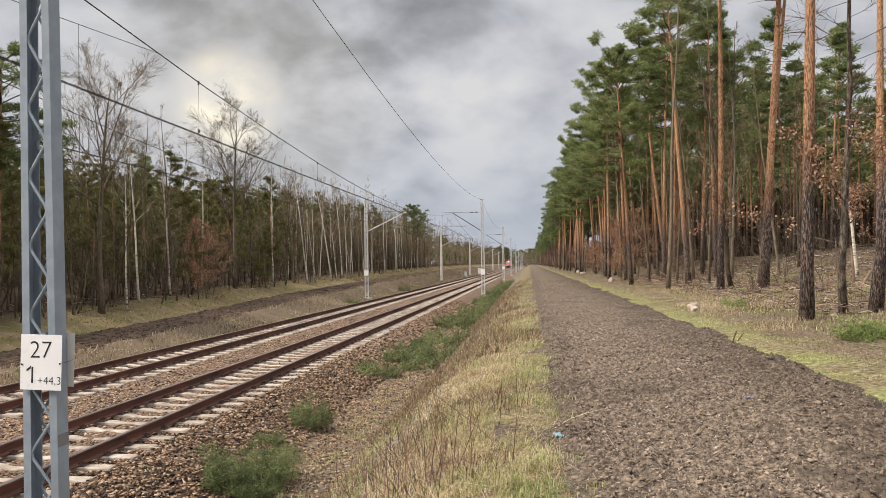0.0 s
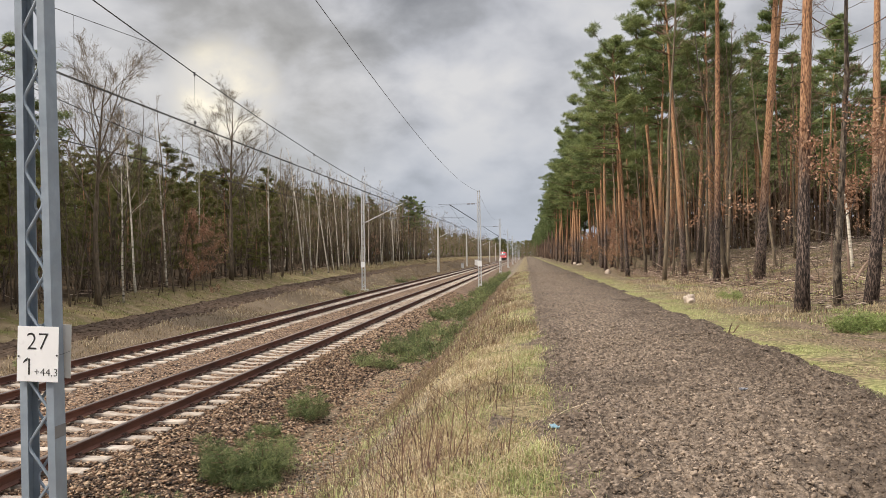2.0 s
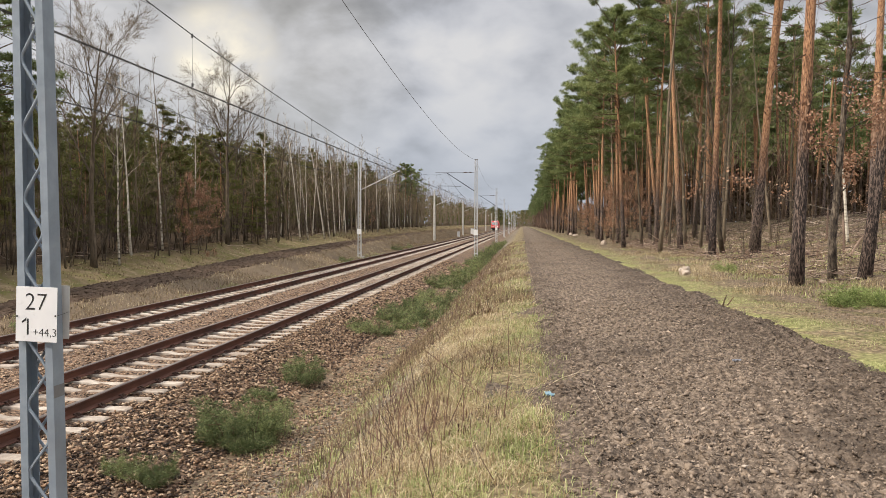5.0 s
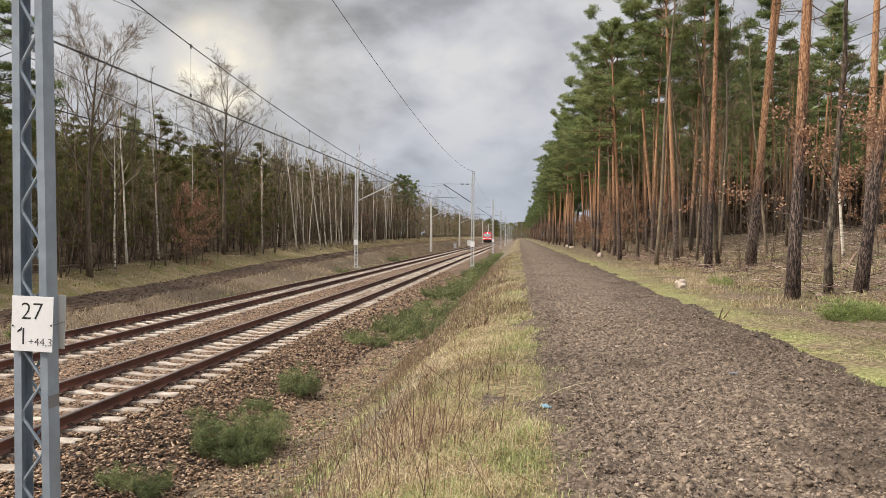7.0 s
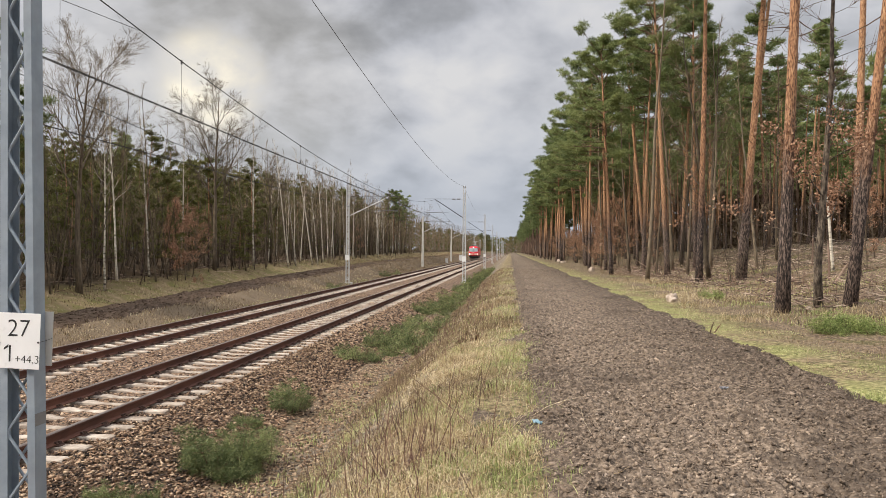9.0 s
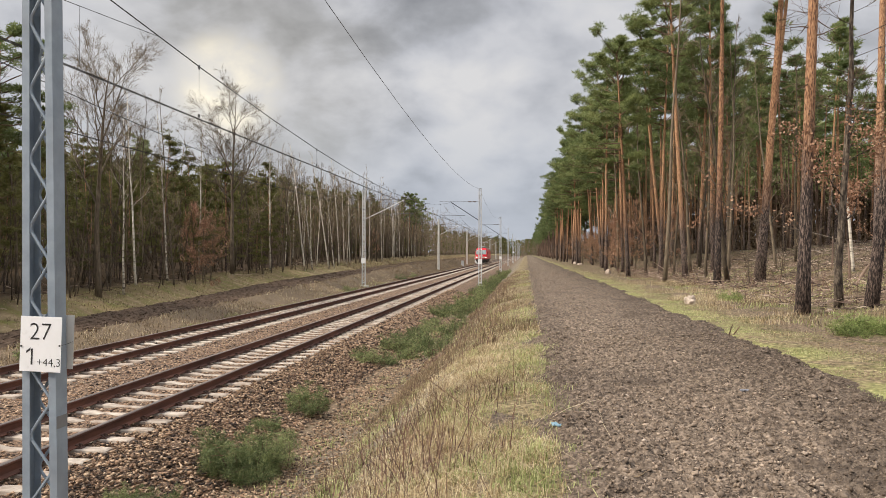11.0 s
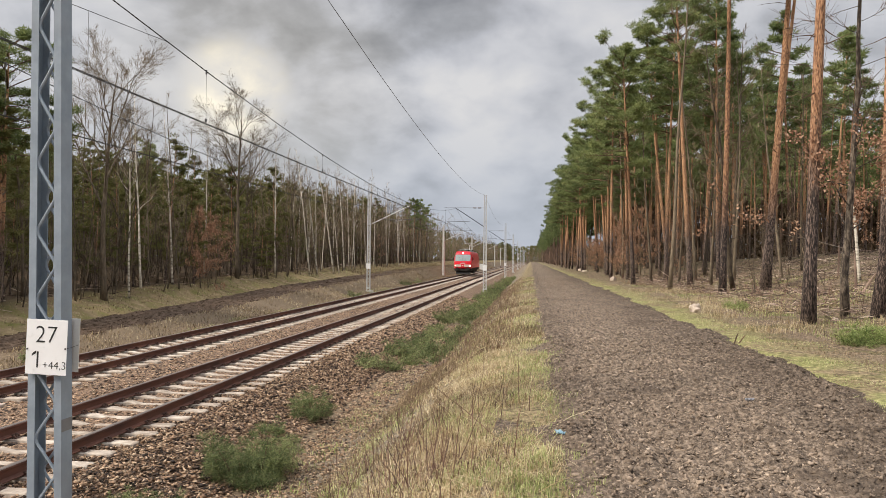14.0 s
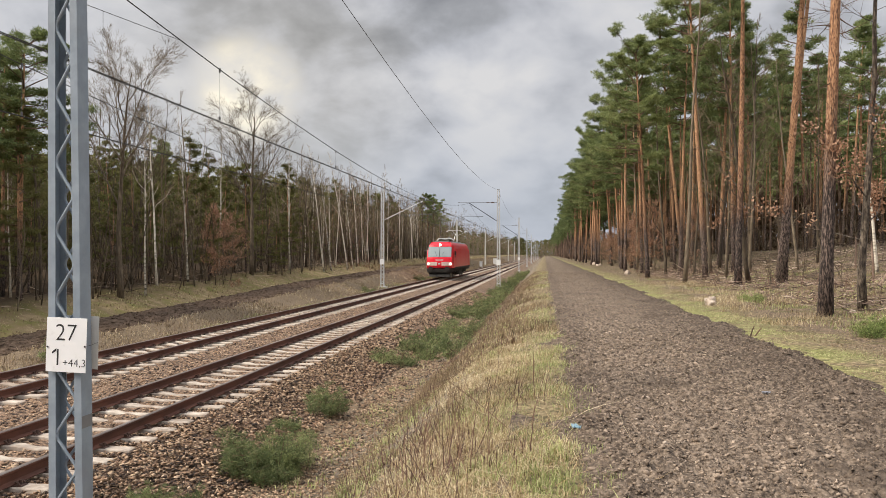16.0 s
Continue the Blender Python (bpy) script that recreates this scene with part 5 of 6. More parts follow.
far_wood("deep_young_stand", "dark depth of the young pine stand behind the birches",
         [(x, y, rng.uniform(0.8, 1.2)) for x, y in scatter(-75, -38, 14, 175, 2.6, 900, lambda x, y: -x / y < 1.6)][:330], FAR_YOUNG)
far_wood("far_side_undergrowth", "tangled brown leafless undergrowth between the trunks",
         [(rng.uniform(-32, -22.9), rng.uniform(22, 150), rng.uniform(0.6, 1.5)) for k in range(400)], BRUSH)
far_wood("near_side_undergrowth", "thin leafless undergrowth on the pine wood's floor",
         [(7.8 + abs(rng.normal()) * 6, rng.uniform(30, 150), rng.uniform(0.25, 0.7)) for k in range(230)], BRUSH)
far_wood("closing_wood", "distant wood closing the view at the end of the line",
         [(rng.uniform(-95, 120), rng.uniform(830, 960), rng.uniform(0.75, 1.0)) for k in range(90)], FAR_PINE)


# ---------- ground cover and small things ----------
def blades(name, xs, ys, zs, height, width, mat, lean=0.5, wind=(0.1, 0.0), label="", category="grass"):
    """Single bent blades, two joints each, as one mesh of kind stuff."""
    n = len(xs)
    a = rng.uniform(0, 2 * math.pi, n)
    h = height * rng.uniform(0.45, 1.25, n)
    out = np.abs(rng.normal(size=n)) * lean
    dx, dy = np.cos(a) * out * h + wind[0] * h, np.sin(a) * out * h + wind[1] * h
    px, py = -np.sin(a) * width * rng.uniform(0.6, 1.4, n), np.cos(a) * width * rng.uniform(0.6, 1.4, n)
    base = np.stack([xs, ys, zs - 0.01], 1)
    mid = base + np.stack([dx * 0.35, dy * 0.35, h * 0.62], 1)
    tip = base + np.stack([dx, dy, h * np.clip(1.0 - out * 0.4, 0.25, 1)], 1)
    p = np.stack([px, py, np.zeros(n)], 1)
    V = np.stack([base - p, base + p, mid + p * 0.7, mid - p * 0.7, tip], 1).reshape(-1, 3)
    i = np.arange(n)[:, None] * 5
    T = np.concatenate([i + np.array([[0, 1, 2]]), i + np.array([[0, 2, 3]]), i + np.array([[3, 2, 4]])], 0)
    return tagged(new(name, arrays_mesh(name, V, T, mat)), label, category, kind="stuff")


def strew(n, x0, x1, y0, y1, power=1.0, keep=None):
    """Random places, denser toward y0 with power above 1."""
    x = rng.uniform(x0, x1, n)
    y = y0 + (y1 - y0) * rng.random(n) ** power
    if keep is not None:
        k = keep(x, y)
        x, y = x[k], y[k]
    if x0 < 0 < x1:
        k = x < strip_edge(y) + rng.normal(size=len(x)) * 0.13
        x, y = x[k], y[k]
    return x, y, ground_top(x, y)


def patch(x, y, size, seed, bias=0.0):
    return relief(x, y, size, seed, 2) + rng.normal(size=len(x)) * 0.25 > bias


x, y, z = strew(26000, -2.6, 0.60, 3.0, 18, 1.3, lambda x, y: patch(x, y, 0.5, 91, -0.25) & (rng.random(len(x)) < np.interp(x, [-2.4, -1.6, -0.9], [0.12, 0.4, 1.0])))
blades("bank_thatch", x, y, z, 0.06, 0.0034, STRAW, 1.6, (0.0, 0.0), "matted dead grass covering the bank")
x, y, z = strew(11000, -2.9, -1.2, 3.0, 20, 1.3, lambda x, y: patch(x, y, 0.9, 61, 0.3 * (x + 1.7)))
blades("bank_heath", x, y, z, 0.15, 0.0034, HEATH, 0.7, (0.1, -0.1), "grey-brown dry stems low on the bank")
x, y, z = strew(9000, -23.6, -20.6, 22, 110, 1.4, lambda x, y: patch(x, y, 1.4, 65, -0.2))
blades("wood_edge_litter", x, y, z, 0.12, 0.014, HEATH, 1.2, (0.0, 0.0), "brown leaf litter and dead grass below the birches", "litter")
x, y, z = strew(22000, 4.6, 10, 9, 30, 1.3, lambda x, y: patch(x, y, 1.2, 67, 0.0))
blades("verge_litter", x, y, z, 0.05, 0.0040, HEATH, 1.3, (0.0, 0.0), "brown dead grass matted on the verge", "litter")
x, y, z = strew(20000, 6.2, 15, 16, 66, 1.4, lambda x, y: patch(x, y, 1.4, 63, -0.1))
blades("wood_floor_litter", x, y, z, 0.16, 0.008, HEATH, 1.0, (0.0, 0.0), "brown dead grass and bracken on the wood floor", "litter")
x, y, z = strew(58000, -2.0, 0.60, 3.0, 16, 1.3, lambda x, y: patch(x, y, 0.9, 43, -0.35) & (relief(x, y, 0.9, 43, 2) < 0.35 - 0.6 * (x + 0.6)) & (rng.random(len(x)) < np.interp(x, [-2.0, -1.5, -0.9], [0.06, 0.4, 1.0])))
blades("bank_straw", x, y, z, 0.11, 0.0025, STRAW, 1.7, (0.1, -0.1), "bleached dry grass lying on the bank beside the strip")
x, y, z = strew(60000, -2.4, 0.70, 3.0, 16, 1.2, lambda x, y: patch(x, y, 0.6, 43, 0.32 - 0.75 * (x + 0.75)))
z = np.maximum(z, np.where(x > 0.1, soil_top(x, y), z))
blades("bank_grass", x, y, z, 0.085, 0.0026, GREEN, 1.0, (0.0, 0.0), "short fresh green grass among straw on the bank")
x, y, z = strew(9000, -0.75, 0.55, 3.2, 6.4, 1.2, lambda x, y: patch(x, y, 0.45, 83, 0.1 + 0.25 * (y - 5.4)))
z = np.maximum(z, np.where(x > -0.1, soil_top(x, y), z))
blades("edge_grass", x, y, z, 0.09, 0.0032, GREEN, 0.9, (0.0, 0.0), "lush green tufts where bank and soil meet")
x, y, z = strew(4500, -2.3, -0.2, 3.6, 9.5, 1.2, lambda x, y: patch(x, y, 0.8, 97, 0.15))
blades("bank_rusty_stems", x, y, z, 0.15, 0.0036, STALK, 1.1, (0.1, -0.1), "rust brown dead stems matted low on the bank")
x, y, z = strew(15000, -2.7, -0.9, 3.4, 15, 1.3, lambda x, y: patch(x, y, 0.7, 99, 0.05))
blades("bank_foot_grass", x, y, z, 0.09, 0.0036, GREEN, 1.1, (0.0, 0.0), "thin olive grass low on the bank above the dirt")
x, y, z = strew(15000, -2.9, 0.60, 15, 75, 1.7, lambda x, y: patch(x, y, 1.6, 45, -0.2) & (rng.random(len(x)) < np.interp(x, [-2.6, -1.7, -0.9], [0.15, 0.5, 1.0])))
blades("far_bank_straw", x, y, z, 0.14, 0.0042, STRAW, 1.5, (0.1, -0.1), "tall bleached grass on the bank further along")
x, y, z = strew(12000, -2.8, -0.5, 15, 70, 1.6, lambda x, y: patch(x, y, 1.8, 103, 0.15))
blades("far_bank_rusty_stems", x, y, z, 0.20, 0.0048, STALK, 0.9, (0.1, 0.0), "rust brown dead stems on the bank further along")
x, y, z = strew(16000, -1.6, 0.60, 15, 70, 1.7, lambda x, y: patch(x, y, 1.5, 47, -0.1 - 0.5 * (x + 0.4)))
blades("far_bank_grass", x, y, z, 0.12, 0.0045, GREEN, 1.3, (0.0, 0.0), "green grass tufts along the strip's edge")
x, y, z = strew(70000, 3.60, 6.6, 8.5, 50, 1.9, lambda x, y: patch(x, y, 0.9, 49, 0.9 * (x - 4.5)) & (x > right_edge(y) - 0.02 + rng.normal(size=len(x)) * 0.13))
z = np.maximum(z, np.where(x < 4.25, soil_top(x, y), z))
blades("verge_grass", x, y, z, 0.042, 0.0030, GREEN, 1.8, (0.0, 0.0), "low mossy green grass between strip and wood")
x, y, z = strew(14000, 4.2, 11.0, 8, 70, 1.4, lambda x, y: patch(x, y, 1.5, 51, 0.25))
blades("verge_straw", x, y, z, 0.13, 0.0028, STRAW, 1.3, (0.0, 0.0), "pale dry grass tufts at the edge of the pine wood")
x, y, z = strew(24000, 4.9, 8.6, 17, 44, 1.2, lambda x, y: patch(x, y, 1.1, 101, 0.30))
blades("verge_tufts", x, y, z, 0.22, 0.0028, STRAW, 1.0, (0.05, 0.0), "standing tufts of pale dry grass before the pines")
x, y, z = strew(24000, 6.0, 14.0, 16, 50, 1.3, lambda x, y: patch(x, y, 1.3, 87, 0.15))
blades("wood_floor_grass", x, y, z, 0.11, 0.007, GREEN, 0.9, (0.0, 0.0), "thin olive grass tufts on the wood floor")
x, y, z = strew(26000, -16.9, -13.6, 14, 170, 1.6, lambda x, y: patch(x, y, 2.0, 53, -0.3))
blades("heath_cover", x, y, z, 0.20, 0.008, HEATH, 1.2, (0.1, 0.0), "brown heather and dry grass beyond the tracks", "heath")
x, y, z = strew(36000, -2.9, 0.2, 15, 75, 1.6, lambda x, y: patch(x, y, 1.3, 73, 0.2 * (x + 1.7)))
blades("far_bank_heath", x, y, z, 0.19, 0.0045, HEATH, 0.8, (0.1, 0.0), "grey-brown dry stems low on the bank further along", "heath")
x, y, z = strew(26000, -22.4, -13.6, 92, 300, 1.2)
blades("far_heath_cover", x, y, z, 0.30, 0.014, HEATH, 0.7, (0.1, 0.0), "brown heath further along beyond the tracks", "heath")
x, y, z = strew(9000, -15.2, -13.7, 14, 80, 1.5, lambda x, y: patch(x, y, 1.1, 85, -0.05))
blades("heath_grass", x, y, z, 0.17, 0.006, GREEN, 1.1, (0.1, 0.0), "grey-green grass tufts low beside the far track")
x, y, z = strew(12000, -17.0, -14.6, 14, 110, 1.5, lambda x, y: patch(x, y, 2.0, 55, -0.15))
blades("heath_straw", x, y, z, 0.20, 0.006, STRAW, 1.3, (0.1, 0.0), "pale dry grass tufts beyond the tracks")
x, y, z = strew(6000, -23.5, -20.6, 22, 120, 1.5, lambda x, y: patch(x, y, 1.6, 57, -0.1))
blades("wood_edge_grass", x, y, z, 0.09, 0.009, GREEN, 0.8, (0.0, 0.0), "mossy grass along the foot of the birch wood")
x, y, z = strew(9000, -23.5, -20.4, 22, 120, 1.5, lambda x, y: patch(x, y, 1.6, 59, 0.1))
blades("wood_edge_straw", x, y, z, 0.13, 0.007, STRAW, 1.2, (0.0, 0.0), "dry grass along the foot of the birch wood")
x, y, z = strew(11000, -3.7, -1.8, 4, 34, 1.4, lambda x, y: patch(x, y, 0.55, 95, 0.35))
blades("drain_weeds", x, y, z, 0.11, 0.007, GREEN, 0.9, (0.0, 0.0), "small green weeds scattered on the dirt below the bank")
x, y, z = strew(13000, -3.9, -2.0, 3.5, 34, 1.5, lambda x, y: patch(x, y, 0.8, 71, -0.15))
blades("drain_straw", x, y, z, 0.10, 0.004, HEATH, 1.0, (0.0, 0.0), "scattered dry stems on the dirt beside the ballast")

ICO_V = np.array([(0, -1, 1.618), (0, 1, 1.618), (0, -1, -1.618), (0, 1, -1.618), (1.618, 0, 1), (-1.618, 0, 1), (1.618, 0, -1), (-1.618, 0, -1),
                  (1, 1.618, 0), (-1, 1.618, 0), (1, -1.618, 0), (-1, -1.618, 0)]) / 1.902
ICO_F = np.array([(0, 4, 1), (0, 1, 5), (0, 5, 11), (0, 11, 10), (0, 10, 4), (4, 8, 1), (1, 8, 9), (1, 9, 5), (5, 9, 7), (5, 7, 11),
                  (11, 7, 2), (11, 2, 10), (10, 2, 6), (10, 6, 4), (4, 6, 8), (3, 6, 2), (3, 2, 7), (3, 7, 9), (3, 9, 8), (3, 8, 6)])
OCT_V = np.array([(1, 0, 0), (-1, 0, 0), (0, 1, 0), (0, -1, 0), (0, 0, 1), (0, 0, -1)], dtype=float)
OCT_F = np.array([(0, 2, 4), (2, 1, 4), (1, 3, 4), (3, 0, 4), (2, 0, 5), (1, 2, 5), (3, 1, 5), (0, 3, 5)])


def lumps(name, x, y, z, size, mat, base=(ICO_V, ICO_F), flat=0.7, jag=0.28, label="", category="stones"):
    """Many uneven lumps in one mesh of kind stuff."""
    bv, bf = base
    n, k = len(x), len(bv)
    V = np.repeat(bv[None], n, 0) + rng.normal(size=(n, k, 3)) * jag
    V *= np.stack([rng.uniform(0.7, 1.4, n), rng.uniform(0.7, 1.3, n), rng.uniform(0.5, 1.0, n) * flat], 1)[:, None]
    a = rng.uniform(0, 6.28, n)
    c, s = np.cos(a)[:, None], np.sin(a)[:, None]
    V = np.stack([V[..., 0] * c - V[..., 1] * s, V[..., 0] * s + V[..., 1] * c, V[..., 2]], -1) * (np.asarray(size)[:, None, None])
    V += np.stack([x, y, z], 1)[:, None]
    T = (np.arange(n)[:, None, None] * k + bf[None]).reshape(-1, 3)
    return tagged(new(name, arrays_mesh(name, V.reshape(-1, 3), T, mat)), label, category, kind="stuff")


def under_sleeper(x, y):
    f = np.abs((y - SLEEPER_START + SLEEPER_PITCH / 2) % SLEEPER_PITCH - SLEEPER_PITCH / 2) < 0.165
    return f & ((np.abs(x - RAIL_R) < 1.33) | (np.abs(x - RAIL_L) < 1.33))


def stones(n, x0, x1, y0, y1, power):
    x = rng.uniform(x0, x1, n)
    y = y0 + (y1 - y0) * rng.random(n) ** power
    k = ~under_sleeper(x, y)
    return x[k], y[k]


x, y = stones(30000, -6.3, -3.75, 6.0, 24, 1.5)
lumps("shoulder_ballast", x, y, bed_top(x, y) + rng.uniform(-0.012, 0.042, len(x)), rng.uniform(0.013, 0.034, len(x)), STONE, (OCT_V, OCT_F), 0.8, 0.50, label="angular reddish brown ballast stones on the shoulder", category="ballast")
x, y = stones(9000, -6.4, -3.8, 22, 60, 1.3)
lumps("far_shoulder_ballast", x, y, bed_top(x, y) + rng.uniform(0, 0.03, len(x)), rng.uniform(0.03, 0.055, len(x)), STONE, (OCT_V, OCT_F), label="angular ballast stones further along the shoulder", category="ballast")
x, y = stones(26000, -12.9, -6.0, 9, 50, 1.6)
lumps("track_ballast", x, y, bed_top(x, y) + rng.uniform(-0.012, 0.016, len(x)), rng.uniform(0.022, 0.042, len(x)), STONE, (OCT_V, OCT_F), label="angular ballast stones between and beside the rails", category="ballast")
x = -3.95 + np.abs(rng.normal(size=16000)) * 0.85
y = 4 + 34 * rng.random(16000) ** 1.4
lumps("stray_ballast", x, y, ground_top(x, y) + 0.01, rng.uniform(0.009, 0.034, 16000), STONE, (OCT_V, OCT_F), label="stray stones on the dirt below the ballast", category="ballast")
x = rng.uniform(0.05, 4.05, 72000)
y = 3.2 + 12 * rng.random(72000) ** 1.45
lumps("soil_crumbs", x, y, soil_top(x, y) - 0.002, 0.004 + 0.012 * rng.random(72000) ** 2.0, CLOD, (OCT_V, OCT_F), 1.1, 0.45, label="crumbs of dark soil covering the strip", category="soil clods")
x = rng.uniform(0.1, 4.0, 7500)
y = 3.2 + 13 * rng.random(7500) ** 1.3
lumps("soil_clods", x, y, soil_top(x, y) - 0.004, 0.008 + 0.020 * rng.random(7500) ** 2.6, CLOD, flat=0.95, jag=0.42, label="crumbly clods of dark soil on the strip", category="soil clods")
x = rng.uniform(0.1, 4.05, 22000)
y = 13 + 55 * rng.random(22000) ** 1.4
lumps("far_soil_clods", x, y, soil_top(x, y) - 0.005, 0.011 + 0.022 * rng.random(22000) ** 2.0, CLOD, (OCT_V, OCT_F), label="crumbly clods of dark soil further along the strip", category="soil clods")
x = rng.uniform(-20.5, -17.0, 5000)
y = 20 + 70 * rng.random(5000) ** 1.3
lumps("far_strip_clods", x, y, soil_left_top(x, y), rng.uniform(0.03, 0.08, 5000), SOIL_MOIST, (OCT_V, OCT_F), label="clods on the firebreak before the birch wood", category="soil clods")
x = rng.uniform(0.2, 3.9, 40)
y = 4 + 16 * rng.random(40) ** 1.3
lumps("strip_pebbles", x, y, soil_top(x, y) + 0.005, rng.uniform(0.008, 0.020, 40), ROCK, label="a few pale pebbles lying on the soil", category="stones")


def litter_sticks(name, n, area, length, radius, mat, label, lift=0.05, upright=0.0):
    """Fallen twigs or standing dry stalks, three-sided, as one mesh of kind stuff."""
    b = Build()
    for _ in range(n):
        x, y = area()
        z = float(ground_top(x, y)) + rng.uniform(0.0, lift)
        a = rng.uniform(0, 6.28)
        d = (math.cos(a) * (1 - upright) + rng.normal() * 0.25 * upright, math.sin(a) * (1 - upright) + rng.normal() * 0.25 * upright, upright + rng.uniform(-0.04, 0.30) * (1 - upright))
        ln = length * rng.uniform(0.3, 1.4)
        r = radius * rng.uniform(0.6, 1.4)
        b.tube(bent_line(rng, (x, y, z), d, ln, 3, 0.10), [r, r * 0.85, r * 0.6, r * 0.25], 3, False)
    return tagged(part(name, b, mat), label, "brushwood", kind="stuff")


litter_sticks("felling_brushwood", 6500, lambda: (7.5 + 17 * rng.random() ** 1.2, rng.uniform(20, 66)), 0.46, 0.012, DEADWOOD, "tangle of cut branches left on the wood floor", 0.25)
litter_sticks("thick_brushwood", 36, lambda: (8.5 + 15 * rng.random(), rng.uniform(27, 60)), 1.7, 0.035, DEADWOOD, "thicker dead branches left on the wood floor", 0.25)
litter_sticks("edge_brushwood", 420, lambda: (rng.uniform(6.3, 11), rng.uniform(22, 70)), 0.7, 0.006, STALK, "thin brown stems at the edge of the pine wood", 0.02, 0.75)
litter_sticks("bank_stalks", 230, lambda: (rng.normal(-1.15, 0.40), rng.uniform(4.0, 8.8)), 0.48, 0.0032, STALK, "thin reddish dry stalks standing on the bank", 0.0, 0.93)
litter_sticks("bank_straw_stems", 420, lambda: (rng.normal(-0.9, 0.6), rng.uniform(3.6, 10)), 0.36, 0.0022, STRAW, "pale broken stems lying across the bank", 0.08, 0.25)
litter_sticks("drain_debris", 1500, lambda: (rng.uniform(-3.7, -2.0), 4.0 + 18 * rng.random() ** 1.4), 0.16, 0.0032, STRAW, "pale broken stems and bits lying on the dirt", 0.02)
litter_sticks("far_bank_stalks", 190, lambda: (rng.uniform(-2.7, -0.6), rng.uniform(9, 60)), 0.42, 0.005, STALK, "thin brown stalks standing on the bank further along", 0.0, 0.9)
litter_sticks("strip_straws", 90, lambda: (rng.uniform(0.2, 3.9), rng.uniform(4, 18)), 0.18, 0.003, STRAW, "stray straws lying on the soil", 0.10)
litter_sticks("far_wood_brushwood", 500, lambda: (rng.uniform(-27, -22.2), rng.uniform(24, 110)), 1.2, 0.014, DEADWOOD, "fallen twigs along the birch wood's edge", 0.2)

# tall bent stalks that stand out on the bank
for sx, sy, ln, dx, dz in ((-0.62, 6.0, 0.62, 0.02, 1), (-0.50, 6.4, 0.60, -0.03, 1), (-0.98, 6.0, 0.70, -0.10, 1), (-0.16, 6.2, 0.45, 0.0, 1), (-0.35, 7.4, 0.80, -0.9, 0.75), (-1.05, 5.6, 0.60, 0.05, 1), (-0.15, 8.6, 0.55, 0.03, 1)):
    z = float(ground_top(sx, sy))
    line = bent_line(rng, (sx, sy, z - 0.02), (dx, 0, dz), ln, 5, 0.05)
    b = Build().tube(line, [0.005, 0.0045, 0.004, 0.0035, 0.003, 0.0015], 5)
    tagged(part("dry_stalk", b, STALK), "single dry brown weed stalk on the bank", "weed stalk", "tall dry stalks")


def conifer_bush(seed, height, spread, stems, per=26, width=0.006, mat=None):
    """Bushy self-sown young pine: several stems, each with whorls of needle tufts."""
    r = np.random.default_rng(seed)
    wood, c, rad = Build(), [], []
    for k in range(stems):
        a = r.uniform(0, 6.28)
        off = spread * r.random() ** 0.6
        start = Vector((math.cos(a) * off, math.sin(a) * off, -0.02))
        h = height * r.uniform(0.15, 1.2) * (1 - 0.45 * off / spread)
        line = bent_line(r, start, (math.cos(a) * 0.35, math.sin(a) * 0.35, 1), h, 4, 0.14, 0.05)
        wood.tube(line, [0.012, 0.010, 0.007, 0.005, 0.002], 4, False)
        for j in range(1, 5):
            c.append(line[j])
            rad.append(0.065 + 0.035 * r.random())
            for _ in range(3):
                d = Vector((r.normal(), r.normal(), 0.25)).normalized() * (0.10 + 0.10 * r.random())
                wood.tube([line[j], line[j] + d], [0.005, 0.002], 3, False)
                c.append(line[j] + d)
                rad.append(0.05)
    V, T = needle_tris(r, c, rad, per, 0.10, width, 0.9)
    return wood.mesh("stems", LIMB_BARK), arrays_mesh("needles", V, T, mat or BUSH_NEEDLES)


BUSH = [conifer_bush(300 + i, 0.95 + 0.10 * (i % 2), 0.58, 17, 34, 0.0085) for i in range(3)]
BUSH_LUSH = [conifer_bush(320 + i, 0.55, 0.55, 16, 13, 0.011, LUSH) for i in range(3)]
BUSH_FAR = [conifer_bush(310 + i, 0.75, 0.50, 12, 9, 0.018) for i in range(3)]


def plant_bush(x, y, s, k, label, group="young pines on the ballast edge"):
    t = thing("pine_bush", label, "bush", group, at=pose(x, y, max(float(ground_top(x, y)), float(bed_top(x, y)) if x < -3.8 else -9), 0, 0, k * 77.0) @ Matrix.Diagonal((s, s, s, 1)))
    for nm, me in zip(("woody_stem", "needle_mass"), (BUSH_LUSH if x > 0 else BUSH if y < 20 else BUSH_FAR)[k % 3]):
        tagged(part(nm, me, None, t), kind="stuff")


for i, (x, y, s) in enumerate(((-4.12, 10.9, 0.95), (-3.95, 11.2, 0.7), (-4.35, 10.75, 0.6), (-4.4, 8.9, 0.42), (-4.72, 8.75, 0.36), (-4.33, 14.9, 0.62), (-4.55, 13.2, 0.34), (-4.7, 15.6, 0.30), (-4.05, 22.0, 0.75), (-4.55, 21.6, 0.7),
                               (-4.85, 22.3, 0.5), (-3.7, 23.5, 0.7), (-4.2, 24.9, 0.85), (-3.8, 28.0, 0.8))):
    plant_bush(x, y, s, i, "bushy dark green young pine rooted in the ballast")
for i in range(46):
    y = 38 + 90 * (i / 46) ** 1.2 + rng.uniform(-1, 1)
    plant_bush(rng.uniform(-4.2, -2.4), y, rng.uniform(0.6, 1.25), i, "green young pine in the row beside the ballast")
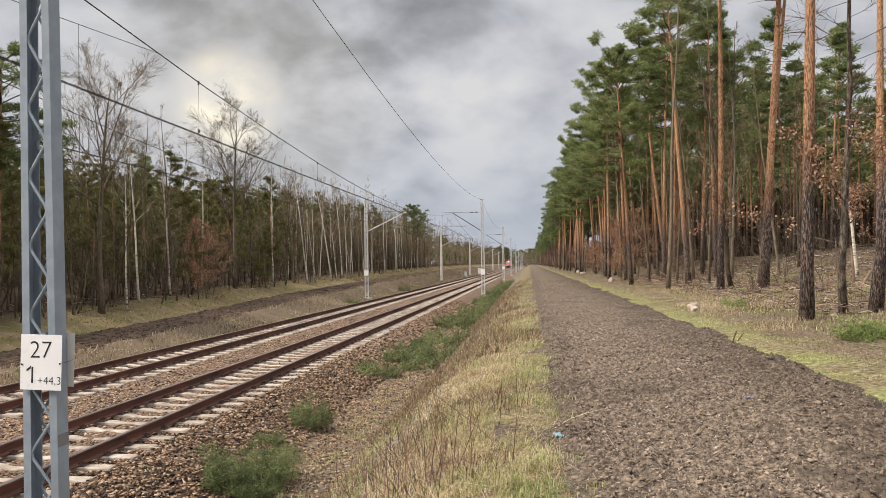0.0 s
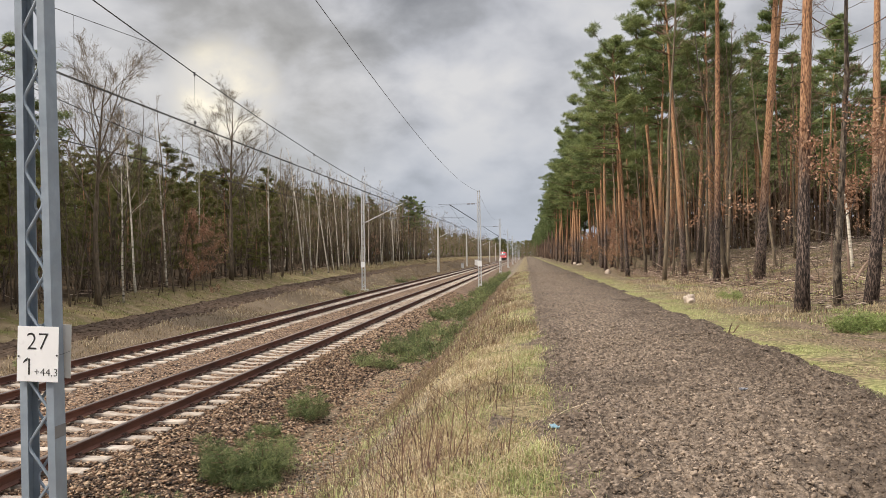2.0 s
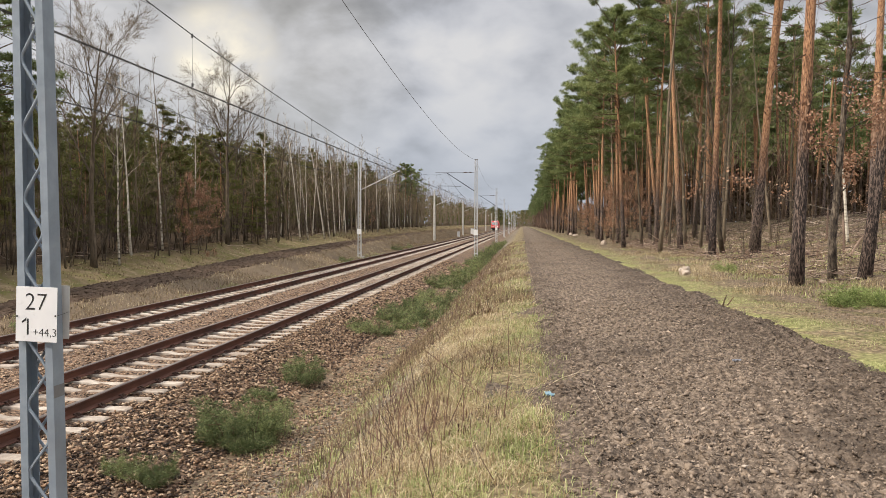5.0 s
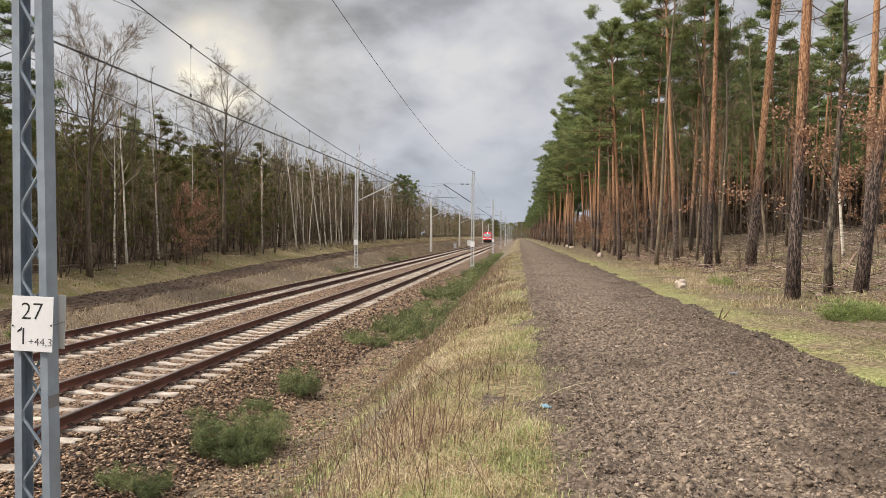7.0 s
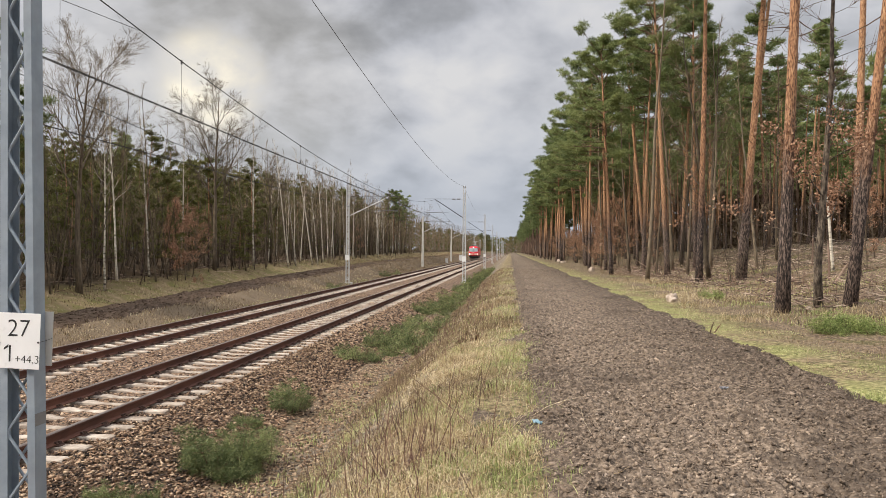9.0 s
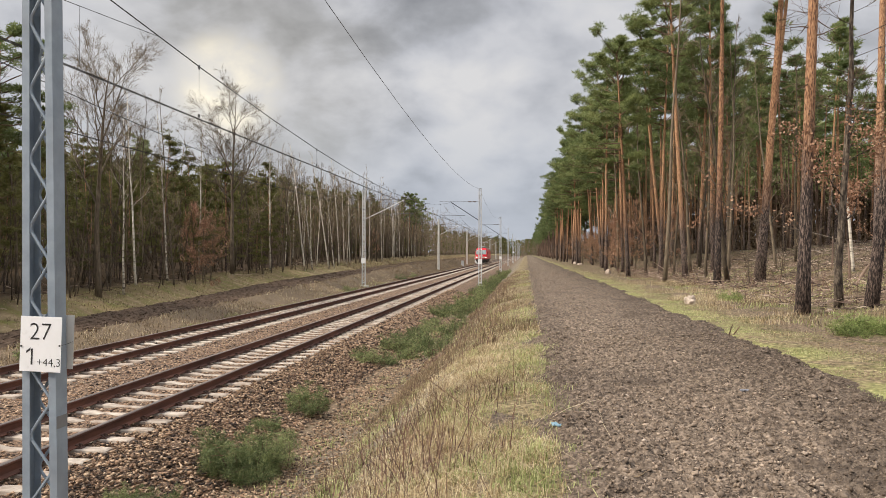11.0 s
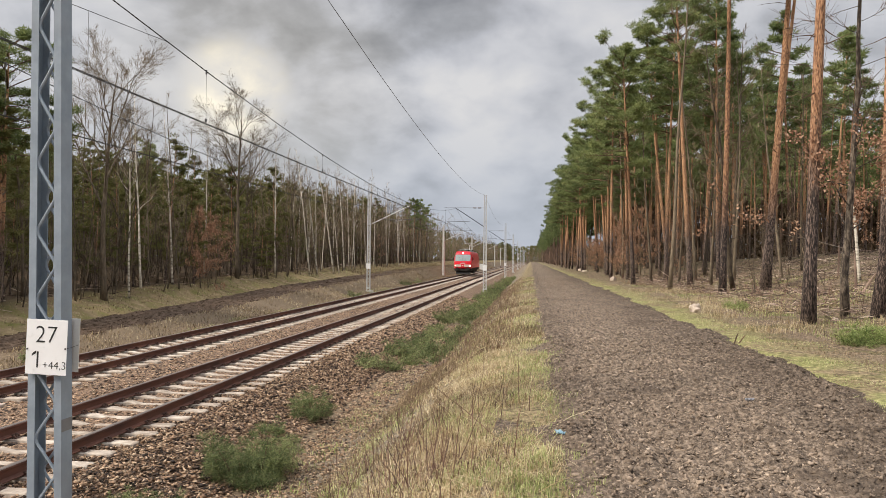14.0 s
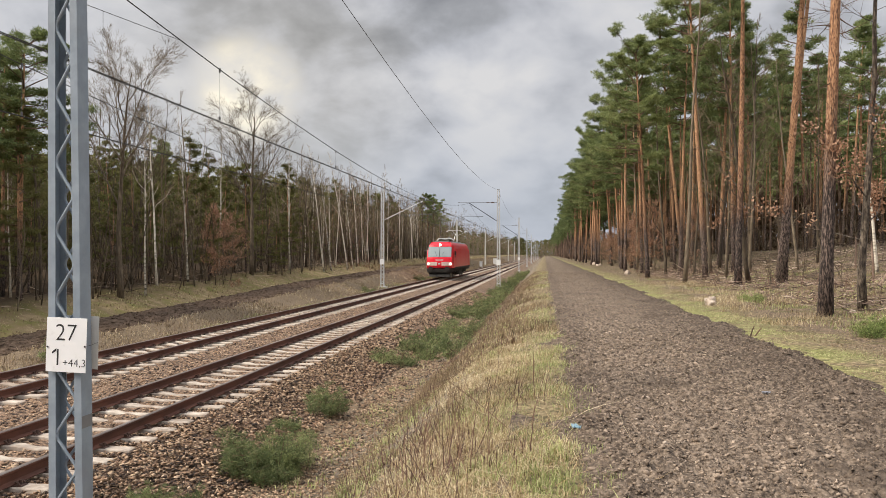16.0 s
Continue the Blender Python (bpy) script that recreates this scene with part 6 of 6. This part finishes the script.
for i in range(60):
    y = 23 + 60 * (i / 60) ** 1.35 + rng.uniform(-1, 1)
    plant_bush(rng.uniform(-4.5, -2.6), y, rng.choice((0.3, 0.4, 0.55, 0.75, 1.0)), i, "green young pine in the row beside the ballast")
for x, y, s in ((5.9, 15.0, 0.65), (6.3, 15.3, 0.85), (6.6, 15.0, 0.7), (6.35, 25.6, 0.7), (-15.2, 22.5, 1.0), (-15.6, 23.6, 0.9), (-14.6, 63, 1.0), (-14.6, 90, 1.3), (-14.3, 97, 1.2)):
    plant_bush(x, y, s, int(y), "low green bush standing in dry grass", "low bushes in the grass")
plant_tree("young_pine", PINE_YOUNG[0], -23.2, 66.5, "small bushy green pine at the birch wood's edge", "pine tree", "young pines of the far wood", scale=0.52, widen=1.3)


def boulder(name, x, y, size, label, mat=ROCK, seed=0):
    bm = bmesh.new()
    bmesh.ops.create_icosphere(bm, subdivisions=3, radius=1)
    for v in bm.verts:
        n = noise.noise(v.co * 1.3 + Vector((seed, 0, 0))) * 0.35 + noise.noise(v.co * 3.1) * 0.12
        v.co = Vector((v.co.x * size[0], v.co.y * size[1], max(-0.4, v.co.z) * size[2])) * (1 + n)
    me = bpy.data.meshes.new(name)
    bm.to_mesh(me)
    bm.free()
    me.materials.append(mat)
    ob = new(name, me)
    ob.matrix_basis = pose(x, y, float(ground_top(x, y)) + size[2] * 0.25, 0, 0, seed * 40)
    return tagged(ob, label, "stone")


boulder("boulder", 4.95, 24.4, (0.19, 0.17, 0.22), "pale weathered boulder at the edge of the grass", seed=2)
boulder("boulder", 4.93, 24.15, (0.12, 0.12, 0.12), "smaller pale stone leaning on the boulder", seed=3)
boulder("boulder", 6.05, 59.0, (0.20, 0.18, 0.26), "whitish stone standing at the wood's edge", ROCK, seed=4)
boulder("boulder", 3.72, 16.6, (0.09, 0.08, 0.05), "small pale flat stone at the strip's edge", ROCK, seed=5)
boulder("boulder", 6.9, 112.0, (0.30, 0.28, 0.25), "pale stone in the grass far along the wood", ROCK, seed=6)
boulder("boulder", 6.6, 100.0, (0.24, 0.28, 0.22), "pale stone in the grass far along the wood", ROCK, seed=7)
boulder("boulder", 7.2, 105.0, (0.24, 0.28, 0.22), "pale stone in the grass far along the wood", ROCK, seed=8)
boulder("boulder", 7.9, 21.4, (0.07, 0.07, 0.06), "small pale stone on the wood floor", ROCK, seed=9)


def crumpled(name, x, y, z, w, h, mat, label, turn):
    """A scrap of thin plastic, creased."""
    b = Build()
    n = 7
    vs = [(w * (i / n - 0.5), h * (j / n - 0.5), 0.012 + 0.012 * math.sin(i * 2.1 + j) + rng.uniform(0, 0.012)) for j in range(n + 1) for i in range(n + 1)]
    vs += [(a, c, e - 0.003) for a, c, e in vs]
    m = (n + 1) ** 2
    fs = [(j * (n + 1) + i, j * (n + 1) + i + 1, (j + 1) * (n + 1) + i + 1, (j + 1) * (n + 1) + i) for j in range(n) for i in range(n)]
    b.add(vs, fs + [tuple(k + m for k in f[::-1]) for f in fs])
    return tagged(part(name, b, mat, at=pose(x, y, z, 0, 0, turn)), label, "litter")


crumpled("plastic_scrap", 0.23, 6.88, float(soil_top(0.23, 6.88)) + 0.005, 0.05, 0.11, BLUE_SCRAP, "crumpled light blue plastic scrap at the soil's edge", 25)
crumpled("plastic_scrap", 2.30, 8.62, float(soil_top(2.3, 8.62)) + 0.005, 0.09, 0.035, PAPER, "whitish plastic scrap trodden into the soil", 10)

# two forked sticks poking up at the strip's edge
for sx, lean in ((3.86, 0.35), (3.93, 0.75)):
    b = Build().tube(bent_line(rng, (sx, 15.5, 1.0), (lean, 0, 1), 0.24, 3, 0.05), [0.014, 0.013, 0.012, 0.008], 5)
    tagged(part("stick", b, LIMB_BARK), "dark broken stick poking up at the grass edge", "stick", "sticks at the strip's edge")
# pale broken stakes on the felled floor
for sx, sy, h, lean in ((12.6, 43.0, 1.9, -0.25), (13.6, 36.5, 1.5, 0.02), (11.6, 29.0, 0.9, 0.6), (12.2, 31.0, 1.6, 0.0)):
    z = float(ground_top(sx, sy))
    b = Build().tube(bent_line(rng, (sx, sy, z - 0.05), (lean, 0, 1), h, 3, 0.04), [0.045, 0.042, 0.04, 0.02], 6)
    tagged(part("broken_stump", b, DEADWOOD), "thin pale broken stem standing on the felled floor", "stump", "broken stems")


sx, sy = 13.5, 33.9
line = bent_line(rng, (sx, sy, float(ground_top(sx, sy)) - 0.05), (-0.12, 0, 1), 3.4, 4, 0.03)
tagged(part("broken_birch", Build().tube(line, [0.07, 0.065, 0.06, 0.055, 0.03], 7), BIRCH_BARK), "pale broken birch stem standing on the felled floor", "stump")


# ---------- lineside equipment far along ----------
def cabinet(x, y, w, d, h):
    c = thing("relay_cabinet", "pale grey lineside cabinet on a plinth beside the track", "cabinet", "lineside cabinets", at=pose(x, y, float(ground_top(x, y)) - 0.05))
    part("plinth", Build().box(-w / 2 - 0.05, w / 2 + 0.05, -d / 2 - 0.05, d / 2 + 0.05, -0.1, 0.2, 0.02), POLE, c)
    part("housing", Build().box(-w / 2, w / 2, -d / 2, d / 2, 0.2, h, 0.02), CABINET, c)
    part("roof", Build().box(-w / 2 - 0.06, w / 2 + 0.06, -d / 2 - 0.06, d / 2 + 0.06, h, h + 0.07, 0.02), POLE, c)


def signal_post(x, y, h, label):
    s = thing("signal_post", label, "signal", "signals by the line", at=pose(x, y, float(ground_top(x, y)) - 0.05))
    part("post", Build().tube([(0, 0, 0), (0, 0, h)], 0.07, 8), GALV_FAR, s)
    part("signal_head", Build().box(-0.16, 0.16, -0.10, 0.10, h - 1.0, h, 0.04), POLE, s)
    part("marker_plate", Build().box(-0.16, 0.16, -0.10, -0.09, h - 2.1, h - 1.5), PLATE, s)
    part("base", Build().box(-0.25, 0.25, -0.25, 0.25, 0, 0.3, 0.03), POLE, s)


cabinet(-14.6, 178.0, 0.6, 0.5, 1.3)
cabinet(-14.4, 226.0, 1.1, 0.6, 1.8)
cabinet(-14.2, 232.0, 0.9, 0.6, 1.7)
signal_post(-4.4, 262.0, 5.6, "line signal on a steel post beside the near track")


# ---------- the locomotive ----------
def locomotive():
    """Red electric locomotive, 19 m long; its front faces -y, its origin stands on the rail heads under the front."""
    lo = thing("electric_locomotive", "bright red electric locomotive with lit headlamps running on the rails", "locomotive")
    W, TOP = 1.50, 3.85

    # raked ends: the nose stands forward at the waist, the screen leans back to the roof
    def end(sign, y0):
        def at(d):
            return y0 + sign * d
        prof = [(0.02, 1.10), (-0.06, 1.28), (-0.08, 1.75), (0.0, 2.15), (0.32, 2.85), (0.70, 3.55), (1.05, TOP)]
        return prof, at

    b = Build()
    L = 19.0
    for sign, y0 in ((1, 0.0), (-1, L)):
        prof, at = end(sign, y0)
        vs, fs = [], []
        n = len(prof)
        for d, z in prof:
            bulge = 0.22
            for k, f in enumerate((-1.0, -0.9, -0.5, 0.0, 0.5, 0.9, 1.0)):
                w = W if z < 3.3 else W - 0.06 - (z - 3.3) * 0.5
                dd = d + (bulge * abs(f) ** 3 if abs(f) < 1 else 0.95)
                vs.append((f * w, at(dd), z))
        for i in range(n - 1):
            for k in range(6):
                q = (i * 7 + k, i * 7 + k + 1, i * 7 + 8 + k, i * 7 + 7 + k)
                fs.append(q if sign > 0 else q[::-1])
        b.add(vs, fs)
    # flanks and roof between the ends
    for sx in (-1, 1):
        vs = []
        for z, i in ((1.10, 0), (1.28, 1), (1.75, 2), (2.15, 3), (2.85, 4), (3.55, 5), (TOP, 6)):
            prof, at = end(1, 0.0)
            w = W if z < 3.3 else W - 0.06 - (z - 3.3) * 0.5
            d = prof[i][0] + 0.95
            vs += [(sx * w, d, z), (sx * w, L - d, z)]
        fs = [(i * 2, i * 2 + 1, i * 2 + 3, i * 2 + 2) for i in range(6)]
        b.add(vs, fs if sx < 0 else [f[::-1] for f in fs])
    body = part("body", b, RED, lo, "glossy red steel body shell", smooth=False)
    w = W - 0.06 - (TOP - 3.3) * 0.5
    r = Build()
    r.loft([[(-w - 0.02, y, TOP - 0.03), (w + 0.02, y, TOP - 0.03), (w - 0.18, y, TOP + 0.10), (-w + 0.18, y, TOP + 0.10)] for y in (2.2, L - 2.2)])
    part("roof", r, ROOFGREY, lo, "grey roof deck")
    for y0, y1 in ((0.98, 2.2), (L - 2.2, L - 0.98)):
        part("cab_roof", Build().box(-w + 0.12, w - 0.12, y0 + 0.1, y1, TOP - 0.06, TOP + 0.05, 0.05), RED, lo, "red cab roof")
    part("air_conditioner", Build().box(-0.75, 0.75, 1.35, 2.9, TOP + 0.04, TOP + 0.17, 0.06), ROOFGREY, lo, "grey cooling unit on the cab roof")
    for y0 in (5.2, 9.0, 12.4):
        part("roof_hatch", Build().box(-0.75, 0.75, y0, y0 + 2.2, TOP + 0.09, TOP + 0.22, 0.04), ROOFGREY, lo)

    def front(zs, halfw, y_off, name, mat, label, x0=None, x1=None, proud=0.012):
        """A panel that follows the rake of the front, 12 mm proud."""
        prof, _ = end(1, 0.0)
        def d_at(z):
            return float(np.interp(z, [p[1] for p in prof], [p[0] for p in prof]))
        xa, xb = (-halfw, halfw) if x0 is None else (x0, x1)
        m = 6
        vs, fs = [], []
        for z in zs:
            for k in range(m + 1):
                x = xa + (xb - xa) * k / m
                vs.append((x, d_at(z) + 0.22 * abs(x / W) ** 3 - proud - y_off, z))
        n0 = len(vs)
        for z in zs:
            for k in range(m + 1):
                x = xa + (xb - xa) * k / m
                vs.append((x, d_at(z) + 0.22 * abs(x / W) ** 3 + 0.02, z))
        for i in range(len(zs) - 1):
            for k in range(m):
                a = i * (m + 1) + k
                fs.append((a, a + 1, a + m + 2, a + m + 1))
        edge = [k for k in range(m + 1)] + [i * (m + 1) + m for i in range(1, len(zs))] + [(len(zs) - 1) * (m + 1) + k for k in range(m - 1, -1, -1)] + [i * (m + 1) for i in range(len(zs) - 2, 0, -1)]
        for a, c in zip(edge, edge[1:] + edge[:1]):
            fs.append((c, a, a + n0, c + n0))
        return part(name, Build().add(vs, fs), mat, lo, label)

    front((2.28, 2.6, 2.9, 3.40), 1.27, 0.0, "screen_surround", BLACKISH, "black windscreen surround", proud=0.008)
    for sx in (-1, 1):
        front((2.31, 2.65, 2.95, 3.37), 0, 0.006, "windscreen", CAB_GLASS, "windscreen pane tinted pale with the sky's reflection", x0=min(sx * 0.03, sx * 1.24), x1=max(sx * 0.03, sx * 1.24))
        front((1.38, 1.56, 1.76), 0, 0.0, "lamp_panel", LAMP_PANEL, "pale pinkish lamp panel on the nose", x0=min(sx * 0.24, sx * 1.30), x1=max(sx * 0.24, sx * 1.30))
        b = Build()
        b.tube([(sx * 1.20, 0.0, 1.56), (sx * 1.20, 0.12, 1.56)], 0.10, 12)
        part("headlamp", b, LAMP_ON, lo, "lit white headlamp")
        b = Build()
        b.tube([(sx * 0.875, -0.62, 1.05), (sx * 0.875, -0.58, 1.05)], 0.24, 14)
        b.tube([(sx * 0.875, -0.58, 1.05), (sx * 0.875, -0.2, 1.05)], 0.10, 10)
        b.box(sx * 0.875 - 0.2, sx * 0.875 + 0.2, -0.2, -0.02, 0.9, 1.2, 0.02)
        part("buffer", b, BLACKISH, lo, "black round buffer")
        b = Build()
        b.tube([(sx * 0.30, 0.02, 2.42), (sx * 0.50, 0.17, 2.95)], 0.012, 4)
        part("wiper", b, BLACKISH, lo)
        b = Build()
        b.box(sx * 1.60 - 0.08, sx * 1.60 + 0.08, 0.9, 0.98, 2.5, 2.9, 0.02)
        part("mirror_camera", b, BLACKISH, lo)
    part("top_lamp", Build().tube([(0, 0.66, 3.60), (0, 0.74, 3.60)], 0.12, 12), LAMP_ON, lo, "lit white lamp above the windscreen")
    part("emblem_bar", Build().box(-0.40, 0.40, -0.065, -0.05, 1.92, 2.02), PALE, lo, "pale plain emblem bar")
    part("emblem", Build().box(-0.11, 0.11, -0.10, -0.085, 1.49, 1.65, 0.005), PALE, lo, "pale plain emblem plate")
    part("plough", Build().loft([[(-1.05, -0.05, 0.20), (1.05, -0.05, 0.20), (1.15, 0.30, 0.62), (-1.15, 0.30, 0.62)], [(-1.05, 0.02, 0.20), (1.05, 0.02, 0.20), (1.15, 0.37, 0.62), (-1.15, 0.37, 0.62)]]), BLACKISH, lo, "dark rail guard under the nose")
    b = Build()
    b.tube([(0, -0.35, 1.02), (0, 0.1, 1.02)], 0.06, 8)
    b.tube([(0, -0.35, 1.05), (0, -0.42, 0.85), (0, -0.32, 0.7)], 0.03, 6)
    part("coupling_hook", b, BLACKISH, lo)
    part("buffer_beam", Build().box(-1.30, 1.30, 0.02, 0.22, 0.62, 1.02, 0.04), BLACKISH, lo, "black buffer beam")
    part("underframe", Build().box(-1.36, 1.36, 0.22, L - 0.35, 0.74, 1.03, 0.03), BLACKISH, lo, "black underframe")
    part("transformer_tank", Build().box(-1.25, 1.25, 7.3, 11.7, 0.28, 0.80, 0.06), BLACKISH, lo, "dark transformer tank slung between the bogies")
    for sx in (-1, 1):
        part("sill_stripe", Build().box(min(sx * 1.502, sx * 1.512), max(sx * 1.502, sx * 1.512), 1.1, L - 1.1, 1.00, 1.20), BLACKISH, lo, "dark sill along the flank")
        for y0, y1 in ((3.0, 6.6), (7.2, 11.8), (12.4, 16.0)):
            part("flank_panel", Build().box(min(sx * 1.500, sx * 1.508), max(sx * 1.500, sx * 1.508), y0, y1, 1.4, 3.2, 0.002), RED, lo)
        b = Build()
        b.box(min(sx * 1.5, sx * 1.51), max(sx * 1.5, sx * 1.51), 1.35, 1.95, 2.25, 2.95, 0.003)
        part("side_window", b, CAB_GLASS, lo, "cab side window tinted pale with the sky's reflection")
        for y0 in (2.05, L - 2.6):
            part("cab_door", Build().box(min(sx * 1.5, sx * 1.514), max(sx * 1.5, sx * 1.514), y0, y0 + 0.62, 1.2, 3.1, 0.003), RED, lo)
    wheelsets = []
    for yb in (4.75, 14.25):
        bo = Build()
        for sx in (-1, 1):
            bo.box(sx * 1.05 - 0.09, sx * 1.05 + 0.09, yb - 2.1, yb + 2.1, 0.55, 0.85, 0.04)
            for dy in (-1.3, 1.3):
                bo.box(sx * 1.12 - 0.14, sx * 1.12 + 0.14, yb + dy - 0.22, yb + dy + 0.22, 0.42, 0.84, 0.05)
        bo.box(-1.05, 1.05, yb - 0.35, yb + 0.35, 0.5, 0.82, 0.04)
        part("bogie", bo, BLACKISH, lo, "black bogie frame with axle boxes")
        for dy in (-1.3, 1.3):
            b = Build()
            b.tube([(-1.0, 0, 0), (1.0, 0, 0)], 0.09, 8)
            for sx in (-1, 1):
                b.tube([(sx * 0.71, 0, 0), (sx * 0.74, 0, 0), (sx * 0.745, 0, 0), (sx * 0.84, 0, 0)], [0.655, 0.655, 0.625, 0.62], 28)
                for k in range(6):
                    a = k * math.pi / 3
                    b.tube([(sx * 0.84, math.cos(a) * 0.38, math.sin(a) * 0.38), (sx * 0.86, math.cos(a) * 0.38, math.sin(a) * 0.38)], 0.06, 8)
            ws = part("wheelset", b, STEEL, lo, "steel wheels on their axle")
            wheelsets.append((ws, yb + dy))
    # pantographs: the rear one raised to the wire, the front one folded
    def pantograph(y, up):
        p = Build()
        for sx in (-0.55, 0.55):
            for dy in (-0.5, 0.5):
                p.tube([(sx, y + dy, TOP + 0.05), (sx, y + dy, TOP + 0.36)], 0.05, 6)
        p.box(-0.65, 0.65, y - 0.6, y + 0.6, TOP + 0.34, TOP + 0.40, 0.02)
        part("pantograph_base", p, BLACKISH, lo)
        knee = (y + 1.45, TOP + 0.36 + (0.89 if up else 0.06))
        head = (y + 0.1, 5.55 if up else TOP + 0.50)
        p = Build()
        p.tube([(0, y - 0.3, TOP + 0.42), (0, knee[0], knee[1])], 0.045, 6)
        for sx in (-0.28, 0.28):
            p.tube([(sx * 0.3, knee[0], knee[1]), (sx, head[0], head[1] - 0.06)], 0.025, 5)
        part("pantograph_arm", p, PALE, lo)
        p = Build()
        for dy in (-0.18, 0.18):
            p.tube([(-0.97, head[0] + dy, head[1] - 0.22), (-0.72, head[0] + dy, head[1]), (0.72, head[0] + dy, head[1]), (0.97, head[0] + dy, head[1] - 0.22)], 0.035, 5)
        p.tube([(-0.3, head[0] - 0.18, head[1] - 0.02), (-0.3, head[0] + 0.18, head[1] - 0.02)], 0.02, 5)
        p.tube([(0.3, head[0] - 0.18, head[1] - 0.02), (0.3, head[0] + 0.18, head[1] - 0.02)], 0.02, 5)
        part("pantograph_head", p, PALE, lo)
    pantograph(4.9, False)
    pantograph(13.6, True)
    return lo, wheelsets


LOCO, WHEELSETS = locomotive()


def loco_front(t):
    """Distance of the front along the line: about 19 m/s, slowly gaining speed."""
    return 415.0 - 18.9 * t - 0.12 * t * t


def motions():
    walk(LOCO, [(k * 0.5, pose(RAIL_L, loco_front(k * 0.5), 0)) for k in range(33)])
    for ws, y in WHEELSETS:
        rows = []
        for k in range(481):
            turned = math.degrees((415.0 - loco_front(k / 30)) / 0.625)
            rows.append((k / 30, pose(0, y, 0.625, turned, 0, 0)))
        walk(ws, rows)


motions()
